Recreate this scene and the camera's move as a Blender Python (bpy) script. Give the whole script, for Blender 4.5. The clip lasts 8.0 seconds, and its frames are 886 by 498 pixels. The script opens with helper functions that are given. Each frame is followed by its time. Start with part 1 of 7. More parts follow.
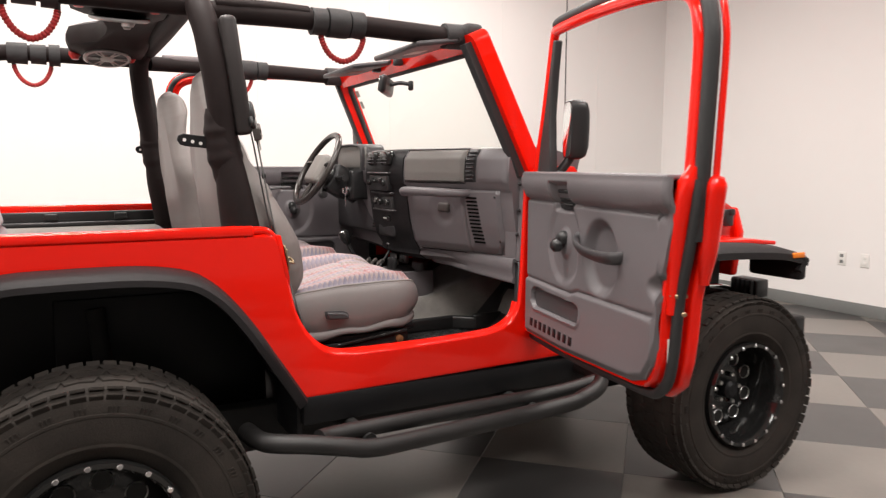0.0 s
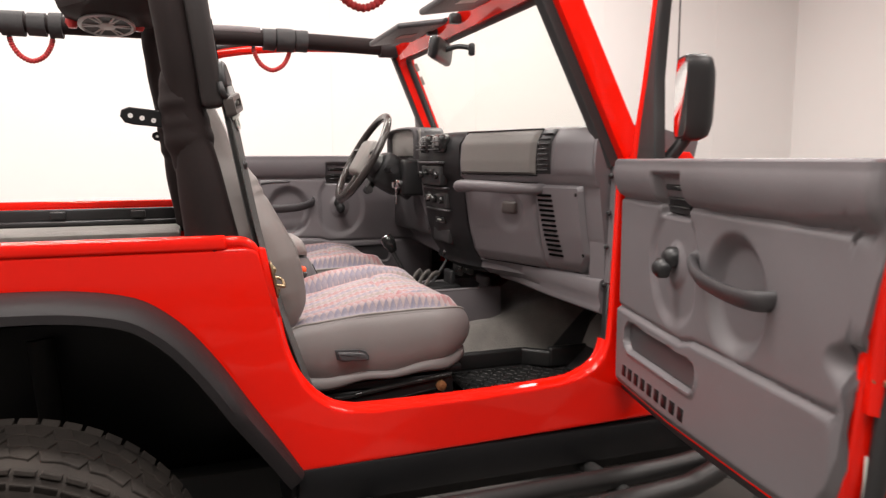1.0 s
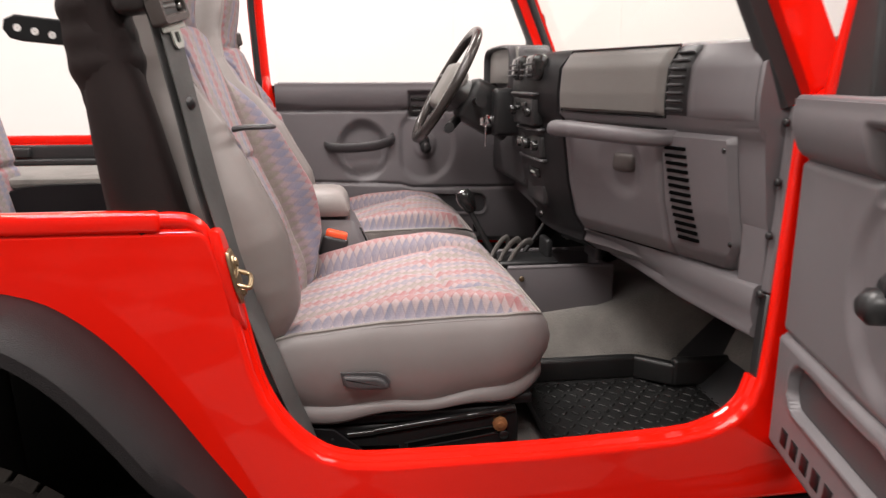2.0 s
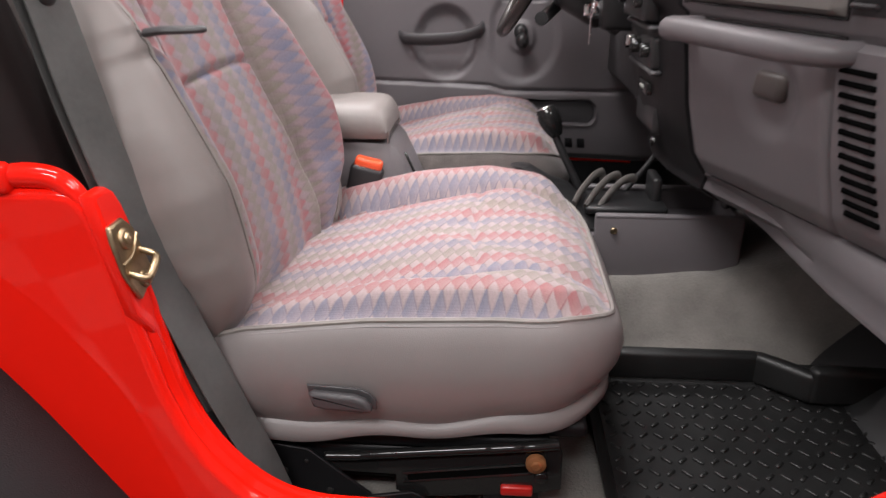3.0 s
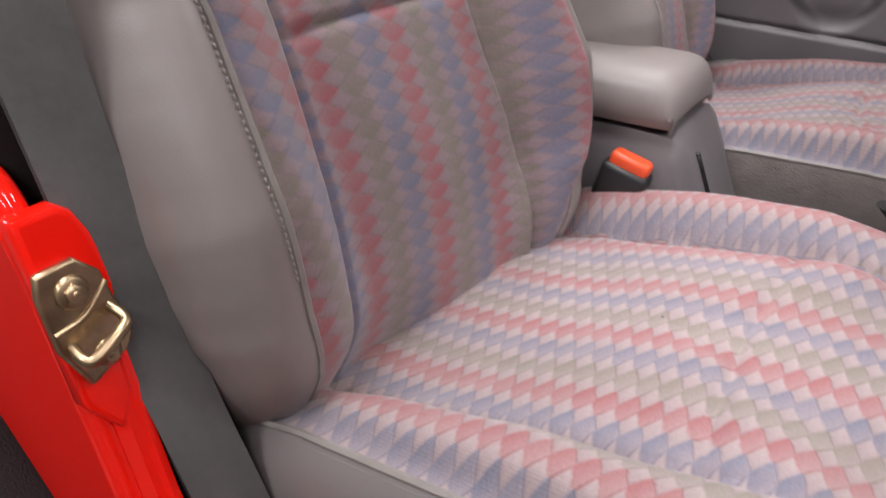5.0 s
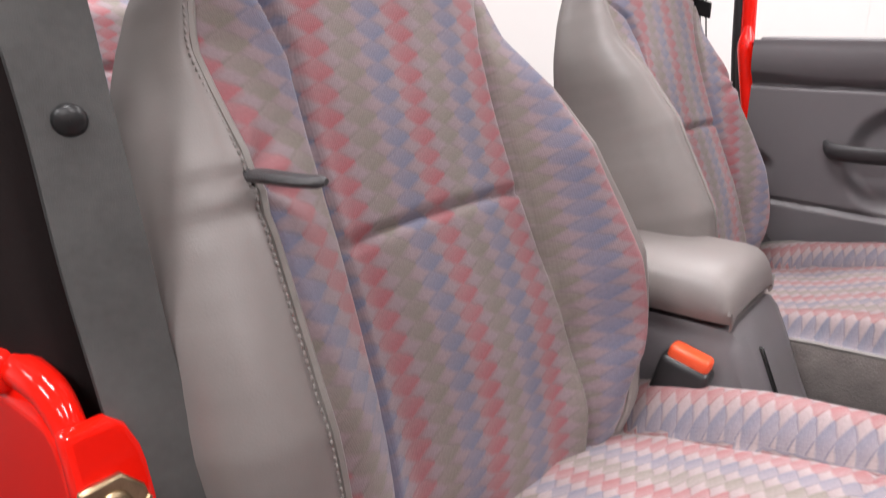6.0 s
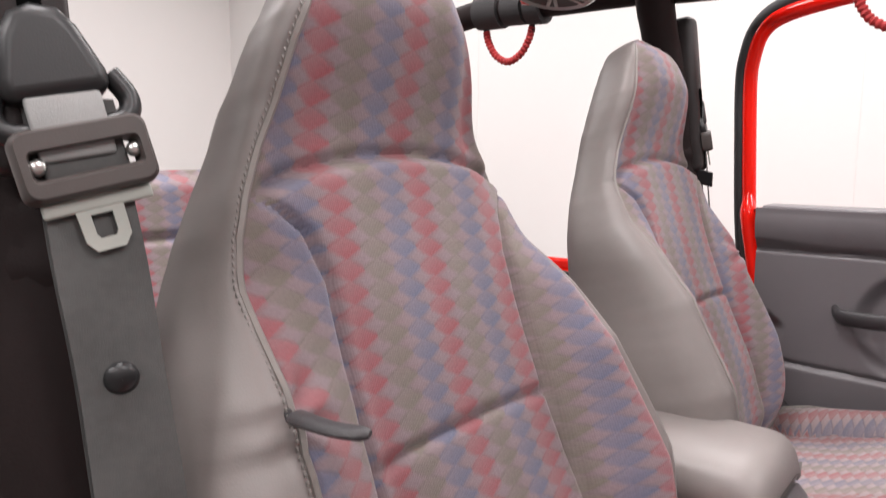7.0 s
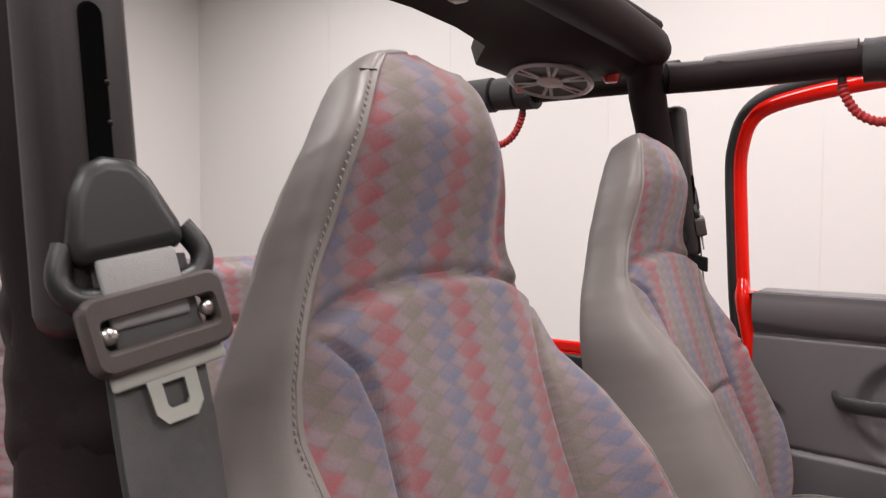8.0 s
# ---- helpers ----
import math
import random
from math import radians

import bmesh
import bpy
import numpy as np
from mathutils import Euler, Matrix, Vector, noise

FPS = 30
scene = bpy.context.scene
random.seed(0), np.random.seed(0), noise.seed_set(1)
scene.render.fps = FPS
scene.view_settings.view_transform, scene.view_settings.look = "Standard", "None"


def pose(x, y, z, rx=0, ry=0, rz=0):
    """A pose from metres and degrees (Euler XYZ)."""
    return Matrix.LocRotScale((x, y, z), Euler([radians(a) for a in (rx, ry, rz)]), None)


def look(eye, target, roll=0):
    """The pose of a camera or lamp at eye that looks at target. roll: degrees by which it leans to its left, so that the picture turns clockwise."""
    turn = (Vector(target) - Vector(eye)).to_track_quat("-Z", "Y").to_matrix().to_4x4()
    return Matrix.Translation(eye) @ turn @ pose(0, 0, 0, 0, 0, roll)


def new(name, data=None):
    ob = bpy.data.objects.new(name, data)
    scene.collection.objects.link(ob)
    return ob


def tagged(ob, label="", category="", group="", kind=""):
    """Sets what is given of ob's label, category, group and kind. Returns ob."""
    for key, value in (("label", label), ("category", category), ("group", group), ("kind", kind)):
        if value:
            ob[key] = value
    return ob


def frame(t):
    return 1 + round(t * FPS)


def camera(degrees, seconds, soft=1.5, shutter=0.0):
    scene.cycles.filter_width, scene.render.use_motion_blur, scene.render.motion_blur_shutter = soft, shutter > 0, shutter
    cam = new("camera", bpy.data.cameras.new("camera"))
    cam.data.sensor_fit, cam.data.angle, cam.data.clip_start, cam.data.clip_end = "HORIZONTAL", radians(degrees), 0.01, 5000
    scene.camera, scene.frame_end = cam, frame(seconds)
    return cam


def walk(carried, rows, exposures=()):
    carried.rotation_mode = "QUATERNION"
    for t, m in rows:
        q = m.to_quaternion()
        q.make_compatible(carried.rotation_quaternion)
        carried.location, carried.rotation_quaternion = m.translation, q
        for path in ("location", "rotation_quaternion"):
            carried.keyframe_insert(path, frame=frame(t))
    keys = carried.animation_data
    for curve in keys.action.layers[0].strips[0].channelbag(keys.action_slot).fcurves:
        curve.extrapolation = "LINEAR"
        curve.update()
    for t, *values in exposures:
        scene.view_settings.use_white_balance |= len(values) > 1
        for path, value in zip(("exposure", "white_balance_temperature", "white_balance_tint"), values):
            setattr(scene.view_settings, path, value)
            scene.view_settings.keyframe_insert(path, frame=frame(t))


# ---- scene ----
cam = camera(63.6, 8.0, 1.3, 0.35)
PATH = [
    (0, (-0.556, -2.743, 1.268), (0.369, -0.984, 1.041), 0.1),
    (0.5, (-0.382, -2.474, 1.253), (0.455, -0.671, 1.028), 0.1),
    (1, (-0.163, -2.224, 1.254), (0.498, -0.353, 1.006), -0.15),
    (1.5, (0.02, -1.974, 1.25), (0.462, -0.048, 0.94), -0.5),
    (1.7, (0.081, -1.867, 1.263), (0.44, 0.066, 0.894), -0.4),
    (2.8, (0.298, -1.396, 1.279), (0.27, 0.479, 0.585), 0.42),
    (3, (0.334, -1.328, 1.278), (0.207, 0.514, 0.51), -0.08),
    (3.5, (0.378, -1.169, 1.262), (0.104, 0.562, 0.298), 0.28),
    (4, (0.389, -1.034, 1.255), (-0.075, 0.568, 0.152), 1.28),
    (4.2, (0.386, -0.994, 1.251), (-0.183, 0.564, 0.133), 1.39),
    (5.3, (0.359, -0.885, 1.268), (-0.7, 0.559, 0.377), 0.4),
    (5.5, (0.365, -0.884, 1.273), (-0.749, 0.571, 0.472), 0.03),
    (6, (0.354, -0.881, 1.296), (-0.825, 0.617, 0.692), 0.14),
    (6.5, (0.344, -0.881, 1.33), (-0.872, 0.651, 0.912), 0.28),
    (7, (0.328, -0.89, 1.37), (-0.899, 0.668, 1.106), 0.32),
    (7.5, (0.308, -0.898, 1.406), (-0.885, 0.698, 1.235), 0.34),
    (8, (0.253, -0.911, 1.421), (-0.899, 0.721, 1.325), 0.31),
]
walk(cam, [(t, look(eye, target, roll)) for t, eye, target, roll in PATH], [(0, 0.0, 6550, 11), (1.5, 0.0, 6600, 12.5), (3.5, -0.07, 6150, 12), (5.5, -0.34, 6150, 12.5), (6, -0.09, 6150, 12.5), (7, -0.15, 6250, 13.5), (8, -0.49, 6370, 13.5)])

# ---- world and large lights ----
world = bpy.data.worlds.new("world")
scene.world = world
world.use_nodes = True
world.node_tree.nodes["Background"].inputs[0].default_value = (0.9, 0.93, 1.0, 1)
world.node_tree.nodes["Background"].inputs[1].default_value = 0.05

CEILING = 3.6
LAMP_POWER = 66.0


# ---- materials ----
def material(name, base, rough=0.5, metal=0.0, vary=0.12, vary_scale=6.0, grain=0.0, grain_scale=400.0, coat=0.0, second=None,
             spec=0.5, rough_vary=0.08, sheen=0.0):
    """A node material with colour variation at two scales and a fine relief."""
    m = bpy.data.materials.new(name)
    m.use_nodes = True
    nt = m.node_tree
    bsdf = nt.nodes["Principled BSDF"]
    tc = nt.nodes.new("ShaderNodeTexCoord")
    big = nt.nodes.new("ShaderNodeTexNoise")
    big.inputs["Scale"].default_value = vary_scale
    big.inputs["Detail"].default_value = 6
    nt.links.new(tc.outputs["Object"], big.inputs["Vector"])
    fine = nt.nodes.new("ShaderNodeTexNoise")
    fine.inputs["Scale"].default_value = vary_scale * 14
    fine.inputs["Detail"].default_value = 3
    nt.links.new(tc.outputs["Object"], fine.inputs["Vector"])
    ramp = nt.nodes.new("ShaderNodeMix")
    ramp.data_type = "RGBA"
    lo = second if second else tuple(c * (1 - vary) for c in base)
    ramp.inputs[6].default_value = (*lo, 1)
    ramp.inputs[7].default_value = (*[min(1, c * (1 + vary * 0.6)) for c in base], 1)
    add = nt.nodes.new("ShaderNodeMath")
    add.operation = "MULTIPLY_ADD"
    add.inputs[1].default_value = 0.35
    nt.links.new(fine.outputs["Fac"], add.inputs[0])
    mul = nt.nodes.new("ShaderNodeMath")
    mul.operation = "MULTIPLY_ADD"
    mul.inputs[1].default_value = 1.5
    mul.inputs[2].default_value = -0.42
    nt.links.new(big.outputs["Fac"], mul.inputs[0])
    nt.links.new(mul.outputs[0], add.inputs[2])
    nt.links.new(add.outputs[0], ramp.inputs[0])
    nt.links.new(ramp.outputs[2], bsdf.inputs["Base Color"])
    rr = nt.nodes.new("ShaderNodeMapRange")
    rr.inputs[3].default_value = max(0.02, rough - rough_vary)
    rr.inputs[4].default_value = min(1, rough + rough_vary)
    nt.links.new(big.outputs["Fac"], rr.inputs[0])
    nt.links.new(rr.outputs[0], bsdf.inputs["Roughness"])
    bsdf.inputs["Metallic"].default_value = metal
    bsdf.inputs["Specular IOR Level"].default_value = spec
    bsdf.inputs["Coat Weight"].default_value = coat
    bsdf.inputs["Coat Roughness"].default_value = 0.04
    bsdf.inputs["Sheen Weight"].default_value = sheen
    if grain:
        g = nt.nodes.new("ShaderNodeTexNoise")
        g.inputs["Scale"].default_value = grain_scale
        g.inputs["Detail"].default_value = 4
        nt.links.new(tc.outputs["Object"], g.inputs["Vector"])
        b = nt.nodes.new("ShaderNodeBump")
        b.inputs["Strength"].default_value = grain
        b.inputs["Distance"].default_value = 0.002
        nt.links.new(g.outputs["Fac"], b.inputs["Height"])
        nt.links.new(b.outputs[0], bsdf.inputs["Normal"])
    return m


def fabric_material(name, column_w, pitch, lean, ground, blue, red, olive, soft, relief, crisp):
    """Woven seat cloth: a lattice of long diamonds, coloured column by column, each shaded from a sharp edge to a faded one."""
    m = bpy.data.materials.new(name)
    m.use_nodes = True
    nt = m.node_tree
    bsdf = nt.nodes["Principled BSDF"]
    uv = nt.nodes.new("ShaderNodeUVMap")
    uv.uv_map = "cloth"

    def noisy(scale, detail):
        n = nt.nodes.new("ShaderNodeTexNoise")
        n.inputs["Scale"].default_value = scale
        n.inputs["Detail"].default_value = detail
        nt.links.new(uv.outputs[0], n.inputs["Vector"])
        return n.outputs["Fac"]

    def op(kind, a, b=None, c=None):
        n = nt.nodes.new("ShaderNodeMath")
        n.operation = kind
        for i, v in enumerate((a, b, c)):
            if v is None:
                continue
            if isinstance(v, (int, float)):
                n.inputs[i].default_value = v
            else:
                nt.links.new(v, n.inputs[i])
        return n.outputs[0]

    def blend(fac, a, b, kind="MIX"):
        n = nt.nodes.new("ShaderNodeMix")
        n.data_type, n.blend_type = "RGBA", kind
        for i, v in ((0, fac), (6, a), (7, b)):
            if isinstance(v, tuple):
                n.inputs[i].default_value = (*v, 1)
            elif isinstance(v, (int, float)):
                n.inputs[i].default_value = v
            else:
                nt.links.new(v, n.inputs[i])
        return n.outputs[2]

    sep = nt.nodes.new("ShaderNodeSeparateXYZ")
    nt.links.new(uv.outputs[0], sep.inputs[0])
    wob = op("MULTIPLY_ADD", noisy(150, 3), 0.0030, -0.0015)
    # each weft thread ends a little further in or out than the next
    row = nt.nodes.new("ShaderNodeCombineXYZ")
    nt.links.new(op("MULTIPLY", sep.outputs[0], 90.0), row.inputs[0])
    nt.links.new(op("MULTIPLY", sep.outputs[1], 900.0), row.inputs[1])
    comb = nt.nodes.new("ShaderNodeTexNoise")
    comb.inputs["Scale"].default_value = 1.0
    comb.inputs["Detail"].default_value = 1.0
    nt.links.new(row.outputs[0], comb.inputs["Vector"])
    fringe = op("MULTIPLY_ADD", comb.outputs["Fac"], 0.018 * (1 - crisp), -0.009 * (1 - crisp))
    u = op("DIVIDE", op("ADD", op("ADD", sep.outputs[0], wob), fringe), column_w)
    v = op("MULTIPLY_ADD", u, lean, op("DIVIDE", op("ADD", sep.outputs[1], wob), pitch))
    a, b = op("ADD", u, v), op("SUBTRACT", u, v)
    fa, fb = op("FRACT", a), op("FRACT", b)
    k = op("ADD", op("FLOOR", a), op("FLOOR", b))
    odd = op("MODULO", op("ADD", k, 600.0), 2.0)
    low, high = op("MINIMUM", fa, fb), op("MINIMUM", op("SUBTRACT", 1.0, fa), op("SUBTRACT", 1.0, fb))
    inside = nt.nodes.new("ShaderNodeMapRange")
    inside.interpolation_type = "SMOOTHSTEP"
    inside.inputs[1].default_value, inside.inputs[2].default_value = -soft - 0.09, soft - 0.09
    sign = op("MULTIPLY_ADD", odd, -2.0, 1.0)
    nt.links.new(op("MULTIPLY", op("MINIMUM", low, high), sign), inside.inputs[0])
    # a ground diamond takes its rim's tint from the nearer coloured neighbour
    near = op("MULTIPLY_ADD", op("GREATER_THAN", high, low), -2.0, 1.0)
    column = op("DIVIDE", op("MULTIPLY_ADD", odd, near, k), 2.0)
    third = op("MODULO", op("ADD", op("FLOOR", op("ADD", column, 0.25)), 300.0), 3.0)
    ramp = nt.nodes.new("ShaderNodeValToRGB")
    ramp.color_ramp.interpolation = "CONSTANT"
    ramp.color_ramp.elements[0].color = (*blue, 1)
    ramp.color_ramp.elements[1].position = 0.4
    ramp.color_ramp.elements[1].color = (*red, 1)
    e = ramp.color_ramp.elements.new(0.8)
    e.color = (*olive, 1)
    nt.links.new(op("DIVIDE", op("ADD", third, 0.2), 2.4), ramp.inputs[0])
    cell = nt.nodes.new("ShaderNodeCombineXYZ")
    nt.links.new(op("FLOOR", a), cell.inputs[0])
    nt.links.new(op("FLOOR", b), cell.inputs[1])
    chance = nt.nodes.new("ShaderNodeTexWhiteNoise")
    nt.links.new(cell.outputs[0], chance.inputs["Vector"])
    weave, thread = noisy(900, 2), noisy(330, 2)
    shade = op("MULTIPLY_ADD", fb, 0.42, 0.52)
    strength = op("MULTIPLY", op("MULTIPLY", shade, op("MULTIPLY_ADD", weave, 0.7, 0.62)), op("MULTIPLY_ADD", chance.outputs["Value"], 0.22 * crisp, 0.95 - 0.11 * crisp))
    colour = blend(op("MULTIPLY", inside.outputs[0], strength), ground, ramp.outputs[0])
    # ground diamonds fade the other way
    pale = op("MULTIPLY", op("MULTIPLY", odd, op("SUBTRACT", 1.0, fa)), 0.55 * crisp)
    colour = blend(pale, colour, (0.62, 0.58, 0.60), "MULTIPLY")
    colour = blend(op("MULTIPLY_ADD", thread, 1.0, -0.28), colour, (0.70, 0.69, 0.69), "MULTIPLY")
    colour = blend(op("MULTIPLY_ADD", noisy(9, 5), 0.9, -0.2), colour, (0.84, 0.80, 0.76), "MULTIPLY")
    nt.links.new(colour, bsdf.inputs["Base Color"])
    bsdf.inputs["Roughness"].default_value = 0.88
    bsdf.inputs["Specular IOR Level"].default_value = 0.25
    bsdf.inputs["Sheen Weight"].default_value = 0.25
    rib = op("SINE", op("MULTIPLY", sep.outputs[0], 2 * math.pi / 0.0019))
    height = op("ADD", op("MULTIPLY", rib, 0.08), op("MULTIPLY_ADD", op("MULTIPLY", shade, inside.outputs[0]), relief, op("MULTIPLY", weave, 0.8)))
    bump = nt.nodes.new("ShaderNodeBump")
    bump.inputs["Strength"].default_value = 0.5
    bump.inputs["Distance"].default_value = 0.0012
    nt.links.new(height, bump.inputs["Height"])
    nt.links.new(bump.outputs[0], bsdf.inputs["Normal"])
    return m


RED = material("red_paint", (0.90, 0.011, 0.003), 0.28, vary=0.04, vary_scale=2.0, coat=0.9, rough_vary=0.04, spec=0.02)
DARK_RED = material("red_inner_paint", (0.55, 0.010, 0.006), 0.4, vary=0.1, coat=0.6)
BLACK_PAINT = material("black_paint", (0.008, 0.008, 0.009), 0.45, vary=0.3, vary_scale=5, grain=0.12, grain_scale=350, spec=0.3)
STEP_PAINT = material("black_powder_coat", (0.016, 0.0150, 0.0150), 0.48, vary=0.35, vary_scale=7, grain=0.2, grain_scale=500, spec=0.45)
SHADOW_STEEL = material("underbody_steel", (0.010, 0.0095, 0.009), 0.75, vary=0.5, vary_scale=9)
FLARE = material("textured_black_plastic", (0.016, 0.014, 0.015), 0.55, vary=0.3, vary_scale=8, grain=0.45, grain_scale=600, spec=0.22)
FASCIA = material("black_fascia_plastic", (0.012, 0.0115, 0.0125), 0.5, vary=0.15, vary_scale=6, grain=0.2, grain_scale=520, spec=0.25)
RUBBER = material("tyre_rubber", (0.034, 0.028, 0.024), 0.9, vary=0.45, vary_scale=7, grain=0.6, grain_scale=220, second=(0.013, 0.011, 0.010), spec=0.25)
SEAL = material("rubber_seal", (0.026, 0.026, 0.027), 0.6, vary=0.2, grain=0.1)
BAR_PAD = material("roll_bar_vinyl", (0.020, 0.0140, 0.0138), 0.6, spec=0.14, vary=0.28, vary_scale=9, grain=0.14, grain_scale=420)
PAD_FADED = material("faded_bar_pad", (0.115, 0.095, 0.098), 0.6, vary=0.2, vary_scale=12, grain=0.3, grain_scale=300)
STRAP_BLACK = material("nylon_wrap", (0.030, 0.028, 0.029), 0.7, vary=0.3, vary_scale=30, grain=0.5, grain_scale=500)
CORD = material("red_paracord", (0.40, 0.022, 0.022), 0.7, vary=0.35, vary_scale=90, grain=0.7, grain_scale=300)
VINYL = material("grey_vinyl", (0.235, 0.209, 0.200), 0.45, vary=0.1, vary_scale=7, grain=0.09, grain_scale=700)
VINYL_SIDE = material("grey_seat_side_vinyl", (0.225, 0.203, 0.200), 0.42, vary=0.08, vary_scale=5, grain=0.09, grain_scale=700)
FELT = material("fuzzy_grey_felt", (0.135, 0.115, 0.108), 0.95, vary=0.35, vary_scale=40, grain=0.9, grain_scale=420, sheen=0.4)
# flat black for slot inlays: paints the shade of holes that are not cut
SLOT_SHADE = material("painted_slot_shade", (0.004, 0.004, 0.004), 1.0, vary=0.2, spec=0.0)
ADJUSTER = material("dark_grey_adjuster_plastic", (0.033, 0.028, 0.028), 0.45, vary=0.15, vary_scale=8, grain=0.1, grain_scale=700, spec=0.3)
PIPING = material("stitched_piping", (0.27, 0.248, 0.232), 0.5, vary=0.2, vary_scale=60)
TRIM = material("grey_trim_plastic", (0.145, 0.133, 0.140), 0.42, vary=0.08, vary_scale=5, grain=0.14, grain_scale=800)
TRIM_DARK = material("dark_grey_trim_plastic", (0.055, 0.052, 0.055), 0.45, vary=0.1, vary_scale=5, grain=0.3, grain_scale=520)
GLOVE = material("grey_soft_dash_cover", (0.17, 0.158, 0.148), 0.5, vary=0.1, vary_scale=5, grain=0.35, grain_scale=420)
BLACK_TRIM = material("black_trim_plastic", (0.020, 0.020, 0.021), 0.38, vary=0.2, grain=0.05, grain_scale=900)
CARPET = material("grey_carpet", (0.185, 0.172, 0.157), 0.95, vary=0.4, vary_scale=16, grain=1.0, grain_scale=230, sheen=0.3)
RED_CARPET = material("red_carpet", (0.20, 0.012, 0.012), 0.95, vary=0.35, vary_scale=12, grain=0.9, grain_scale=330)
MAT_RUBBER = material("black_mat_rubber", (0.013, 0.013, 0.013), 0.42, vary=0.3, vary_scale=18, grain=0.15, grain_scale=300)
WEBBING = material("grey_belt_webbing", (0.104, 0.104, 0.102), 0.6, vary=0.5, vary_scale=11, grain=0.3, grain_scale=1500)
CHROME = material("chrome", (0.85, 0.85, 0.86), 0.12, metal=1.0, vary=0.05)
STEEL = material("bright_steel", (0.60, 0.60, 0.58), 0.28, metal=1.0, vary=0.15, vary_scale=30)
TONGUE = material("painted_tongue", (0.44, 0.46, 0.42), 0.35, vary=0.12, vary_scale=30)
GOLD = material("yellow_zinc", (0.52, 0.40, 0.25), 0.34, metal=1.0, vary=0.5, vary_scale=60)
RUST = material("rusty_bolt", (0.24, 0.095, 0.03), 0.75, vary=0.4, vary_scale=60)
ORANGE = material("orange_button", (0.85, 0.10, 0.03), 0.35, vary=0.05)
AMBER = material("amber_lens", (0.85, 0.22, 0.02), 0.2, vary=0.05)
SILVER = material("silver_grille", (0.46, 0.45, 0.44), 0.35, metal=0.7, vary=0.1)
KNOB = material("gloss_black", (0.014, 0.014, 0.014), 0.12, vary=0.05)
LEATHER = material("steering_leather", (0.035, 0.030, 0.028), 0.22, vary=0.2, grain=0.2)
HORN = material("grey_horn_pad", (0.24, 0.225, 0.21), 0.5, vary=0.1, grain=0.2)
# only for the unseen right wall: grey so that less light bounces back
LOW_BOUNCE_WALL = material("grey_low_bounce_wall", (0.30, 0.29, 0.28), 0.8, vary=0.05, vary_scale=0.7, grain=0.08, grain_scale=90)
WALL = material("white_wall_paint", (0.80, 0.775, 0.76), 0.75, vary=0.025, vary_scale=0.7, grain=0.08, grain_scale=90)
BASEBOARD = material("grey_baseboard", (0.17, 0.175, 0.17), 0.6, vary=0.1)
CEIL = material("ceiling_paint", (0.78, 0.78, 0.77), 0.9, vary=0.03, vary_scale=0.8)
PLATE = material("white_plate", (0.75, 0.73, 0.70), 0.4, vary=0.04)
GRIP = material("brownish_grip_plastic", (0.075, 0.063, 0.059), 0.42, vary=0.12, vary_scale=20, grain=0.08, grain_scale=900)
LABEL_PINK = material("faded_pink_label", (0.30, 0.17, 0.15), 0.7, vary=0.3, vary_scale=60)
WEB_PALE = material("pale_belt_webbing", (0.30, 0.30, 0.295), 0.45, vary=0.15, vary_scale=20, grain=0.3, grain_scale=1500)
STICKER = material("paper_sticker", (0.62, 0.61, 0.56), 0.7, vary=0.3, vary_scale=60)
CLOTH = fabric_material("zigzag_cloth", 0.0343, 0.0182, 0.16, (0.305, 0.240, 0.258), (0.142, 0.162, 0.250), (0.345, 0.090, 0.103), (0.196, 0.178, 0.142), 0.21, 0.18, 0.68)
# the backrest's cloth again, its ground paler: top light painted into the colour
LIT_CUSHION_CLOTH = fabric_material("lit_zigzag_cushion_cloth", 0.0302, 0.0167, -0.22, (0.430, 0.352, 0.356), (0.175, 0.182, 0.252), (0.335, 0.112, 0.120), (0.222, 0.200, 0.166), 0.11, 0.9, 1.0)


def tile_material(name, base, base2):
    m = material(name, base, 0.33, vary=0.2, vary_scale=2.2, grain=0.06, grain_scale=60, second=base2, rough_vary=0.12)
    nt = m.node_tree
    info = nt.nodes.new("ShaderNodeObjectInfo")
    mix = [n for n in nt.nodes if n.bl_idname == "ShaderNodeMix"][0]
    hsv = nt.nodes.new("ShaderNodeHueSaturation")
    mr = nt.nodes.new("ShaderNodeMapRange")
    mr.inputs[3].default_value, mr.inputs[4].default_value = 0.9, 1.1
    nt.links.new(info.outputs["Random"], mr.inputs[0])
    nt.links.new(mr.outputs[0], hsv.inputs["Value"])
    nt.links.new(mix.outputs[2], hsv.inputs["Color"])
    nt.links.new(hsv.outputs[0], nt.nodes["Principled BSDF"].inputs["Base Color"])
    return m


TILE_LIGHT = tile_material("light_floor_tile", (0.19, 0.171, 0.154), (0.14, 0.126, 0.114))
TILE_DARK = tile_material("dark_floor_tile", (0.058, 0.055, 0.054), (0.042, 0.04, 0.039))


def glass_material(name, tint):
    m = bpy.data.materials.new(name)
    m.use_nodes = True
    b = m.node_tree.nodes["Principled BSDF"]
    b.inputs["Base Color"].default_value = (*tint, 1)
    b.inputs["Roughness"].default_value = 0.01
    b.inputs["Transmission Weight"].default_value = 1.0
    b.inputs["IOR"].default_value = 1.08
    return m


GLASS = glass_material("tinted_glass", (0.93, 0.965, 0.935))
MIRROR = material("mirror_glass", (0.75, 0.76, 0.77), 0.03, metal=1.0, vary=0.02, rough_vary=0.01)


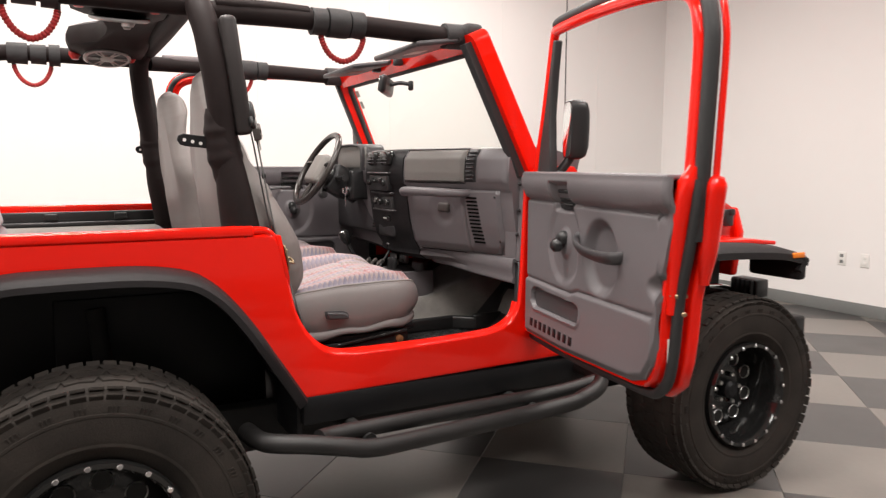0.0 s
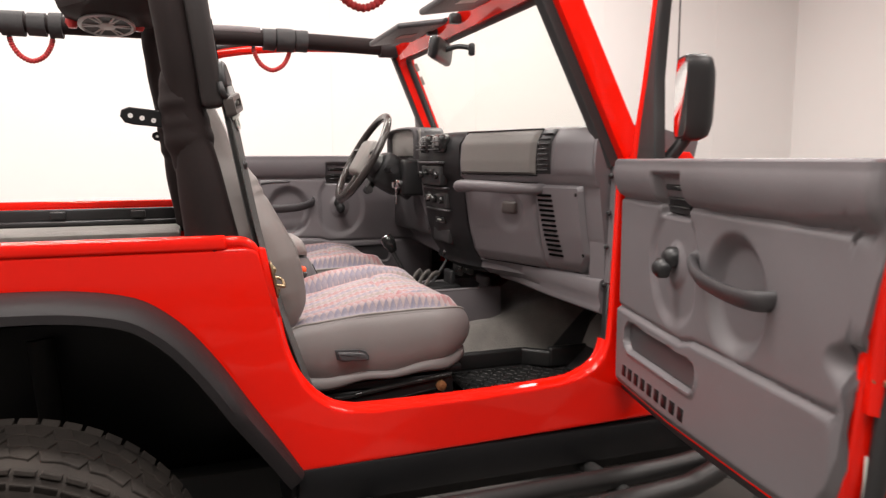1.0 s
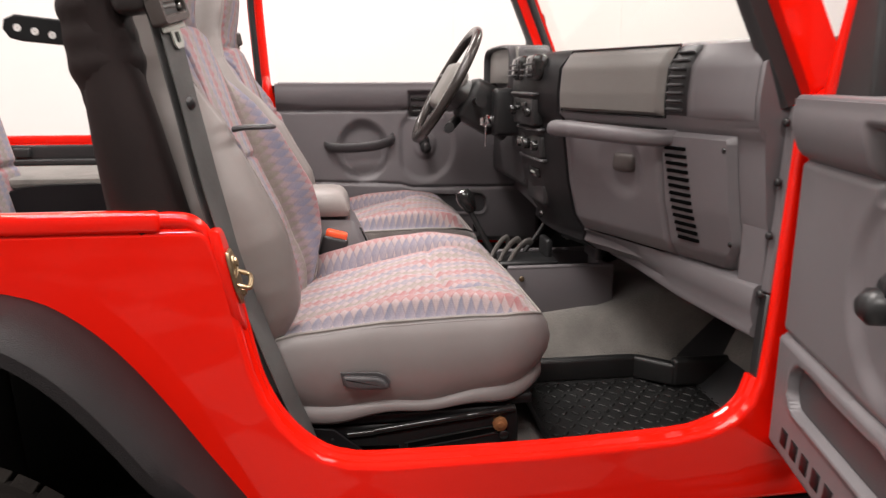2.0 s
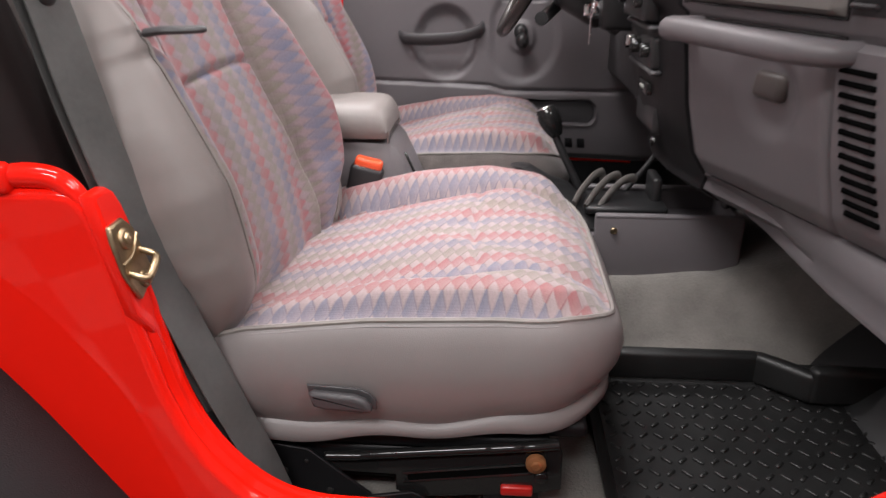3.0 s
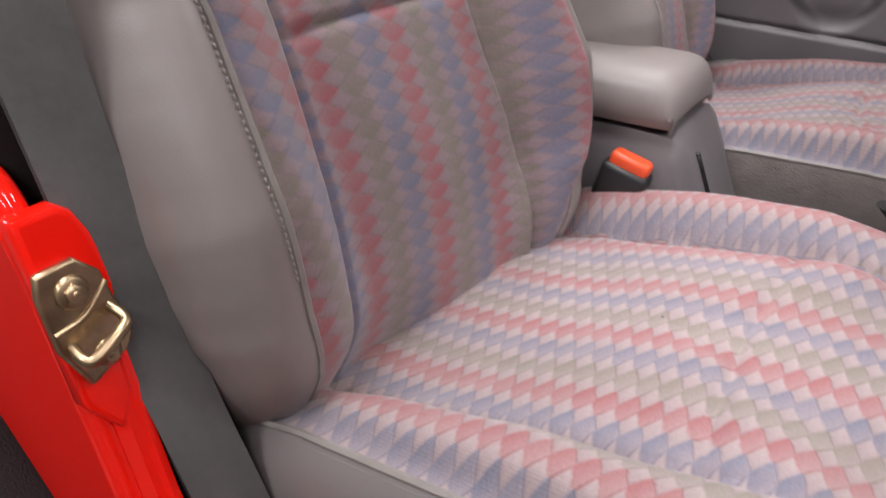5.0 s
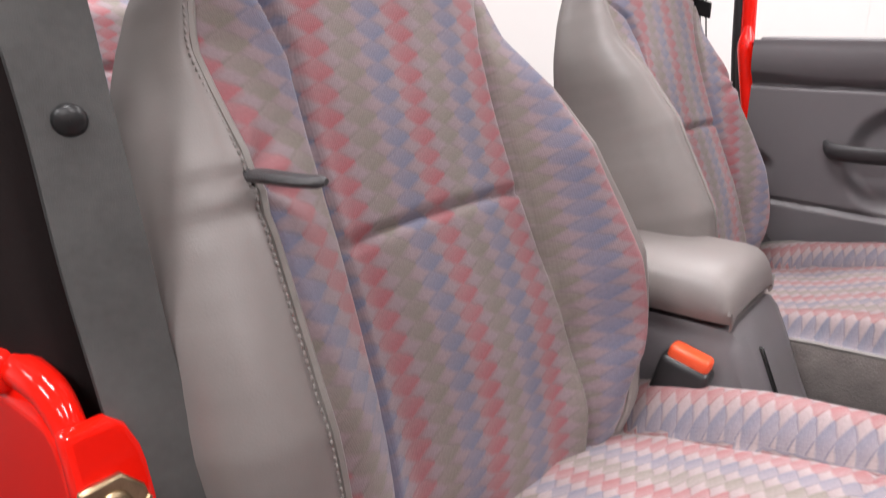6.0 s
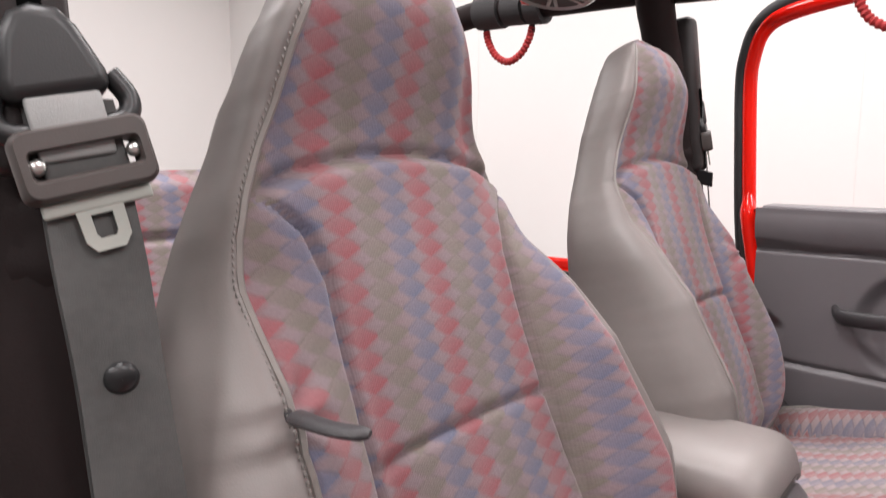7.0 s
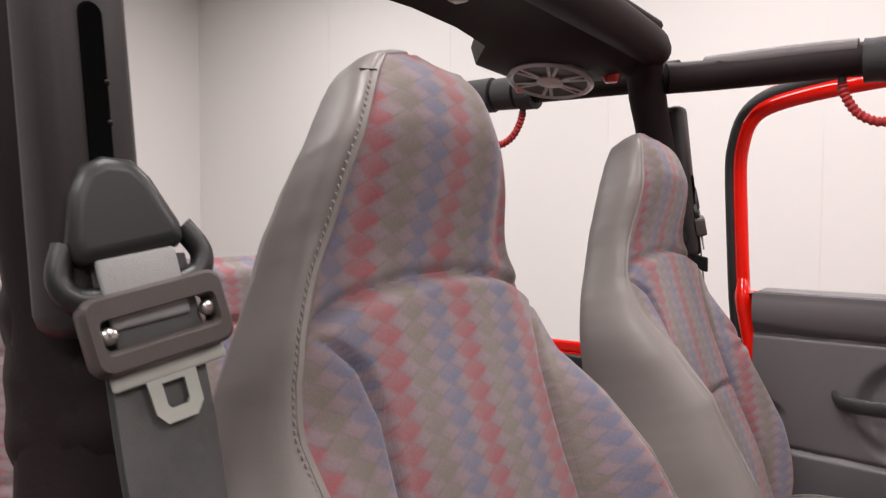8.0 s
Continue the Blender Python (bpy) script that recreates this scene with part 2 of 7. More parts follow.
# ---- building helpers ----
def part(name, bm, mat, parent=None, label="", angle=48, uvs=None):
    """Links a bmesh as one mesh object, under a thing or a part. It stays where it was built."""
    me = bpy.data.meshes.new(name)
    if uvs:
        layer = bm.loops.layers.uv.new("cloth")
        for f in bm.faces:
            for lp in f.loops:
                lp[layer].uv = uvs(lp.vert.co)
    bmesh.ops.recalc_face_normals(bm, faces=bm.faces)
    bm.to_mesh(me)
    bm.free()
    me.materials.append(mat)
    me.shade_smooth()
    me.set_sharp_from_angle(angle=radians(angle))
    ob = new(name, me)
    hang(ob, parent)
    if label:
        tagged(ob, label)
    return ob


BASE = {}


def hang(ob, parent):
    if parent is not None:
        ob.parent = parent
        if parent.name in BASE:
            ob.matrix_parent_inverse = Matrix.Translation(BASE[parent.name]).inverted()


def thing(name, base, label, category, group="", kind=""):
    ob = new(name)
    ob.empty_display_size = 0.1
    ob.location = base
    BASE[ob.name] = Vector(base)
    return tagged(ob, label, category, group, kind)


def again(name, me, m, parent):
    """One more object on a mesh that is already there, posed by m in the world."""
    ob = new(name, me)
    hang(ob, parent)
    ob.matrix_basis = m
    return ob


def merged(*bms):
    out = bmesh.new()
    for b in bms:
        me = bpy.data.meshes.new("tmp")
        b.to_mesh(me)
        b.free()
        out.from_mesh(me)
        bpy.data.meshes.remove(me)
    return out


def moved(bm, m):
    bm.transform(m)
    if m.to_3x3().determinant() < 0:
        bmesh.ops.reverse_faces(bm, faces=bm.faces)
    return bm


def rbox(c, s, bev=0.006, segs=2, m=None):
    """A box with rounded edges: centre, full sizes."""
    bm = bmesh.new()
    bmesh.ops.create_cube(bm, size=1)
    bm.transform(Matrix.Diagonal((*s, 1)))
    bev = min(bev, min(s) * 0.49)
    if bev > 0:
        bmesh.ops.bevel(bm, geom=bm.edges[:], offset=bev, segments=segs, profile=0.5, affect="EDGES")
    bm.transform(Matrix.Translation(c) if m is None else m @ Matrix.Translation(c))
    return bm


def slab(outline, at, depth=0.03, axis="y", bev=0.006, segs=2):
    """A flat piece cut to an outline (in the two other axes), from `at`, `depth` thick."""
    bm = bmesh.new()

    def place(a, b, w):
        return {"y": (a, w, b), "x": (w, a, b), "z": (a, b, w)}[axis]

    lo = [bm.verts.new(place(a, b, at)) for a, b in outline]
    hi = [bm.verts.new(place(a, b, at + depth)) for a, b in outline]
    n = len(outline)
    bm.faces.new(lo)
    bm.faces.new(hi[::-1])
    for i in range(n):
        bm.faces.new((lo[i], hi[i], hi[(i + 1) % n], lo[(i + 1) % n]))
    bmesh.ops.recalc_face_normals(bm, faces=bm.faces)
    if bev > 0:
        rim = [e for e in bm.edges if len(e.link_faces) == 2 and e.calc_face_angle(0) > 1.2]
        bmesh.ops.bevel(bm, geom=rim, offset=bev, segments=segs, profile=0.5, affect="EDGES", clamp_overlap=True)
        flats = [f for f in bm.faces if len(f.verts) > 5]
        bmesh.ops.inset_individual(bm, faces=flats, thickness=0.0012, use_even_offset=False)
        bmesh.ops.triangulate(bm, faces=[f for f in bm.faces if len(f.verts) > 8], quad_method="BEAUTY", ngon_method="EAR_CLIP")
    return bm


def curve(points, n=8, closed=False):
    """A smooth line through points."""
    ps = [Vector(p) for p in points]
    out = []
    k = len(ps)
    for i in range(k if closed else k - 1):
        if closed:
            a, b, c, d = ps[(i - 1) % k], ps[i], ps[(i + 1) % k], ps[(i + 2) % k]
        else:
            a, b, c, d = ps[max(i - 1, 0)], ps[i], ps[i + 1], ps[min(i + 2, k - 1)]
        for j in range(n):
            t = j / n
            out.append(0.5 * (2 * b + (c - a) * t + (2 * a - 5 * b + 4 * c - d) * t * t + (3 * b - a - 3 * c + d) * t ** 3))
    if not closed:
        out.append(ps[-1])
    return out


def tube(points, r, segs=12, n=6, closed=False, flat=1.0, up=(0, 0, 1), caps=True):
    """A round (or flattened) rod along a smooth line; r is a number or a function of 0..1."""
    line = curve(points, n, closed) if n > 1 else [Vector(p) for p in points]
    bm = bmesh.new()
    rings = []
    k = len(line)
    side = None
    for i, p in enumerate(line):
        q = line[(i + 1) % k] if closed else line[min(i + 1, k - 1)]
        o = line[(i - 1) % k] if closed else line[max(i - 1, 0)]
        d = (q - o).normalized()
        ref = Vector(up) if side is None else side.cross(d)
        s = d.cross(ref)
        if s.length < 1e-4:
            s = d.cross(Vector((1, 0, 0)))
        s.normalize()
        side = s
        u = s.cross(d).normalized()
        rad = r(i / (k - 1)) if callable(r) else r
        ring = [bm.verts.new(p + s * (rad * math.cos(a)) + u * (rad * flat * math.sin(a)))
                for a in (2 * math.pi * j / segs for j in range(segs))]
        side = s
        rings.append(ring)
        side = s
    for i in range(k if closed else k - 1):
        a, b = rings[i], rings[(i + 1) % k]
        for j in range(segs):
            bm.faces.new((a[j], a[(j + 1) % segs], b[(j + 1) % segs], b[j]))
    if caps and not closed:
        bm.faces.new(rings[0][::-1])
        bm.faces.new(rings[-1])
    return bm


def loft(rings, closed_ring=True, caps=True):
    bm = bmesh.new()
    vs = [[bm.verts.new(p) for p in ring] for ring in rings]
    n = len(vs[0])
    for a, b in zip(vs, vs[1:]):
        for j in range(n if closed_ring else n - 1):
            bm.faces.new((a[j], a[(j + 1) % n], b[(j + 1) % n], b[j]))
    if caps and closed_ring:
        bm.faces.new(vs[0][::-1])
        bm.faces.new(vs[-1])
    return bm


def lathe(profile, segs=48, m=None, closed=True):
    """Turns a profile of (radius, height) round the z axis."""
    rings = []
    for k in range(segs):
        a = 2 * math.pi * k / segs
        rings.append([(r * math.cos(a), r * math.sin(a), h) for r, h in profile])
    rings.append(rings[0])
    bm = bmesh.new()
    vs = [[bm.verts.new(p) for p in ring] for ring in rings[:-1]]
    vs.append(vs[0])
    n = len(profile)
    for a, b in zip(vs, vs[1:]):
        for j in range(n if closed else n - 1):
            bm.faces.new((a[j], a[(j + 1) % n], b[(j + 1) % n], b[j]))
    bmesh.ops.remove_doubles(bm, verts=bm.verts, dist=1e-5)
    if m is not None:
        moved(bm, m)
    return bm


def disc(c, r, h, axis, segs=16, bev=0.0015):
    """A short round peg, its base centre at c, along axis."""
    m = Matrix.Translation(c) @ Vector((0, 0, 1)).rotation_difference(Vector(axis)).to_matrix().to_4x4()
    return lathe([(0.0005, 0), (r, 0), (r, h - bev), (r - bev, h), (0.0005, h)], segs, m, closed=False)


def grid(nu, nv, f, thick=None):
    """A sheet from f(s, t); thick: a way along which a back is laid."""
    bm = bmesh.new()
    vs = [[bm.verts.new(f(i / nu, j / nv)) for j in range(nv + 1)] for i in range(nu + 1)]
    for i in range(nu):
        for j in range(nv):
            bm.faces.new((vs[i][j], vs[i + 1][j], vs[i + 1][j + 1], vs[i][j + 1]))
    if thick is not None:
        back = [[bm.verts.new(Vector(v.co) + Vector(thick)) for v in row] for row in vs]
        for i in range(nu):
            for j in range(nv):
                bm.faces.new((back[i][j], back[i][j + 1], back[i + 1][j + 1], back[i + 1][j]))
        for i in range(nu):
            bm.faces.new((vs[i][0], back[i][0], back[i + 1][0], vs[i + 1][0]))
            bm.faces.new((vs[i][nv], vs[i + 1][nv], back[i + 1][nv], back[i][nv]))
        for j in range(nv):
            bm.faces.new((vs[0][j], vs[0][j + 1], back[0][j + 1], back[0][j]))
            bm.faces.new((vs[nu][j], back[nu][j], back[nu][j + 1], vs[nu][j + 1]))
    return bm


def smooth(a, b, x):
    t = min(1, max(0, (x - a) / (b - a)))
    return t * t * (3 - 2 * t)


def table(pairs, x):
    """Smooth look-up between pairs (x, value)."""
    if x <= pairs[0][0]:
        return pairs[0][1]
    for (a, va), (b, vb) in zip(pairs, pairs[1:]):
        if x <= b:
            return va + (vb - va) * (x - a) / (b - a)
    return pairs[-1][1]


def groove(d, depth, width):
    return -depth * math.exp(-(d / width) ** 2)


MIRRORED = Matrix.Diagonal((1, -1, 1, 1))


# ---- the room ----
X0, X1, Y0, Y1 = -5.6, 5.45, -6.4, 3.35


def wall(name, c, s, label, mat=WALL):
    ob = part(name, rbox(c, s, 0), mat)
    tagged(ob, label, "wall", kind="structure")
    return ob


wall("wall_front", (X1 + 0.1, (Y0 + Y1) / 2, CEILING / 2), (0.2, Y1 - Y0, CEILING), "smooth white painted studio wall with grey baseboard")
wall_left = wall("wall_left", ((X0 + X1) / 2, Y1 + 0.1, CEILING / 2), (X1 - X0 + 0.4, 0.2, CEILING), "bright white painted studio wall with faint panel joints")
wall("wall_back", (X0 - 0.1, (Y0 + Y1) / 2, CEILING / 2), (0.2, Y1 - Y0, CEILING), "smooth white painted studio wall behind the vehicle")
# never in view; its grey is chosen to weaken the fill from this side
wall("wall_right", ((X0 + X1) / 2, Y0 - 0.1, CEILING / 2), (X1 - X0 + 0.4, 0.2, CEILING), "unseen studio wall, greyed to throw back less light", LOW_BOUNCE_WALL)
ceiling = part("ceiling", rbox(((X0 + X1) / 2, (Y0 + Y1) / 2, CEILING + 0.1), (X1 - X0 + 0.4, Y1 - Y0 + 0.4, 0.2), 0), CEIL)
tagged(ceiling, "plain white ceiling above the studio", "ceiling", kind="structure")

for name, c, s in (("baseboard_front", (X1 - 0.008, (Y0 + Y1) / 2, 0.055), (0.016, Y1 - Y0 - 0.04, 0.11)),
                   ("baseboard_left", ((X0 + X1) / 2, Y1 - 0.008, 0.055), (X1 - X0 - 0.04, 0.016, 0.11)),
                   ("baseboard_back", (X0 + 0.008, (Y0 + Y1) / 2, 0.055), (0.016, Y1 - Y0 - 0.04, 0.11)),
                   ("baseboard_right", ((X0 + X1) / 2, Y0 + 0.008, 0.055), (X1 - X0 - 0.04, 0.016, 0.11))):
    tagged(part(name, rbox(c, s, 0.003), BASEBOARD), "dark grey vinyl baseboard along the wall", "baseboard", kind="structure")

# faint joints of the wall panels
for i, x in enumerate((-3.9, -2.7, -1.5, -0.3, 0.9, 2.1, 3.3, 4.5)):
    tagged(part("trim", rbox((x, Y1 - 0.001, CEILING / 2), (0.006, 0.004, CEILING - 0.3), 0), WALL, wall_left), "thin white panel joint")

for y in (1.14, 0.935):
    plate = thing("wall_plate", (X1, y, 0.42), "small white outlet plate screwed to the wall", "outlet", "wall plates")
    part("cover", rbox((X1 - 0.004, y, 0.48), (0.008, 0.075, 0.118), 0.004), PLATE, plate)
    for dz in (-0.026, 0.026):
        part("socket", rbox((X1 - 0.009, y, 0.48 + dz), (0.004, 0.032, 0.028), 0.002), BASEBOARD if y > 1 else PLATE, plate)

# ceiling lamps: long panels in two rows
ROWS_POWER = {-3.0: 1.05, -0.7: 1.05, 1.7: 1.05}
COLUMNS_POWER = {-3.2: 0.78, -0.4: 1.30, 2.4: 1.08}
LAMPS = [(x, y) for x in (-3.2, -0.4, 2.4) for y in (-3.0, -0.7, 1.7)]
for x, y in LAMPS:
    lamp = thing("ceiling_light", (x, y, CEILING), "long white rectangular studio light under the ceiling", "light", "ceiling lights")
    part("frame", merged(rbox((x, y - 0.32, CEILING - 0.03), (1.5, 0.03, 0.06), 0.004), rbox((x, y + 0.32, CEILING - 0.03), (1.5, 0.03, 0.06), 0.004),
                         rbox((x - 0.765, y, CEILING - 0.03), (0.03, 0.67, 0.06), 0.004), rbox((x + 0.765, y, CEILING - 0.03), (0.03, 0.67, 0.06), 0.004)), PLATE, lamp)
    light = bpy.data.lights.new("panel", "AREA")
    light.shape, light.size, light.size_y, light.energy, light.color = "RECTANGLE", 1.45, 0.58, LAMP_POWER * ROWS_POWER[y] * COLUMNS_POWER[x] * (1.35 if (x < -3 and y > 1) else 0.72 if (x < -3 and y < -2) else 0.86 if (x > 2 and -1 < y < 0) else 1.05 if (x > 2 and y > 1) else 0.88 if (x > -1 and y > 1) else 1.0), (1.0, 0.955, 0.905)
    lo = new("panel_light", light)
    lo.location = (x, y, CEILING - 0.05)


# ---- the vehicle ----
veh = thing("off_road_vehicle", (0.6, 0, 0), "red open-top off-road vehicle with its passenger door standing open", "car")
SIDE = 0.74


def mirror_y(bm):
    return moved(bm, MIRRORED)


def both(name, make, mat, parent=None, label="", angle=35):
    """The same piece on the right and, mirrored, on the left."""
    a = part(name, make(), mat, parent or veh, label, angle)
    b = part(name, mirror_y(make()), mat, parent or veh, label, angle)
    return a, b


ARCH = [(0.03, 0.585), (-0.02, 0.665), (-0.073, 0.746), (-0.125, 0.828), (-0.178, 0.899), (-0.225, 0.945), (-0.278, 0.977), (-0.36, 0.994),
        (-0.455, 1.0), (-0.60, 1.0), (-0.70, 0.996), (-0.78, 0.975), (-0.85, 0.93), (-0.92, 0.84), (-0.98, 0.74), (-1.05, 0.62)]
OPENING = [(-0.062, 1.080), (-0.045, 1.078), (-0.034, 1.067), (-0.026, 1.045), (-0.015, 1.0), (-0.003, 0.94), (0.011, 0.868), (0.027, 0.82), (0.048, 0.782),
           (0.075, 0.75), (0.105, 0.727), (0.14, 0.714), (0.20, 0.708), (0.45, 0.708), (0.66, 0.716), (0.72, 0.728), (0.757, 0.747), (0.780, 0.773),
           (0.792, 0.81), (0.798, 0.88), (0.806, 1.06), (0.812, 1.20), (0.815, 1.235)]


def side_panel():
    line = [(-1.14, 1.082)] + OPENING + [(1.06, 1.225), (1.10, 1.10), (1.12, 0.90), (1.15, 0.605)] + ARCH + [(-1.14, 0.62)]
    return slab(line, -SIDE, 0.020, "y", 0.009, 3)


both("body_side", side_panel, RED, label="glossy red painted side panel with rounded door opening")


def door_jamb():
    """The stepped lip inside the door opening."""
    pts = curve([(x, -SIDE + 0.018, z) for x, z in OPENING[3:19]], 3)
    rings = []
    for i, p in enumerate(pts):
        d = (pts[min(i + 1, len(pts) - 1)] - pts[max(i - 1, 0)]).normalized()
        n = Vector((-d.z, 0, d.x))
        prof = [(-0.03, -0.004), (0.0, -0.004), (0.005, 0.003), (0.005, 0.009), (0.008, 0.012), (0.008, 0.017), (0.003, 0.020), (-0.03, 0.020)]
        rings.append([p + n * a + Vector((0, b, 0)) for a, b in prof])
    return loft(rings)


both("door_jamb", door_jamb, RED, label="red stepped jamb of the door opening")


def pillar_flange():
    """The folded flange between dashboard and hinge pillar, dark below the dash."""
    line = [(0.7985, 0.948), (0.806, 1.06), (0.812, 1.20), (0.815, 1.238), (0.86, 1.238), (0.86, 0.948)]
    return slab(line, -0.7225, 0.022, "y", 0.003, 1)


for flange in both("pillar_flange", pillar_flange, TRIM, label="grey flange along the hinge pillar"):
    sd = 1 if flange.data.vertices[0].co.y > 0 else -1
    for x, z in ((0.812, 1.213), (0.8085, 1.123), (0.8035, 1.040), (0.7985, 0.946)):
        part("flange_bolt", disc((x - 0.004, sd * 0.7125, z), 0.0068, 0.007, (-1, 0, 0), 12, 0.002), BLACK_TRIM, flange)
both("pillar_lining", lambda: slab([(0.793, 0.80), (0.7985, 0.947), (0.86, 0.947), (0.86, 0.76), (0.780, 0.76)], -0.7225, 0.022, "y", 0.003, 1), BLACK_TRIM, label="black lining at the foot of the hinge pillar")


def jamb_lining():
    pts = curve([(x, -SIDE + 0.040, z) for x, z in OPENING[4:9]], 3)
    rings = []
    for i, p in enumerate(pts):
        d = (pts[min(i + 1, len(pts) - 1)] - pts[max(i - 1, 0)]).normalized()
        n = Vector((-d.z, 0, d.x))
        rings.append([p + n * a + Vector((0, b, 0)) for a, b in ((-0.04, 0.0), (0.002, 0.0), (0.007, 0.018), (0.002, 0.040), (-0.04, 0.045))])
    return loft(rings)


both("jamb_lining", jamb_lining, BLACK_TRIM, label="black lining inside the door jamb")


def tub_rail():
    return merged(rbox((-0.615, -SIDE + 0.0055, 1.0905), (1.035, 0.024, 0.030), 0.008, 3), tube([(-0.115, -SIDE + 0.0115, 1.0905), (-0.080, -SIDE + 0.0115, 1.0905), (-0.060, -SIDE + 0.0115, 1.087), (-0.046, -SIDE + 0.0115, 1.075), (-0.036, -SIDE + 0.0115, 1.055), (-0.029, -SIDE + 0.0115, 1.03)], lambda f: 0.0125 - 0.004 * f, 14, 5))


both("tub_rail", tub_rail, RED, label="red top rail of the body tub")
part("tub_channel", merged(rbox((-0.62, SIDE - 0.032, 1.045), (0.86, 0.02, 0.065), 0.006), rbox((-0.62, SIDE - 0.05, 1.025), (0.86, 0.03, 0.02), 0.006),
                           *[rbox((x, SIDE - 0.05, 1.055), (0.05, 0.02, 0.028), 0.004) for x in (-0.35, -0.62, -0.86)]), BLACK_TRIM, veh, "black channel with clips under the rail")
part("tub_channel", mirror_y(rbox((-0.62, SIDE - 0.03, 1.045), (0.86, 0.02, 0.065), 0.006)), BLACK_TRIM, veh, "black channel under the rail")


LEAN = Matrix(((1, 0, -0.19, 0.19), (0, 1, 0, 0), (0, 0, 1, 0), (0, 0, 0, 1)))


def striker_tab():
    """The forward-facing lug of the jamb that carries the striker."""
    line = [(-0.741, 0.955), (-0.722, 0.925), (-0.711, 0.945), (-0.695, 0.975), (-0.693, 1.01), (-0.699, 1.055), (-0.705, 1.070), (-0.713, 1.076), (-0.741, 1.076)]
    return moved(slab(line, -0.023, 0.015, "x", 0.004, 2), LEAN)


both("striker_tab", striker_tab, RED, label="red lug of the jamb that carries the door striker")

SET = Matrix.Translation((-0.003, -0.002, 0)) @ LEAN
plate = [(-0.7395, 1.046), (-0.715, 1.047), (-0.703, 1.034), (-0.696, 0.989), (-0.703, 0.980), (-0.731, 0.969), (-0.7425, 0.998), (-0.743, 1.033)]
strike = part("door_striker", moved(merged(slab(plate, -0.0045, 0.0055, "x", 0.002, 2), tube([(0.001, -0.741, 1.009), (0.0016, -0.721, 1.013), (0.001, -0.702, 1.027)], 0.0018, 8, 4)), SET), GOLD, veh, "dull yellow zinc-plated door striker")
part("striker_hook", moved(tube([(0.000, -0.734, 0.998), (0.011, -0.735, 0.995), (0.0155, -0.73, 0.994), (0.0165, -0.713, 1.002), (0.013, -0.704, 1.006), (0.000, -0.705, 1.011)], 0.0036, 10, 6), SET), GOLD, strike, "bent wire loop that the latch grips")
for y, z, r in ((-0.723, 1.029, 0.0105), (-0.716, 0.985, 0.0085)):
    part("bolt", moved(merged(disc((0.001, y, z), r, 0.0028, (1, 0, 0), 18), disc((0.0036, y, z), r * 0.62, 0.0030, (1, 0, 0), 6, 0.0008), disc((0.0064, y, z), r * 0.25, 0.0008, (1, 0, 0), 8, 0.0002)), SET), GOLD, strike)

both("rocker", lambda: rbox((0.60, -SIDE + 0.022, 0.548), (1.14, 0.05, 0.088), 0.008), BLACK_PAINT, label="black painted rocker strip below the door")


def flare_of(arch, out=0.12):
    """A fender flare: a bent lip that follows the wheel arch."""
    pts = curve([(x, 0, z) for x, z in arch], 3)
    rings = []
    for i, p in enumerate(pts):
        d = (pts[min(i + 1, len(pts) - 1)] - pts[max(i - 1, 0)]).normalized()
        n = Vector((d.z, 0, -d.x))
        f = i / (len(pts) - 1)
        w = out * min(1, 0.35 + 4 * f, 0.35 + 4 * (1 - f))
        prof = [(-SIDE + 0.01, 0.010), (-SIDE - 0.003, 0.014), (-SIDE - w * 0.55, 0.012), (-SIDE - w * 0.90, 0.004), (-SIDE - w, -0.008), (-SIDE - w - 0.002, -0.024),
                (-SIDE - w + 0.012, -0.026), (-SIDE - w * 0.85, -0.012), (-SIDE - w * 0.5, -0.006), (-SIDE + 0.01, -0.01)]
        rings.append([Vector((p.x, y, p.z)) + n * (-o) for y, o in prof])
    return loft(rings)


def flip(arch):
    return arch[::-1]


both("rear_flare", lambda: flare_of(flip(ARCH)), FLARE, label="textured black plastic fender flare")


def wheel_well():
    pts = curve([(x - 0.0, 0, z - 0.012) for x, z in ARCH], 2)
    rings = [[(p.x, -SIDE + 0.05, p.z), (p.x, -0.34, p.z), (p.x, -0.34, p.z + 0.012), (p.x, -SIDE + 0.05, p.z + 0.012)] for p in pts]
    back = slab([(x, z) for x, z in ARCH], -0.345, 0.012, "y", 0)
    return merged(loft(rings), back)


both("wheel_well", wheel_well, BLACK_PAINT, label="black inner wheel well")
both("splash_panel", lambda: merged(rbox((0.025, -0.53, 0.51), (0.016, 0.38, 0.14), 0.004), rbox((-0.30, -0.352, 0.66), (0.62, 0.012, 0.42), 0.004)), BLACK_PAINT, label="black splash panel ahead of the rear wheel")
both("wheelhouse", lambda: rbox((-0.66, -0.52, 1.0), (0.92, 0.33, 0.03), 0.012), CARPET, label="grey carpeted top of the wheelhouse")

# floor pan, tunnel, firewall, rear floor
part("floor_pan", merged(rbox((0.57, 0, 0.605), (1.04, 1.38, 0.03), 0.004), rbox((-0.10, 0, 0.6055), (0.32, 0.67, 0.028), 0.004), rbox((-0.68, 0, 0.70), (0.92, 0.68, 0.03), 0.004), rbox((-0.235, 0, 0.66), (0.03, 0.67, 0.12), 0.004),
                         rbox((0.11, -0.69, 0.645), (0.16, 0.016, 0.07), 0.006)), BLACK_PAINT, veh, "black painted steel floor pan")
part("tailgate", rbox((-1.15, 0, 0.86), (0.03, 1.40, 0.46), 0.012), RED, veh, "red tailgate panel")
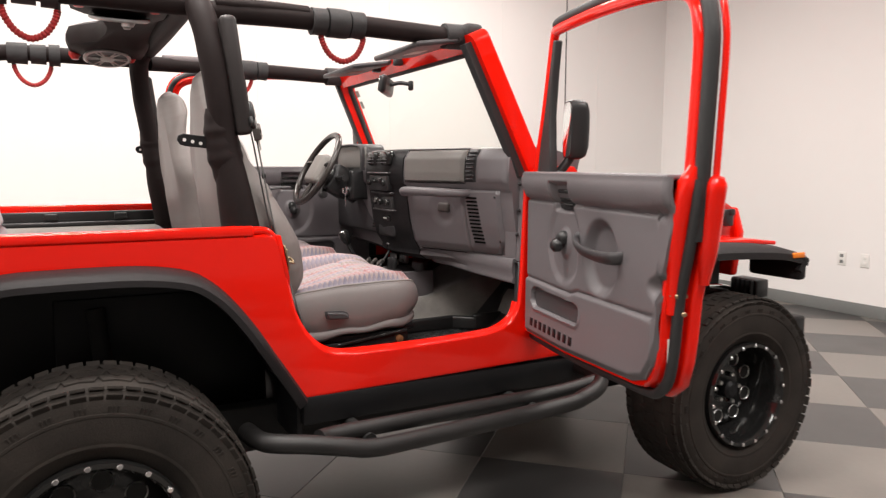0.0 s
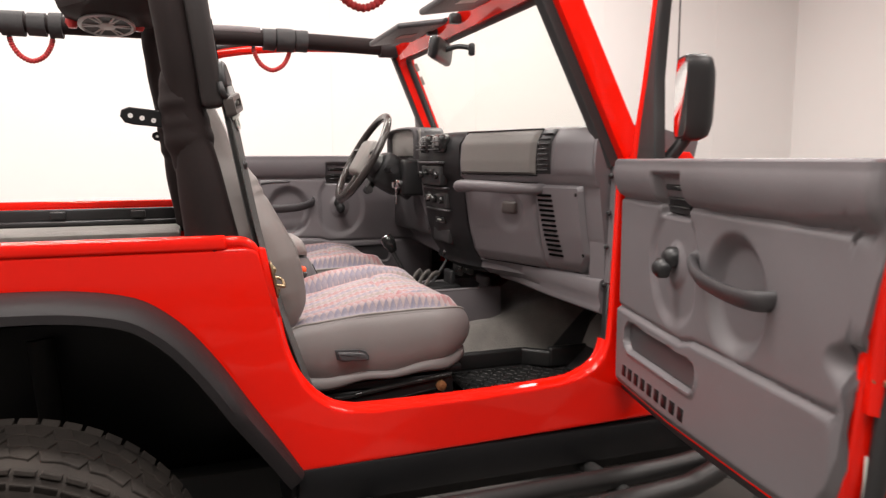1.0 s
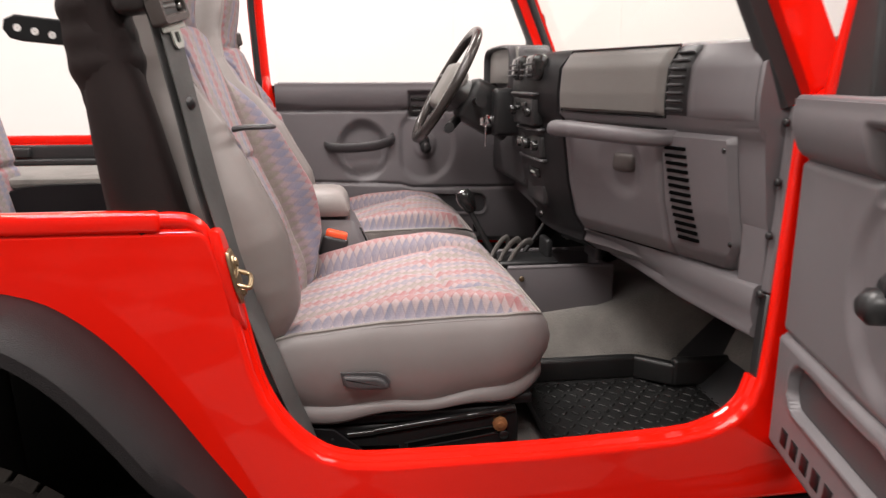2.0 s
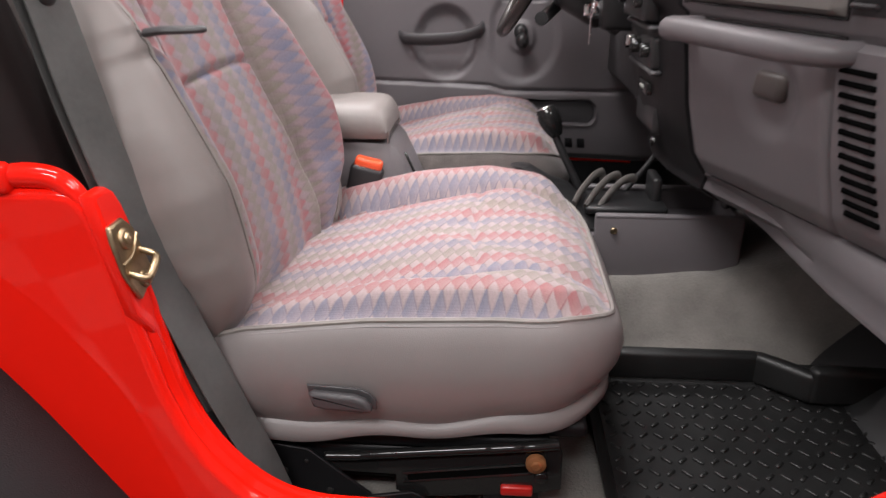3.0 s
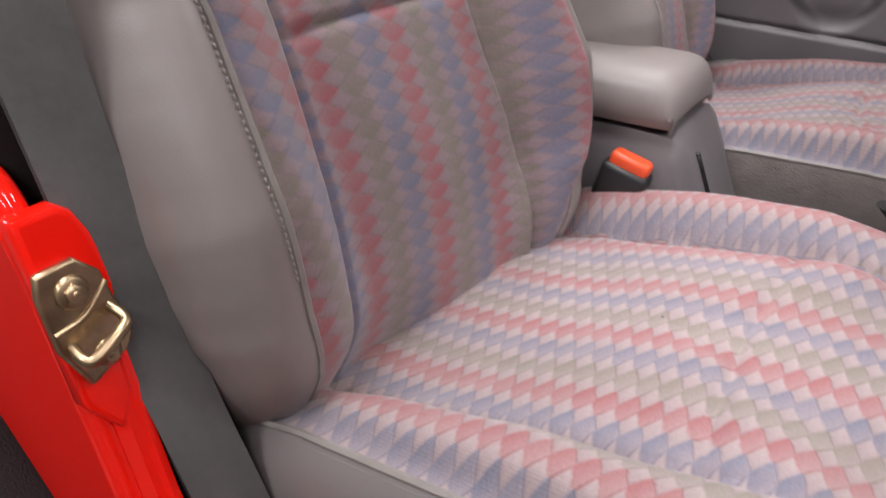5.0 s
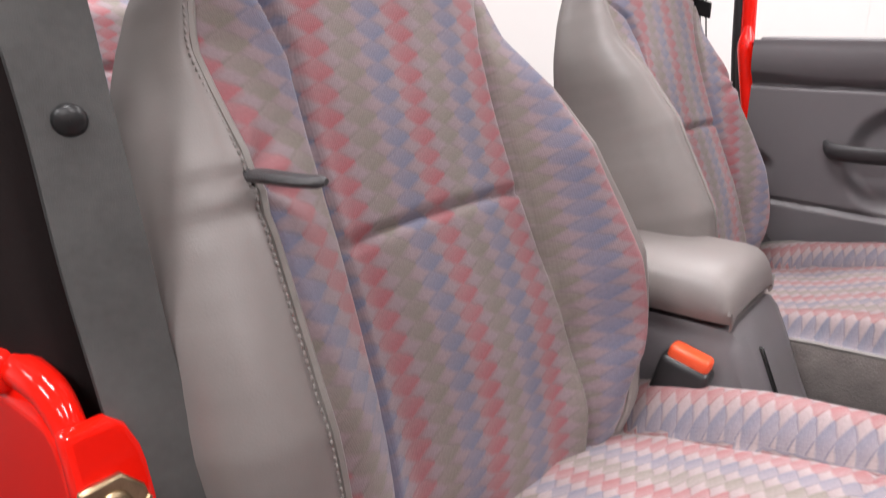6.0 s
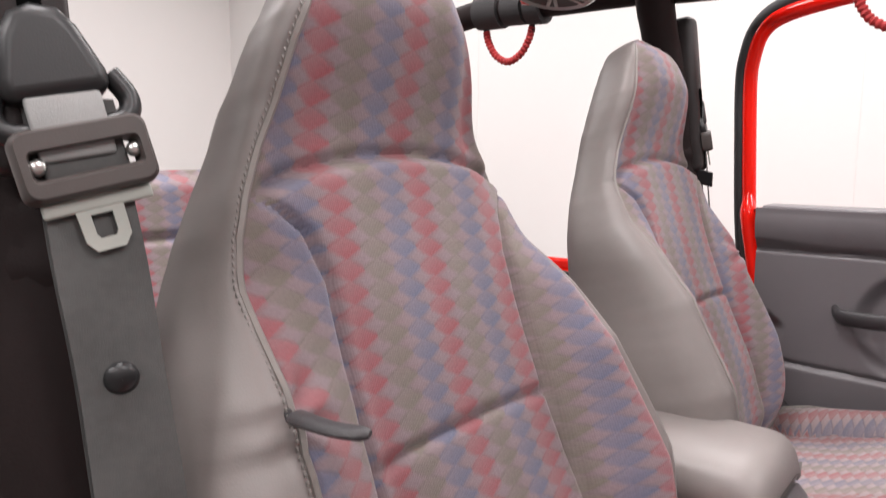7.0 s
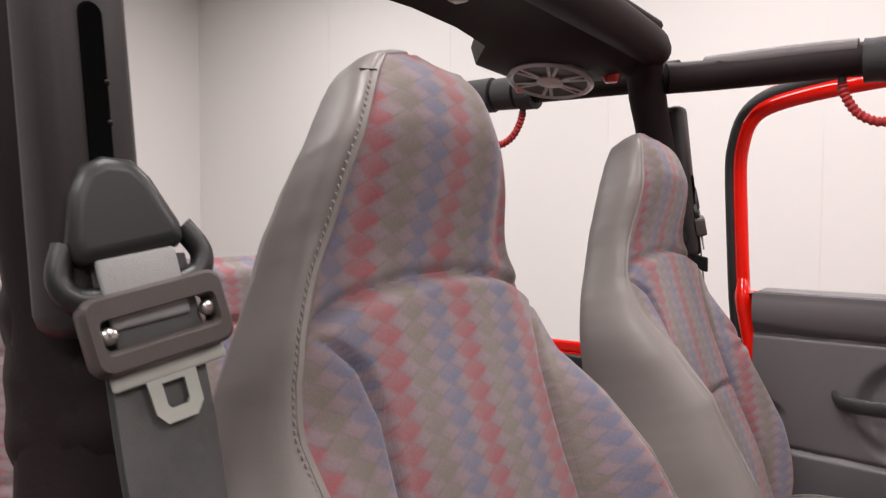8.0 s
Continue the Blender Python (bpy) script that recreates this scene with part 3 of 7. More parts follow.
part("firewall", merged(rbox((1.08, 0, 0.92), (0.03, 1.38, 0.62), 0.01),
                        rbox((0, 0, 0), (0.34, 1.36, 0.02), 0.004, 2, pose(0.97, 0, 0.70, 0, -42, 0))), BLACK_TRIM, veh, "black firewall and toe board")


def tunnel(s, t):
    x = 0.10 + 0.98 * s
    y = -0.42 + 0.84 * t
    rise = table([(0.1, 0.095), (0.5, 0.095), (0.75, 0.112), (0.88, 0.16), (1.08, 0.27)], x)
    w = table([(0.1, 0.17), (0.6, 0.19), (1.08, 0.30)], x)
    z = 0.622 + rise * (1 - smooth(w * 0.55, w * 1.05, abs(y))) + 0.004 * noise.noise((x * 9, y * 9, 1))
    return (x, y, z)


part("tunnel_carpet", grid(56, 60, tunnel), CARPET, veh, "grey carpet over the transmission tunnel")
part("floor_carpet", (grid(40, 30, lambda s, t: (0.06 + 0.94 * s, -0.69 + 0.34 * t, 0.6235 + 0.004 * noise.noise((s * 14, t * 6, 3)) + 0.16 * smooth(0.90, 1.0, s)))), CARPET, veh, "grey loop carpet on the floor")
part("floor_carpet", (grid(30, 24, lambda s, t: (0.06 + 0.94 * s, 0.35 + 0.34 * t, 0.6235 + 0.16 * smooth(0.78, 1.0, s)))), CARPET, veh, "grey loop carpet on the floor")
part("driver_carpet", grid(26, 18, lambda s, t: (0.45 + 0.5 * s, 0.16 + 0.5 * t, 0.648 + 0.17 * smooth(0.6, 1.0, s) + 0.05 * (1 - smooth(0, 0.2, t)))), MAT_RUBBER, veh, "black floor covering in the driver's footwell")
part("sill_panel", rbox((0.52, 0.684, 0.72), (0.80, 0.014, 0.19), 0.005), BLACK_TRIM, veh, "black sill panel below the driver's door")
for k, (a, b) in enumerate(((0.175, 0.66), (0.20, 0.70))):
    part("mat_edging", tube([(0.455 + 0.02 * k, a, b), (0.56, a + 0.004, b - 0.012), (0.70, a + 0.01, b - 0.004), (0.86, a + 0.02, b + 0.09)], 0.006, 8, 5), RED_CARPET, veh, "red edging of the driver's mat")

# cowl, hood, front end
both("cowl_side", lambda: slab([(0.813, 1.236), (0.86, 1.275), (1.02, 1.272), (1.06, 1.226)], -SIDE + 0.004, 0.06, "y", 0.008), RED)
part("cowl_top", merged(grid(8, 30, lambda s, t: (0.86 + 0.24 * s, -0.69 + 1.38 * t, 1.272 - 0.012 * s - 0.02 * (2 * t - 1) ** 2), (0, 0, -0.02))), RED, veh, "red cowl in front of the windshield")


def hood(s, t):
    x = 1.09 + 1.04 * s
    half = table([(1.09, 0.665), (2.13, 0.50)], x)
    a = 2 * t - 1
    y = half * max(-1, min(1, a * 1.25))
    drop = 0.0 if abs(a) < 0.8 else (abs(a) - 0.8) / 0.2 * 0.17
    top = table([(1.09, 1.255), (1.6, 1.215), (2.05, 1.14), (2.13, 1.10)], x)
    z = top - 0.03 * (min(1, abs(a) * 1.25)) ** 4 - drop
    return (x, y, z)


part("hood", grid(24, 40, hood, (0, 0, -0.012)), RED, veh, "glossy red hood")
part("engine_box", rbox((1.60, 0, 0.86), (0.98, 0.92, 0.36), 0.02), SHADOW_STEEL, veh, "dark engine bay filling")
part("grille", merged(slab([(-0.50, 0.78), (0.50, 0.78), (0.53, 0.98), (0.49, 1.09), (-0.49, 1.09), (-0.53, 0.98)], 2.11, 0.04, "x", 0.01)), RED, veh, "red front grille panel")
for i in range(7):
    part("grille_slot", rbox((2.152, (i - 3) * 0.085, 0.95), (0.006, 0.045, 0.2), 0.002), BLACK_TRIM, veh)
for s in (-1, 1):
    part("headlight", disc((2.15, s * 0.40, 0.95), 0.085, 0.02, (1, 0, 0), 24), CHROME, veh, "round headlight")
    part("hood_latch", merged(rbox((2.02, s * 0.545, 1.05), (0.05, 0.018, 0.075), 0.006), rbox((2.03, s * 0.556, 1.075), (0.03, 0.012, 0.03), 0.004)), BLACK_TRIM, veh, "black rubber hood latch")


def front_fender():
    return slab([(1.14, 0.99), (1.95, 0.975), (2.09, 0.962), (2.09, 0.945), (1.95, 0.955), (1.14, 0.965)], -SIDE, 0.30, "y", 0.006)


both("front_fender", front_fender, RED, label="red flat-topped front fender")


def front_flare():
    """Wide black front flare with a drooping nose."""
    path = [(1.13, 0.62), (1.20, 0.74), (1.30, 0.88), (1.42, 0.955), (1.62, 0.972), (1.95, 0.955), (2.10, 0.925), (2.14, 0.90), (2.10, 0.83)]
    pts = curve([(x, 0, z) for x, z in path], 4)
    rings = []
    for i, p in enumerate(pts):
        d = (pts[min(i + 1, len(pts) - 1)] - pts[max(i - 1, 0)]).normalized()
        n = Vector((-d.z, 0, d.x))
        prof = [(-SIDE + 0.05, 0.004), (-SIDE - 0.04, 0.004), (-SIDE - 0.11, -0.006), (-SIDE - 0.135, -0.024), (-SIDE - 0.138, -0.05), (-SIDE - 0.12, -0.05), (-SIDE - 0.09, -0.02), (-SIDE + 0.05, -0.012)]
        rings.append([Vector((p.x, y, p.z)) + n * o for y, o in prof])
    return loft(rings)


fl = both("front_flare", front_flare, FLARE, label="wide textured black front fender flare")
part("side_marker", rbox((2.05, -SIDE - 0.136, 0.918), (0.07, 0.012, 0.022), 0.004), AMBER, fl[0], "amber side marker lamp")
part("side_marker", rbox((2.05, SIDE + 0.136, 0.918), (0.07, 0.012, 0.022), 0.004), AMBER, fl[1], "amber side marker lamp")
part("flare_nose", merged(rbox((2.10, -SIDE + 0.0, 0.86), (0.05, 0.25, 0.10), 0.015)), FLARE, veh)
part("front_bumper", rbox((2.24, 0, 0.565), (0.12, 1.50, 0.115), 0.012), BLACK_PAINT, veh, "black steel front bumper")
for s in (-1, 1):
    fog = part("fog_light", rbox((2.16, s * 0.56, 0.735), (0.08, 0.14, 0.08), 0.008), BLACK_TRIM, veh, "black square auxiliary lamp with cooling fins")
    for k in range(5):
        part("fin", rbox((2.112, s * 0.56 + (k - 2) * 0.026, 0.735), (0.02, 0.006, 0.07), 0.001), BLACK_TRIM, fog)
    part("lamp_bracket", tube([(2.2, s * 0.5, 0.62), (2.18, s * 0.52, 0.68), (2.1, s * 0.48, 0.72), (1.98, s * 0.48, 0.735)], 0.017, 10), CHROME, veh)
part("antenna", merged(tube([(1.074, -0.60, 1.24), (1.074, -0.60, 2.05)], 0.0022, 6, 1), lathe([(0.0005, 0), (0.016, 0), (0.011, 0.03), (0.0005, 0.035)], 16, Matrix.Translation((1.074, -0.60, 1.238)), False)), BLACK_TRIM, veh, "thin black whip antenna")

# chassis
both("frame_rail", lambda: rbox((0.55, -0.46, 0.430), (3.2, 0.07, 0.15), 0.008), SHADOW_STEEL, label="dark steel frame rail")
part("skid_plate", rbox((0.25, 0, 0.44), (0.5, 0.8, 0.05), 0.01), SHADOW_STEEL, veh)
part("gearbox", rbox((0.9, 0, 0.46), (0.25, 0.5, 0.2), 0.03), SHADOW_STEEL, veh)
part("fuel_tank", rbox((-0.9, 0, 0.5), (0.3, 0.7, 0.14), 0.03), SHADOW_STEEL, veh)
for x in (-0.55, 1.77):
    part("axle", merged(tube([(x, -0.68, 0.385), (x, 0.68, 0.385)], 0.042, 14, 1), lathe([(0.0005, -0.12), (0.08, -0.09), (0.125, 0), (0.08, 0.09), (0.0005, 0.12)], 20, pose(x, 0.1 if x > 0 else 0, 0.385, 0, 90, 0), False)), SHADOW_STEEL, veh)
    for s in (-1, 1):
        part("shock_absorber", tube([(x + 0.10, s * 0.47, 0.36), (x + 0.05, s * 0.42, 0.85)], 0.028, 12, 1), SHADOW_STEEL, veh)
part("exhaust", tube([(0.9, 0.25, 0.42), (0.3, 0.3, 0.40), (-0.3, 0.28, 0.46), (-1.1, 0.4, 0.45)], 0.03, 10), SHADOW_STEEL, veh)


def side_step():
    main = tube([(-0.14, -0.76, 0.525), (-0.11, -0.86, 0.522), (0.0, -0.905, 0.512), (0.10, -0.925, 0.494), (0.17, -0.93, 0.480), (0.30, -0.93, 0.480), (0.82, -0.93, 0.498), (0.93, -0.93, 0.515), (1.0, -0.915, 0.535), (1.04, -0.87, 0.548), (1.05, -0.80, 0.553), (1.05, -0.72, 0.556)], 0.0265, 16, 6)
    inner = tube([(0.03, -0.893, 0.520), (0.12, -0.868, 0.515), (0.5, -0.862, 0.516), (0.86, -0.862, 0.520), (1.02, -0.872, 0.540)], 0.0245, 14, 5)
    return merged(main, inner)


steps = both("side_step", side_step, STEP_PAINT, label="black powder-coated tubular side step")
for st, s in zip(steps, (-1, 1)):
    for x in (0.18, 0.75):
        part("step_bracket", tube([(x, s * 0.44, 0.47), (x, s * 0.8, 0.49), (x, s * 0.9, 0.49)], 0.02, 10), SHADOW_STEEL, st)
    part("step_plate", rbox((0.30, s * 0.89, 0.463), (0.09, 0.05, 0.012), 0.003), STEP_PAINT, st)

# ---- wheels ----
W_TYRE = 0.29


def tyre_mesh():
    w = W_TYRE / 2
    side = [(0.205, 0.72), (0.225, 0.86), (0.240, 0.915), (0.243, 0.94), (0.248, 0.945), (0.251, 0.94), (0.262, 0.97), (0.300, 0.99), (0.316, 0.985), (0.318, 1.0), (0.324, 1.0), (0.326, 0.98), (0.334, 0.975), (0.352, 0.945), (0.367, 0.885), (0.377, 0.80), (0.382, 0.66), (0.384, 0.3)]
    prof = [(r, -w * k) for r, k in side] + [(0.3845, 0)] + [(r, w * k) for r, k in side[::-1]] + [(0.195, w * 0.7), (0.195, -w * 0.7)]
    bms = [lathe(prof, 96)]
    rnd = random.Random(5)
    n = 60
    tread = bmesh.new()

    def lug(m, s, bev=0.0015):
        b = rbox((0, 0, 0), s, bev, 1, m)
        me = bpy.data.meshes.new("t")
        b.to_mesh(me)
        b.free()
        tread.from_mesh(me)
        bpy.data.meshes.remove(me)

    # crown: zigzag blocks in three rows, ribs that wrap the shoulder, short bars down the side
    for h, wid, ph in ((-0.052, 0.044, 0.5), (0.0, 0.046, 0.15), (0.052, 0.044, 0.65)):
        for k in range(n):
            a = 360 * (k + ph) / n
            lug(pose(0, 0, 0, 0, 0, a) @ pose(0.3835, 0, h, 14 if k % 2 else -16, 0, 0), (0.009, 0.0345, wid + rnd.uniform(-0.004, 0.004)))
    for sgn in (-1, 1):
        for k in range(n):
            a = 360 * (k + 0.3) / n
            turn = pose(0, 0, 0, 0, 0, a)
            lug(turn @ pose(0.3765, 0, sgn * w * 0.715, 0, sgn * 14, 0), (0.009, 0.033, 0.046))
            lug(turn @ pose(0.3585, 0.001, sgn * w * 0.925, 0, sgn * 56, 0), (0.0045, 0.0355 if k % 2 else 0.031, 0.032 if k % 2 else 0.026))
            if k % 2:
                for q in range(3):
                    lug(turn @ pose(0.333, 0.010 * (q - 1), sgn * w * 0.98, 0, sgn * 78, 0), (0.003, 0.0045, 0.022), 0.0008)
    return merged(*bms), tread


def rim_mesh():
    w = W_TYRE / 2
    barrel = lathe([(0.205, w * 0.74), (0.209, w * 0.9), (0.204, w * 0.96), (0.192, w * 0.95), (0.183, w * 0.86), (0.178, w * 0.6), (0.166, 0.02), (0.16, -0.01), (0.155, -w), (0.2, -w * 0.8), (0.205, -w * 0.7)], 64)
    dish = lathe([(0.166, 0.004), (0.15, 0.018), (0.085, 0.028), (0.062, 0.026), (0.0005, 0.026), (0.0005, -0.01), (0.166, -0.01)], 64, None, False)
    return merged(barrel, dish)


def to_mesh(bm, name, mat, angle=35):
    me = bpy.data.meshes.new(name)
    bmesh.ops.recalc_face_normals(bm, faces=bm.faces)
    bm.to_mesh(me)
    bm.free()
    me.materials.append(mat)
    me.shade_smooth()
    me.set_sharp_from_angle(angle=radians(angle))
    return me


ZERO = Matrix.Identity(4)
carcass, blocks = tyre_mesh()
me_tyre, me_tread, me_rim = to_mesh(carcass, "tyre", RUBBER), to_mesh(blocks, "tread", RUBBER), to_mesh(rim_mesh(), "rim", KNOB)
me_bolt = to_mesh(disc((0, 0, 0), 0.0075, 0.007, (0, 0, 1), 10), "bolt", CHROME)
me_hole = to_mesh(merged(lathe([(0.0005, 0.0), (0.025, 0.0), (0.025, 0.002), (0.0005, 0.002)], 24, None, False)), "window", SHADOW_STEEL)
me_ring = to_mesh(lathe([(0.025, 0), (0.028, 0), (0.0285, 0.003), (0.027, 0.005), (0.025, 0.003)], 24), "ring", STEEL)
me_cap = to_mesh(lathe([(0.0005, 0.0), (0.038, 0.0), (0.036, 0.03), (0.024, 0.04), (0.0005, 0.041)], 28, None, False), "cap", BLACK_PAINT)
me_nut = to_mesh(disc((0, 0, 0), 0.0095, 0.024, (0, 0, 1), 6), "nut", STEEL)


def wheel(x, side, turn, face=0.90, high=0.386):
    m = Matrix.Translation((x, side * (face - W_TYRE / 2 + 0.01), high)) @ pose(0, 0, 0, 90 if side < 0 else -90, 0, 0) @ pose(0, 0, 0, 0, 0, turn)
    w = again("wheel", me_rim, m, veh)
    tagged(w, "deep black alloy wheel ringed with bright bolts, on an all-terrain tyre", group="wheels")
    again("tyre", me_tyre, ZERO, w)
    tagged(again("tread", me_tread, ZERO, w), kind="stuff")
    for k in range(18):
        a = 2 * math.pi * k / 18
        again("rim_bolt", me_bolt, Matrix.Translation((0.197 * math.cos(a), 0.197 * math.sin(a), W_TYRE / 2 * 0.955)), w)
    for k in range(8):
        a = 2 * math.pi * (k + 0.5) / 8
        mm = Matrix.Translation((0.118 * math.cos(a), 0.118 * math.sin(a), 0.0245))
        again("rim_window", me_hole, mm, w)
        again("rim_ring", me_ring, mm, w)
    for k in range(5):
        a = 2 * math.pi * k / 5
        again("lug_nut", me_nut, Matrix.Translation((0.058 * math.cos(a), 0.058 * math.sin(a), 0.026)), w)
    again("hub_cap", me_cap, Matrix.Translation((0, 0, 0.026)), w)


wheel(-0.532, -1, 14, 0.955, 0.376)
wheel(1.76, -1, 4)
wheel(-0.532, 1, 0, 0.955, 0.376)
wheel(1.76, 1, 13)


# ---- windshield ----
def screen_point(y, z, off=0.0):
    """A point of the raked windshield: off is metres behind the frame's front face."""
    return Vector((0.690 + (1.70 - z) * 0.455 - off * 0.91, y * (1.04 if y < 0 else 1.0), z - off * 0.41))


def screen_loop(half0, half1, z0, z1, r, off, n=6):
    pts = []
    corners = [(-half0, z0, 180, 270), (half0, z0, 270, 360), (half1, z1, 0, 90), (-half1, z1, 90, 180)]
    for y, z, a0, a1 in corners:
        cy, cz = y - math.copysign(r, y), z + (r if z == z0 else -r)
        for k in range(n + 1):
            a = radians(a0 + (a1 - a0) * k / n)
            pts.append(screen_point(cy + r * math.cos(a), cz + r * math.sin(a), off))
    return pts


def windshield_frame():
    loops = [screen_loop(0.705, 0.668, 1.262, 1.722, 0.03, 0.0), screen_loop(0.705, 0.668, 1.262, 1.722, 0.03, 0.06), screen_loop(0.648, 0.612, 1.30, 1.672, 0.035, 0.06),
             screen_loop(0.640, 0.604, 1.305, 1.665, 0.035, 0.02), screen_loop(0.640, 0.604, 1.305, 1.665, 0.035, 0.0)]
    loops.append(loops[0])
    return loft(loops, True, False)


ws = part("windshield_frame", windshield_frame(), RED, veh, "red raked windshield frame")
part("seal", tube(screen_loop(0.640, 0.604, 1.305, 1.665, 0.035, 0.022), 0.013, 8, 1, True), SEAL, ws, "black rubber seal")
part("pillar_trim", merged(*[loft([[screen_point(s * (w + a), z, b) for a, b in ((0.0, 0.058), (0.030, 0.058), (0.030, 0.085), (0.02, 0.092), (0.0, 0.088))] for w, z in ((0.652, 1.27), (0.615, 1.70))]) for s in (-1,)]), SEAL, ws, "black trim along the pillar")
part("pillar_trim", loft([[screen_point((w + a), z, b) for a, b in ((0.0, 0.058), (0.02, 0.058), (0.02, 0.075), (0.0, 0.075))] for w, z in ((0.652, 1.27), (0.615, 1.70))]), SEAL, ws, "black trim along the pillar")
pane = part("windshield_glass", loft([screen_loop(0.643, 0.607, 1.302, 1.668, 0.035, 0.018), screen_loop(0.643, 0.607, 1.302, 1.668, 0.035, 0.022)]), GLASS, ws, "clear slightly green laminated glass")
pane.visible_shadow = False
for y, z, a, b in ((0.53, 1.625, 0.045, 0.028), (0.53, 1.575, 0.035, 0.032)):
    part("sticker", merged(loft([[screen_point(y + i * a / 2, z + j * b / 2, o) for i, j in ((-1, -1), (1, -1), (1, 1), (-1, 1))] for o in (0.0235, 0.0245)])), STICKER, ws, "small faded paper sticker")
VY = lambda s: 0.125 if s > 0 else -0.455
for s in (-1, 1):
    part("hinge_cover", rbox((0.868, s * 0.715, 1.275), (0.07, 0.03, 0.09), 0.012), BLACK_TRIM, ws, "black windshield hinge cover")
    visor = part("sun_visor", rbox((0, 0, 0), (0.165, 0.37, 0.018), 0.008, 3, pose(0.538, VY(s), 1.672, 0, -9, 0)), TRIM_DARK, ws, "dark grey folded sun visor")
    part("warning_label", rbox((0, 0, 0), (0.055, 0.075, 0.002), 0, 1, pose(0.538, VY(s), 1.6617, 0, -9, 0)), STICKER if s < 0 else LABEL_PINK, visor, "faded printed label")
    part("visor_rod", tube([(0.612, VY(s) - 0.19, 1.686), (0.612, VY(s) + 0.19, 1.686)], 0.007, 8, 1), BLACK_TRIM, visor)
for y in (-0.13, 0.09):
    part("header_clip", rbox((0.618, y, 1.678), (0.035, 0.028, 0.03), 0.005), BLACK_TRIM, ws)
part("wiper", merged(tube([screen_point(-0.62, 1.318, -0.012), screen_point(-0.35, 1.33, -0.014), screen_point(-0.12, 1.312, -0.012)], 0.006, 6), tube([screen_point(-0.40, 1.29, -0.016), screen_point(-0.46, 1.325, -0.02)], 0.007, 6)), BLACK_TRIM, ws, "black wiper blade")

rvm = part("rear_view_mirror", rbox((0, 0, 0), (0.03, 0.215, 0.07), 0.014, 3, pose(0.592, -0.075, 1.588, 0, 8, -32)), BLACK_TRIM, ws, "black rear-view mirror on a short arm")
part("mirror_face", rbox((-0.0155, 0, 0), (0.003, 0.195, 0.056), 0.001, 1, pose(0.592, -0.075, 1.588, 0, 8, -32)), MIRROR, rvm)
part("mirror_arm", merged(tube([(0.605, -0.078, 1.592), (0.635, -0.105, 1.600), (0.662, -0.135, 1.594)], 0.008, 8), rbox((0.668, -0.140, 1.588), (0.018, 0.022, 0.038), 0.006)), BLACK_TRIM, rvm)


# ---- roll bars ----
def hoop():
    right = [(-0.108, -0.682, 1.0), (-0.140, -0.692, 1.20), (-0.166, -0.698, 1.40), (-0.188, -0.690, 1.58), (-0.205, -0.645, 1.69), (-0.212, -0.56, 1.738), (-0.215, -0.45, 1.75)]
    left = [(-0.225, 0.40, 1.75), (-0.245, 0.47, 1.738), (-0.262, 0.535, 1.69), (-0.254, 0.575, 1.58), (-0.228, 0.602, 1.40), (-0.198, 0.622, 1.20), (-0.165, 0.645, 1.0)]
    return tube(right + left, lambda f: (0.046 + 0.008 * (1 - smooth(0.03, 0.09, f)) - 0.009 * smooth(0.06, 0.15, min(f, 1 - f)) - 0.006 * math.exp(-((min(f, 1 - f) - 0.13) / 0.03) ** 2)) + 0.0008 * math.sin(f * 90), 18, 5)


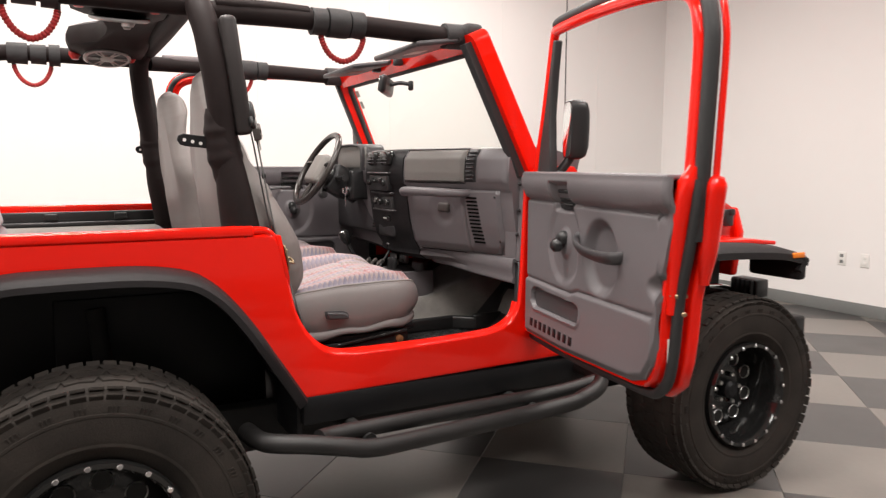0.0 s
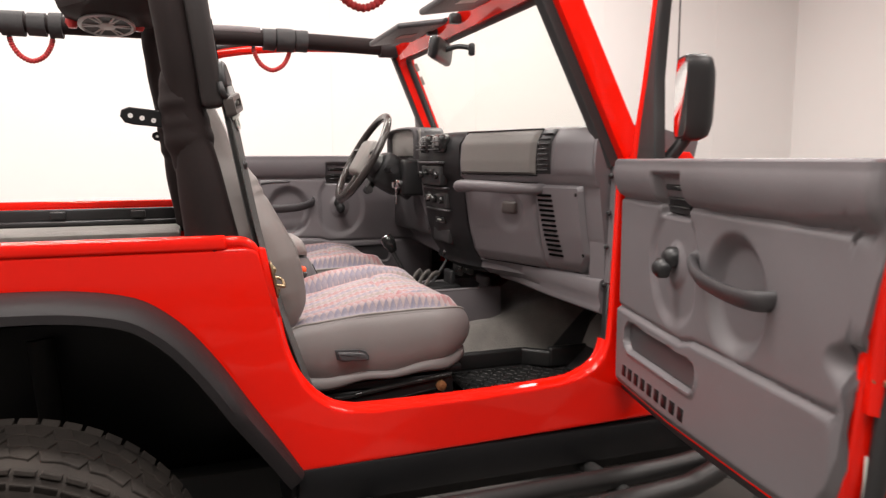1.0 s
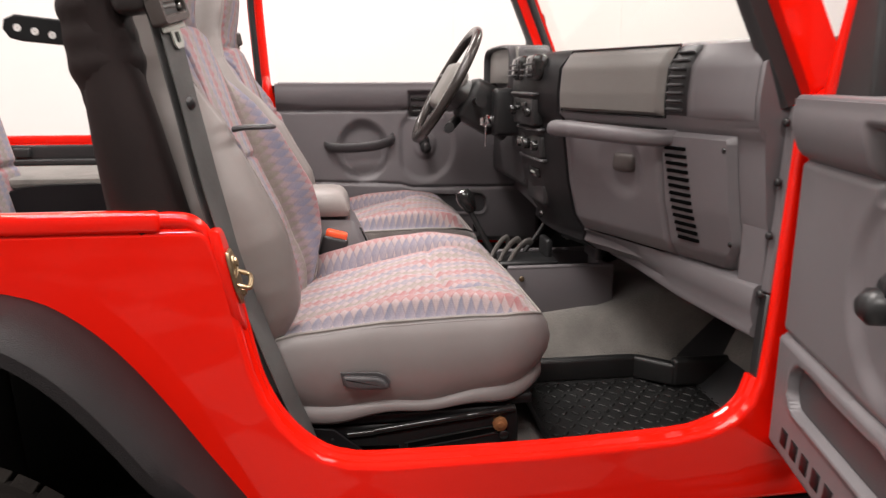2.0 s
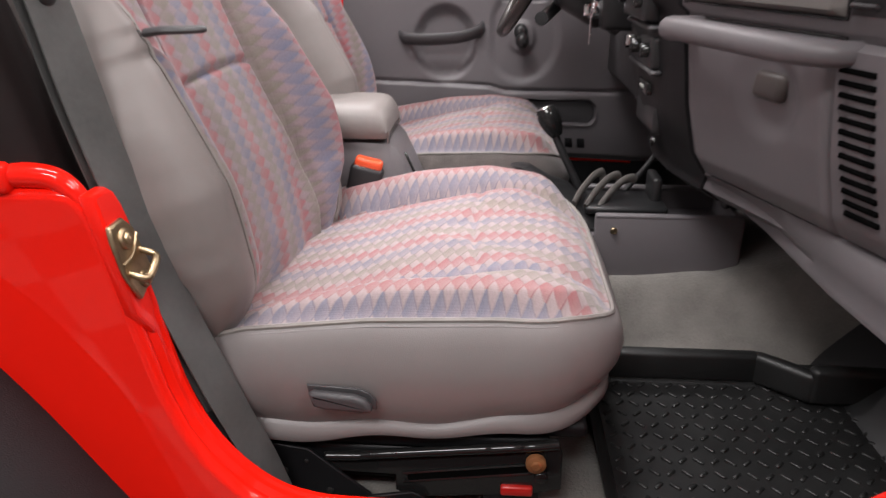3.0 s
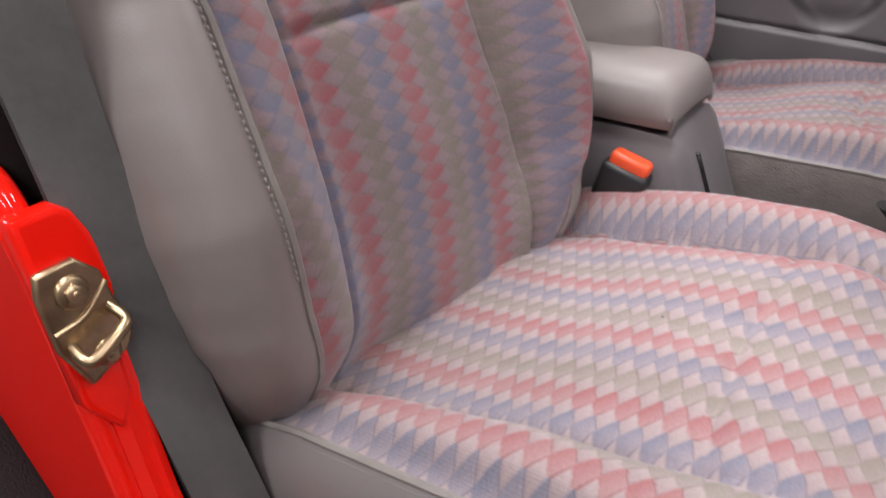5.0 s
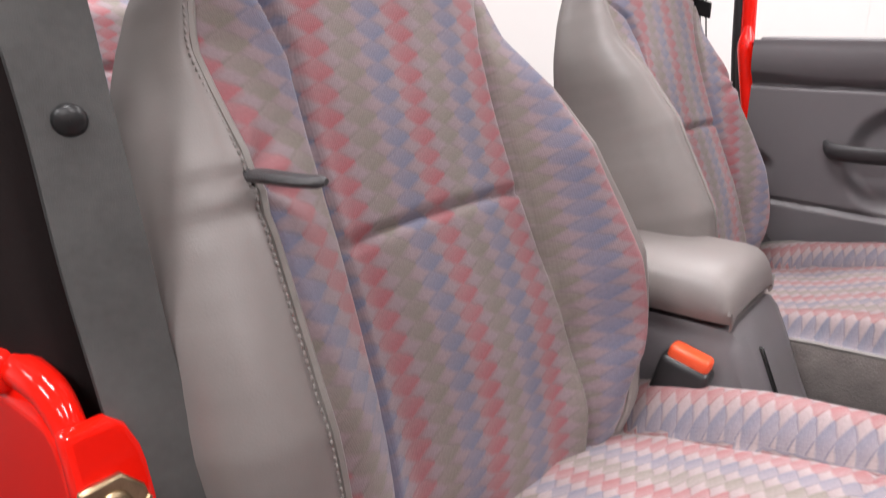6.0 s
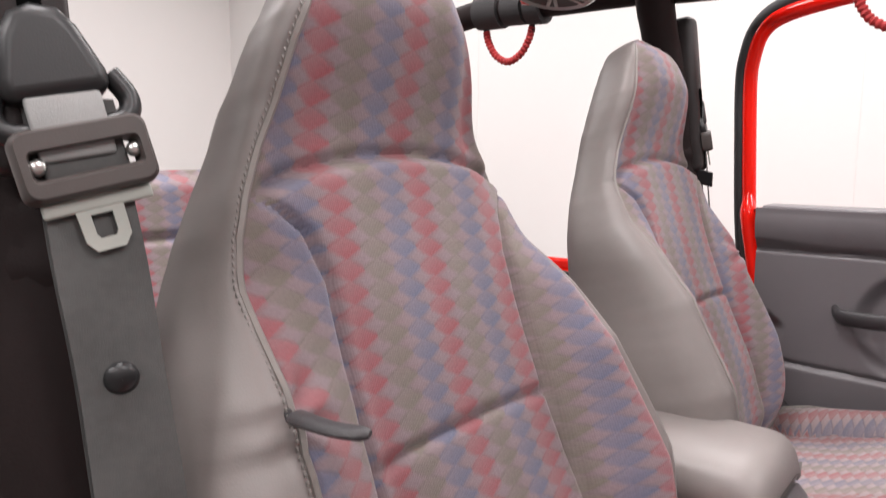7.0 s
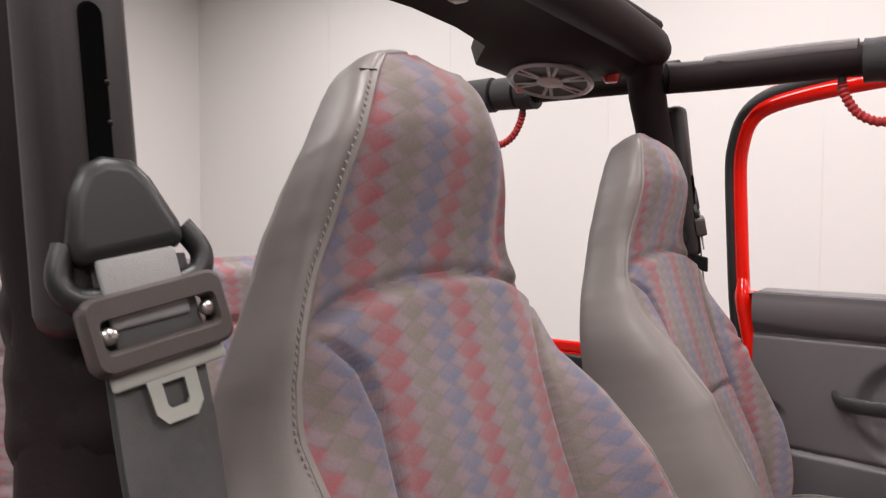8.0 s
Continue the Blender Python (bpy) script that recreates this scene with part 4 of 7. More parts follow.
cage = part("roll_bar", hoop(), BAR_PAD, veh, "dark brown-grey vinyl-covered roll hoop")
BAR_Y = 0.602
HL = lambda s: 0.056 if s > 0 else 0.0
HI = lambda s: 0.072 if s > 0 else 0.0
for s in (-1, 1):
    part("side_bar", tube([(-0.225 if s > 0 else -0.20, s * (BAR_Y - (0.05 if s > 0 else 0)), 1.700), (-0.12, s * (BAR_Y - 0.004), 1.706), (0.10, s * BAR_Y, 1.708), (0.45, s * BAR_Y, 1.700), (0.66, s * BAR_Y, 1.694)], 0.031, 14, 5), BAR_PAD, cage, "vinyl-covered side bar")
    part("bar_pad", tube([(-0.16, s * BAR_Y, 1.726), (0.0, s * BAR_Y, 1.728), (0.11, s * BAR_Y, 1.726)], 0.027, 14, 4, flat=0.75), PAD_FADED if s > 0 else BAR_PAD, cage, "faded foam pad on the bar")
    for x0, x1, r, mt in ((0.12, 0.165, 0.040, STRAP_BLACK), (0.17, 0.235, 0.043, STRAP_BLACK), (0.24, 0.285, 0.040, STRAP_BLACK)):
        part("bar_wrap", tube([(x0, s * BAR_Y, 1.704), ((x0 + x1) / 2, s * BAR_Y, 1.704), (x1, s * BAR_Y, 1.703)], lambda f, r=r, x0=x0: r + 0.0025 * noise.noise((f * 2.3 + x0 * 40, x0 * 9, 1.0)), 14, 6), mt, cage, "black nylon wrap of the grab strap")
    part("bar_joint", merged(tube([(0.57, s * BAR_Y, 1.698), (0.62, s * BAR_Y, 1.699), (0.655, s * BAR_Y, 1.70)], 0.041, 14, 4), rbox((0.66, s * (BAR_Y + 0.01), 1.715), (0.07, 0.09, 0.05), 0.018, 3)), STRAP_BLACK, cage, "black bar joint at the header")
    part("rear_bar", tube([(-0.215, s * BAR_Y, 1.715), (-0.50, s * BAR_Y, 1.716), (-0.76, s * BAR_Y, 1.712), (-0.90, s * BAR_Y, 1.66), (-0.99, s * BAR_Y, 1.50), (-1.07, s * BAR_Y, 1.20), (-1.09, s * BAR_Y, 1.04)], 0.031, 14, 5), BAR_PAD, cage, "vinyl-covered rear bar")
    for x0, x1, r in ((-0.735, -0.665, 0.041), (-0.655, -0.60, 0.038), (-0.59, -0.55, 0.042)):
        part("bar_wrap", tube([(x0, s * BAR_Y, 1.714), (x1, s * BAR_Y, 1.714)], lambda f, r=r: r + 0.003 * math.sin(f * 9), 14, 1), STRAP_BLACK, cage, "black nylon wrap of the grab strap")
    plate = part("top_bracket", slab([(-0.285, 1.340), (-0.277, 1.328), (-0.262, 1.324), (-0.20, 1.318), (-0.15, 1.305), (-0.15, 1.335), (-0.215, 1.352), (-0.268, 1.358), (-0.282, 1.352)], s * (0.682 - HI(s)) - 0.004, 0.008, "y", 0.002), BLACK_PAINT, cage, "black steel bracket with three holes")
    for k in range(3):
        part("hole", disc((-0.266 + 0.021 * k, s * (0.682 - HI(s)) - 0.0046, 1.341 - 0.0045 * k), 0.0048, 0.0092, (0, 1, 0), 12, 0.0002), WALL, plate, "drilled hole")
    part("bar_bolt", disc((-0.175 - HL(s), s * (0.705 - HI(s)), 1.43), 0.014, 0.02, (0, s, 0), 12), BLACK_TRIM, cage)
    part("bar_fold", tube([(-0.142 - HL(s), s * (0.684 - HI(s)), 1.205), (-0.153 - HL(s), s * (0.684 - HI(s)), 1.26), (-0.163 - HL(s), s * (0.684 - HI(s)), 1.32), (-0.170 - HL(s), s * (0.684 - HI(s)), 1.375), (-0.176 - HL(s), s * (0.686 - HI(s)), 1.43)], lambda f, wide=0.014 if s < 0 else 0.007: 0.033 + wide * math.sin(math.pi * f) ** 0.8 + 0.0016 * math.sin(f * 19) + 0.0012 * math.sin(f * 37), 18, 8), BAR_PAD, cage, "bunched vinyl cover")
    # belt height adjuster
    ADJ = Matrix.Translation((-0.080, -0.09, -0.022)) if s > 0 else Matrix.Identity(4)
    ADJ = ADJ @ pose(-0.131, s * 0.712, 1.515, 0, -7.0, 0)
    adj = part("belt_adjuster", rbox((0, 0, 0), (0.045, 0.05, 0.32), 0.014, 3, ADJ), ADJUSTER, cage, "dark plastic belt height adjuster with a slot")
    slot_line = [(0.0062 * math.cos(a), c * 0.055 + 0.0062 * math.sin(a)) for c, a0 in ((1, 0), (-1, 180)) for a in (radians(a0 + 30 * k) for k in range(7))]
    # solid inlay, black in place of the shade inside an open slot
    part("slot", moved(slab(slot_line, 0.0205, 0.004, "x", 0.0005, 1), ADJ @ Matrix.Translation((0, s * 0.001, -0.050))), SLOT_SHADE, adj, "long slot, its shade painted black")
    for k in range(3):
        part("slot_stop", disc(ADJ @ Vector((0.0235, -s * 0.0045, -0.030 - 0.021 * k)), 0.0020, 0.002, (1, 0, 0.12), 8), SHADOW_STEEL, adj)

# overhead sound bar behind the hoop
def sound_bar():
    rings = []
    for y, back, drop in ((-0.48, -0.40, 0.01), (-0.47, -0.50, 0.0), (-0.43, -0.53, 0.0), (-0.29, -0.53, 0.0), (-0.24, -0.49, 0.008), (-0.18, -0.44, 0.028), (-0.06, -0.42, 0.032), (0.06, -0.42, 0.032), (0.18, -0.44, 0.028),
                          (0.24, -0.49, 0.008), (0.29, -0.53, 0.0), (0.43, -0.53, 0.0), (0.47, -0.50, 0.0), (0.48, -0.40, 0.01)):
        rings.append([(-0.225, y, 1.765), (-0.30, y, 1.785), (back + 0.06, y, 1.782), (back + 0.012, y, 1.765), (back, y, 1.735), (back + 0.012, y, 1.70), (back + 0.05, y, 1.688 + drop), (-0.30, y, 1.682 + drop), (-0.26, y, 1.69 + drop), (-0.235, y, 1.72)])
    return loft([[(x, y, z + LIFT(y)) for x, y, z in r] for r in rings])


LIFT = lambda y: 0.026 - 0.032 * y
pod = part("sound_bar", sound_bar(), BAR_PAD, veh, "dark overhead speaker bar behind the hoop")
for s in (-1, 1):
    c = (-0.390, s * 0.360, 1.672 + LIFT(s * 0.36))
    spk = part("speaker_ring", lathe([(0.072, 0), (0.084, 0), (0.085, 0.006), (0.078, 0.010), (0.072, 0.006)], 36, pose(*c, 180 - s * 14, 0, 0)), SILVER, pod, "silver speaker grille with paired spokes")
    part("speaker_cap", lathe([(0.0005, 0.003), (0.027, 0.002), (0.026, 0.008), (0.0005, 0.010)], 24, pose(*c, 180 - s * 14, 0, 0), False), SILVER, spk)
    for k in range(6):
        for off in (-7, 7):
            part("spoke", rbox((0.05, 0, 0.005), (0.05, 0.007, 0.005), 0.001, 1, pose(*c, 180 - s * 14, 0, 0) @ pose(0, 0, 0, 0, 0, 60 * k + off)), SILVER, spk)
    part("speaker_cone", lathe([(0.0005, -0.002), (0.03, -0.004), (0.075, 0.003), (0.075, 0.006), (0.0005, 0.002)], 32, pose(*c, 180 - s * 14, 0, 0), False), BLACK_TRIM, spk, "dark speaker cone")
    for x in (-0.30, -0.50):
        part("corner_knob", lathe([(0.0005, 0), (0.020, 0), (0.022, 0.012), (0.012, 0.03), (0.0005, 0.032)], 14, pose(x, s * 0.445, 1.702 + LIFT(s * 0.445), 180, 0, 0), False), DARK_RED, pod, "red speaker bar fastener")
part("dome_light", merged(rbox((-0.345, -0.09, 1.742), (0.04, 0.075, 0.014), 0.005), rbox((-0.345, -0.03, 1.74), (0.025, 0.025, 0.014), 0.004)), SILVER, pod, "small silver dome lamp")
part("bar_stitching", tube([(-0.228, -0.5, 1.795), (-0.24, 0.0, 1.80), (-0.228, 0.5, 1.795)], 0.012, 8, 8), BAR_PAD, pod)


# ---- dashboard ----
FACE = [(-0.70, 0.768), (-0.60, 0.735), (-0.45, 0.690), (-0.30, 0.643), (-0.18, 0.600), (-0.10, 0.580), (0.0, 0.574), (0.12, 0.585), (0.30, 0.605), (0.70, 0.635)]
PROFILE = [(0.30, 1.300), (0.17, 1.336), (0.060, 1.340), (0.022, 1.330), (0.004, 1.300), (0.0, 1.250), (0.002, 1.206), (0.014, 1.196), (0.018, 1.150), (0.030, 1.060), (0.048, 0.985), (0.075, 0.945), (0.070, 0.925), (0.100, 0.905), (0.20, 0.90)]
LEN = [0.0]
for (a, b), (c, d) in zip(PROFILE, PROFILE[1:]):
    LEN.append(LEN[-1] + math.hypot(c - a, d - b))


def dash_at(y, z_or_t, off=0.0, by_z=True):
    """A point of the dashboard's face at y and height z, off metres proud of it."""
    face = table(FACE, y)
    if by_z:
        front = [(z, x) for x, z in PROFILE[3:13]]
        x = table(sorted(front), z_or_t)
        return Vector((face + x - off, y, z_or_t))
    i = min(int(z_or_t), len(PROFILE) - 2)
    f = z_or_t - i
    (a, b), (c, d) = PROFILE[i], PROFILE[i + 1]
    return Vector((face + a + (c - a) * f - off, y, b + (d - b) * f))


def dash_shell(y0, y1, n, inset=0.0):
    rings = []
    for k in range(n + 1):
        y = y0 + (y1 - y0) * k / n
        ring = [(table(FACE, y) + x + inset * (z < 1.32), y, z) for x, z in PROFILE]
        rings.append(ring)
    return loft(rings)


def dash_patch(y0, y1, z0, z1, off, n=10, m=6, cut=0.0, dish=None):
    """A panel that follows the dashboard's face, off metres proud of it, with one lower corner cut or a dish sunk in."""
    def f(s, t):
        z = z0 + (z1 - z0) * t
        y = y0 + max(0.0, cut - (z - z0)) * 0.7 * (1 - s) + (y1 - y0) * s
        edge = min(s * abs(y1 - y0), (1 - s) * abs(y1 - y0), t * (z1 - z0), (1 - t) * (z1 - z0))
        sink = 0.011 * (1 - smooth(0.6, 1.25, math.hypot((y - dish[0]) / dish[2], (z - dish[1]) / dish[3]))) if dish else 0.0
        return dash_at(y, z, off * smooth(-0.001, 0.006, edge) + 0.001 - sink)
    return grid(n, m, f)


dash = part("dashboard", dash_shell(-0.70, -0.200, 22), TRIM, veh, "grey moulded plastic dashboard", 50)
part("centre_fascia", dash_shell(-0.200, 0.125, 14, -0.006), FASCIA, dash, "black moulded centre fascia", 50)
part("cluster_panel", dash_shell(0.125, 0.69, 16, 0.012), TRIM, dash, "grey driver-side dash panel", 50)
part("airbag_cover", dash_patch(-0.505, -0.212, 1.214, 1.332, 0.010, 40, 20), GLOVE, dash, "worn grey passenger airbag cover")
part("glove_box_door", dash_patch(-0.492, -0.222, 0.955, 1.188, 0.013, 60, 50, dish=(-0.385, 1.112, 0.056, 0.055)), TRIM, dash, "grey glove box door")
for y0, y1, z0, z1 in ((-0.508, -0.209, 1.2115, 1.334), (-0.495, -0.219, 0.952, 1.1905)):
    edge_line = [(y0 + (y1 - y0) * k / 8, z0) for k in range(9)] + [(y1, z0 + (z1 - z0) * k / 8) for k in range(1, 9)] + [(y1 + (y0 - y1) * k / 8, z1) for k in range(1, 9)] + [(y0, z1 + (z0 - z1) * k / 8) for k in range(1, 8)]
    part("panel_gap", tube([dash_at(y, z, 0.001) for y, z in edge_line], 0.0022, 6, 1, True), KNOB, dash)


def lower_lip():
    """The deep band under the glove box, drawn in towards the footwell and rolled at its lower edge."""
    rings = []
    for k in range(25):
        y = -0.699 + 0.496 * k / 24
        f = table(FACE, y)
        lip = table([(-0.70, 0.797), (-0.655, 0.788), (-0.5, 0.765), (-0.3, 0.752), (-0.2, 0.745)], y)
        bot = table([(-0.70, 0.868), (-0.5, 0.878), (-0.3, 0.888), (-0.2, 0.888)], y)
        top = min(f + 0.060, lip - 0.014)
        rings.append([(x, y, z) for x, z in ((f + 0.080, 0.962), (top + 0.012, 0.956), (top + 0.006, 0.950), (top * 0.5 + lip * 0.5 - 0.004, (0.948 + bot) / 2 + 0.006), (lip - 0.004, bot + 0.022), (lip - 0.008, bot + 0.014), (lip - 0.007, bot + 0.005), (lip, bot), (lip + 0.010, bot + 0.002), (lip + 0.016, bot + 0.012), (lip + 0.10, bot + 0.03), (lip + 0.10, 0.962))])
    return loft(rings)


part("lower_lip", lower_lip(), TRIM, dash, "deep rounded lower band of the dashboard")
part("end_flange", loft([[(0.802 - 0.030 * smooth(1.16, 1.20, z), -0.699, z), (0.800 - 0.030 * smooth(1.16, 1.20, z), -0.696, z), (0.786 - 0.028 * smooth(1.16, 1.20, z), -0.655, z), (0.84, -0.650, z), (0.85, -0.699, z)] for z in (0.872, 0.90, 0.98, 1.08, 1.15, 1.17, 1.19, 1.205)]), TRIM, dash, "upright end flange of the dashboard")
part("end_block", dash_patch(-0.693, -0.562, 1.214, 1.332, 0.006, 12, 12), TRIM, dash)
part("lower_end_panel", dash_patch(-0.652, -0.498, 0.955, 1.188, 0.014, 24, 30, cut=0.055), TRIM, dash)
latch_c = dash_at(-0.385, 1.120, 0.004)
part("glove_latch", merged(rbox((0, 0, 0), (0.020, 0.060, 0.036), 0.010, 4, Matrix.Translation(latch_c) @ pose(0, 0, 0, 0, 8, 16))), GRIP, dash, "brownish-grey glove box latch")
hz = 1.176
part("grab_handle", tube([dash_at(-0.515, hz, -0.005), dash_at(-0.510, hz, 0.035), dash_at(-0.47, hz + 0.002, 0.060), dash_at(-0.37, hz + 0.004, 0.068), dash_at(-0.28, hz + 0.004, 0.066), dash_at(-0.240, hz, 0.045), dash_at(-0.230, hz, -0.005)], lambda f: 0.0150 + 0.004 * f, 12, 6, flat=0.95), TRIM, dash, "grey passenger grab handle")
# tall defroster vent
vent = part("side_vent", merged(dash_patch(-0.558, -0.512, 1.216, 1.332, 0.003, 6, 10)), BLACK_TRIM, dash, "narrow black air vent")
for k in range(8):
    p = dash_at(-0.535, 1.226 + 0.0135 * k, 0.006)
    part("louvre", rbox((0, 0, 0), (0.010, 0.036, 0.004), 0.001, 1, Matrix.Translation(p) @ pose(0, 0, 0, 0, 18, 16)), TRIM_DARK, vent)
spk = part("dash_speaker_grille", dash_patch(-0.572, -0.512, 0.992, 1.168, 0.0155, 4, 8), TRIM, dash, "column of speaker slots with painted shade")
for k in range(13):
    z = 1.160 - 0.0132 * k
    p = dash_at(-0.536 - 0.0012 * k, z, 0.0165)
    # bars painted as the shade of recessed slots
    part("slot", rbox((0, 0, 0), (0.006, 0.050, 0.0062), 0.001, 1, Matrix.Translation(p) @ pose(0, 0, 0, 0, 8, 17)), SLOT_SHADE, spk)
for y, z in ((-0.640, 1.165), (-0.640, 1.010)):
    p = dash_at(y, z, 0.014)
    part("screw", disc(p, 0.005, 0.003, (-1, 0, 0), 10), KNOB, dash)
# centre: vents, radio, heater
for y in (-0.085, 0.035):
    v = part("air_vent", rbox((0, 0, 0), (0.04, 0.088, 0.058), 0.016, 3, Matrix.Translation(dash_at(y - 0.012, 1.303, 0.002))), KNOB, dash, "black round-edged air vent")
    for k in range(4):
        part("louvre", rbox((0, 0, 0), (0.012, 0.072, 0.003), 0.001, 1, Matrix.Translation(dash_at(y - 0.012, 1.286 + 0.0125 * k, 0.025))), TRIM_DARK, v)
rad = part("radio", rbox((0, 0, 0), (0.03, 0.185, 0.062), 0.006, 2, Matrix.Translation(dash_at(-0.03, 1.205, -0.004))), BLACK_TRIM, dash, "black car radio with chrome knobs")
for y in (-0.10, 0.045):
    part("radio_knob", disc(dash_at(y, 1.205, 0.012), 0.011, 0.014, (-1, 0, 0), 16), KNOB, rad)
part("radio_display", rbox((0, 0, 0), (0.004, 0.09, 0.02), 0.001, 1, Matrix.Translation(dash_at(-0.03, 1.216, 0.012))), KNOB, rad)
part("bezel", merged(*[rbox((0, 0, 0), (0.02, 0.205, 0.008), 0.003, 1, Matrix.Translation(dash_at(-0.03, z, 0.004))) for z in (1.245, 1.165, 1.095)]), TRIM_DARK, dash)
heat = part("heater_panel", rbox((0, 0, 0), (0.03, 0.185, 0.052), 0.006, 2, Matrix.Translation(dash_at(-0.03, 1.125, -0.006))), BLACK_TRIM, dash, "black heater control panel")
for i, y in enumerate((-0.095, -0.03, 0.035)):
    part("heater_knob", disc(dash_at(y, 1.128, 0.010), 0.012, 0.016, (-1, 0, 0), 16), KNOB, heat)
part("red_mark", rbox((0, 0, 0), (0.003, 0.045, 0.010), 0, 1, Matrix.Translation(dash_at(-0.088, 1.112, 0.0125))), CORD, heat, "red temperature mark")
part("slide_lever", merged(rbox((0, 0, 0), (0.014, 0.030, 0.006), 0.002, 2, Matrix.Translation(dash_at(-0.005, 1.140, 0.018))), disc(dash_at(0.012, 1.133, 0.014), 0.010, 0.012, (-1, 0, 0), 14)), STEEL, heat, "bright heater lever")
switch = part("rocker_switch", rbox((0, 0, 0), (0.02, 0.075, 0.022), 0.004, 2, Matrix.Translation(dash_at(-0.045, 1.062, 0.002))), KNOB, dash, "black switch with a pale mark")
part("switch_mark", rbox((0, 0, 0), (0.002, 0.034, 0.005), 0.0005, 1, Matrix.Translation(dash_at(-0.045, 1.062, 0.0125))), TONGUE, switch)
part("ash_tray", rbox((0, 0, 0), (0.03, 0.16, 0.05), 0.008, 2, Matrix.Translation(dash_at(-0.02, 1.01, -0.006))), BLACK_TRIM, dash)
# instrument hood
arch = [(0.203, 1.255), (0.200, 1.30), (0.203, 1.342), (0.218, 1.362), (0.245, 1.369), (0.33, 1.373), (0.44, 1.373), (0.53, 1.369), (0.56, 1.360), (0.573, 1.34), (0.576, 1.30), (0.575, 1.255)]
hood_box = loft([[(x, 0.388 + (y - 0.388) * k, 1.255 + (z - 1.255) * k) for y, z in arch] for x, k in ((0.700, 0.90), (0.605, 0.90), (0.592, 0.91), (0.587, 0.945), (0.590, 0.985), (0.600, 1.0), (0.700, 1.0), (0.700, 0.90))], False, False)
clus = part("instrument_hood", hood_box, TRIM_DARK, dash, "dark grey hood over the instruments")
part("instrument_face", rbox((0.66, 0.385, 1.305), (0.07, 0.36, 0.11), 0.01), TRIM_DARK, clus)
part("instrument_lens", rbox((0.607, 0.37, 1.315), (0.004, 0.36, 0.095), 0.001), HORN, clus)
part("lower_knee_panel", merged(rbox((0.66, 0.40, 1.06), (0.04, 0.54, 0.16), 0.02, 3, pose(0, 0, 0, 0, 0, 0))), TRIM_DARK, dash, "dark knee panel under the steering column")
for k in range(8):
    part("speaker_slot", rbox((0.637, 0.165 + 0.0015 * k, 1.10 - 0.013 * k), (0.006, 0.035, 0.005), 0.001), KNOB, dash)

# steering wheel
SW = pose(0.438, 0.355, 1.262, 0, -60, 0)
sw = part("steering_wheel", lathe([(0.170 + 0.0145 * math.cos(a), 0.0135 * math.sin(a)) for a in (2 * math.pi * k / 12 for k in range(12))], 56, SW), LEATHER, veh, "black leather steering wheel with grey horn pad")
part("horn_pad", merged(rbox((0, 0, -0.006), (0.14, 0.15, 0.045), 0.02, 3, SW), rbox((0.03, 0, -0.02), (0.06, 0.09, 0.05), 0.02, 3, SW)), HORN, sw, "grey horn pad")
for s in (-1, 1):
    part("spoke", tube([SW @ Vector((0.02, s * 0.06, -0.012)), SW @ Vector((0.035, s * 0.115, -0.008)), SW @ Vector((0.03, s * 0.168, 0))], 0.015, 10, 4, flat=0.6), LEATHER, sw)
part("spoke", tube([SW @ Vector((-0.06, 0, -0.012)), SW @ Vector((-0.115, 0, -0.008)), SW @ Vector((-0.168, 0, 0))], 0.015, 10, 4, flat=0.6), LEATHER, sw)
col = part("steering_column", merged(tube([SW @ Vector((0, 0, -0.02)), SW @ Vector((0, 0, -0.09)), SW @ Vector((0, 0, -0.22))], lambda f: 0.042 + 0.014 * f, 16, 4), rbox((0, 0, -0.12), (0.13, 0.115, 0.12), 0.02, 3, SW)), BLACK_TRIM, sw, "black steering column shroud")
part("stalk", tube([SW @ Vector((0.0, 0.05, -0.085)), SW @ Vector((0.0, 0.12, -0.075)), SW @ Vector((0.0, 0.17, -0.06))], 0.008, 8), BLACK_TRIM, col)
part("stalk", tube([SW @ Vector((0.0, -0.05, -0.085)), SW @ Vector((0.0, -0.12, -0.085)), SW @ Vector((0.0, -0.18, -0.08))], lambda f: 0.008 + 0.008 * f, 8), BLACK_TRIM, col)
part("tilt_lever", tube([SW @ Vector((-0.06, 0.02, -0.08)), SW @ Vector((-0.10, -0.05, -0.06)), SW @ Vector((-0.10, -0.12, -0.05))], 0.014, 10), BLACK_TRIM, col)
part("ignition", disc((0.552, 0.268, 1.165), 0.018, 0.02, (-1, -0.3, 0.1), 16), CHROME, col, "chrome ignition lock")
part("key", merged(rbox((0.53, 0.26, 1.165), (0.02, 0.006, 0.022), 0.002), *[rbox((0.536, 0.262, 1.145 - 0.011 * k), (0.004, 0.013, 0.010), 0.001) for k in range(5)]), CHROME, col, "keys hanging from the lock")
part("shift_gate", rbox((0.60, 0.26, 1.19), (0.09, 0.05, 0.13), 0.012), BLACK_TRIM, dash)
for y, z in ((0.33, 0.84), (0.22, 0.86)):
    p = part("pedal", merged(rbox((0.80, y, z), (0.02, 0.07, 0.055), 0.006), tube([(0.81, y, z), (0.90, y, z + 0.15)], 0.009, 8, 1)), STEEL, veh, "worn metal foot pedal")


# ---- doors ----
DOOR_TOP, LATCH, TRIM_FRONT = 1.244, 0.945, 0.026


def door_bottom(u):
    return table([(-0.03, 0.716), (0.34, 0.730), (0.676, 0.757), (0.775, 0.766), (0.834, 0.785), (0.866, 0.828), (0.879, 0.872)], u)


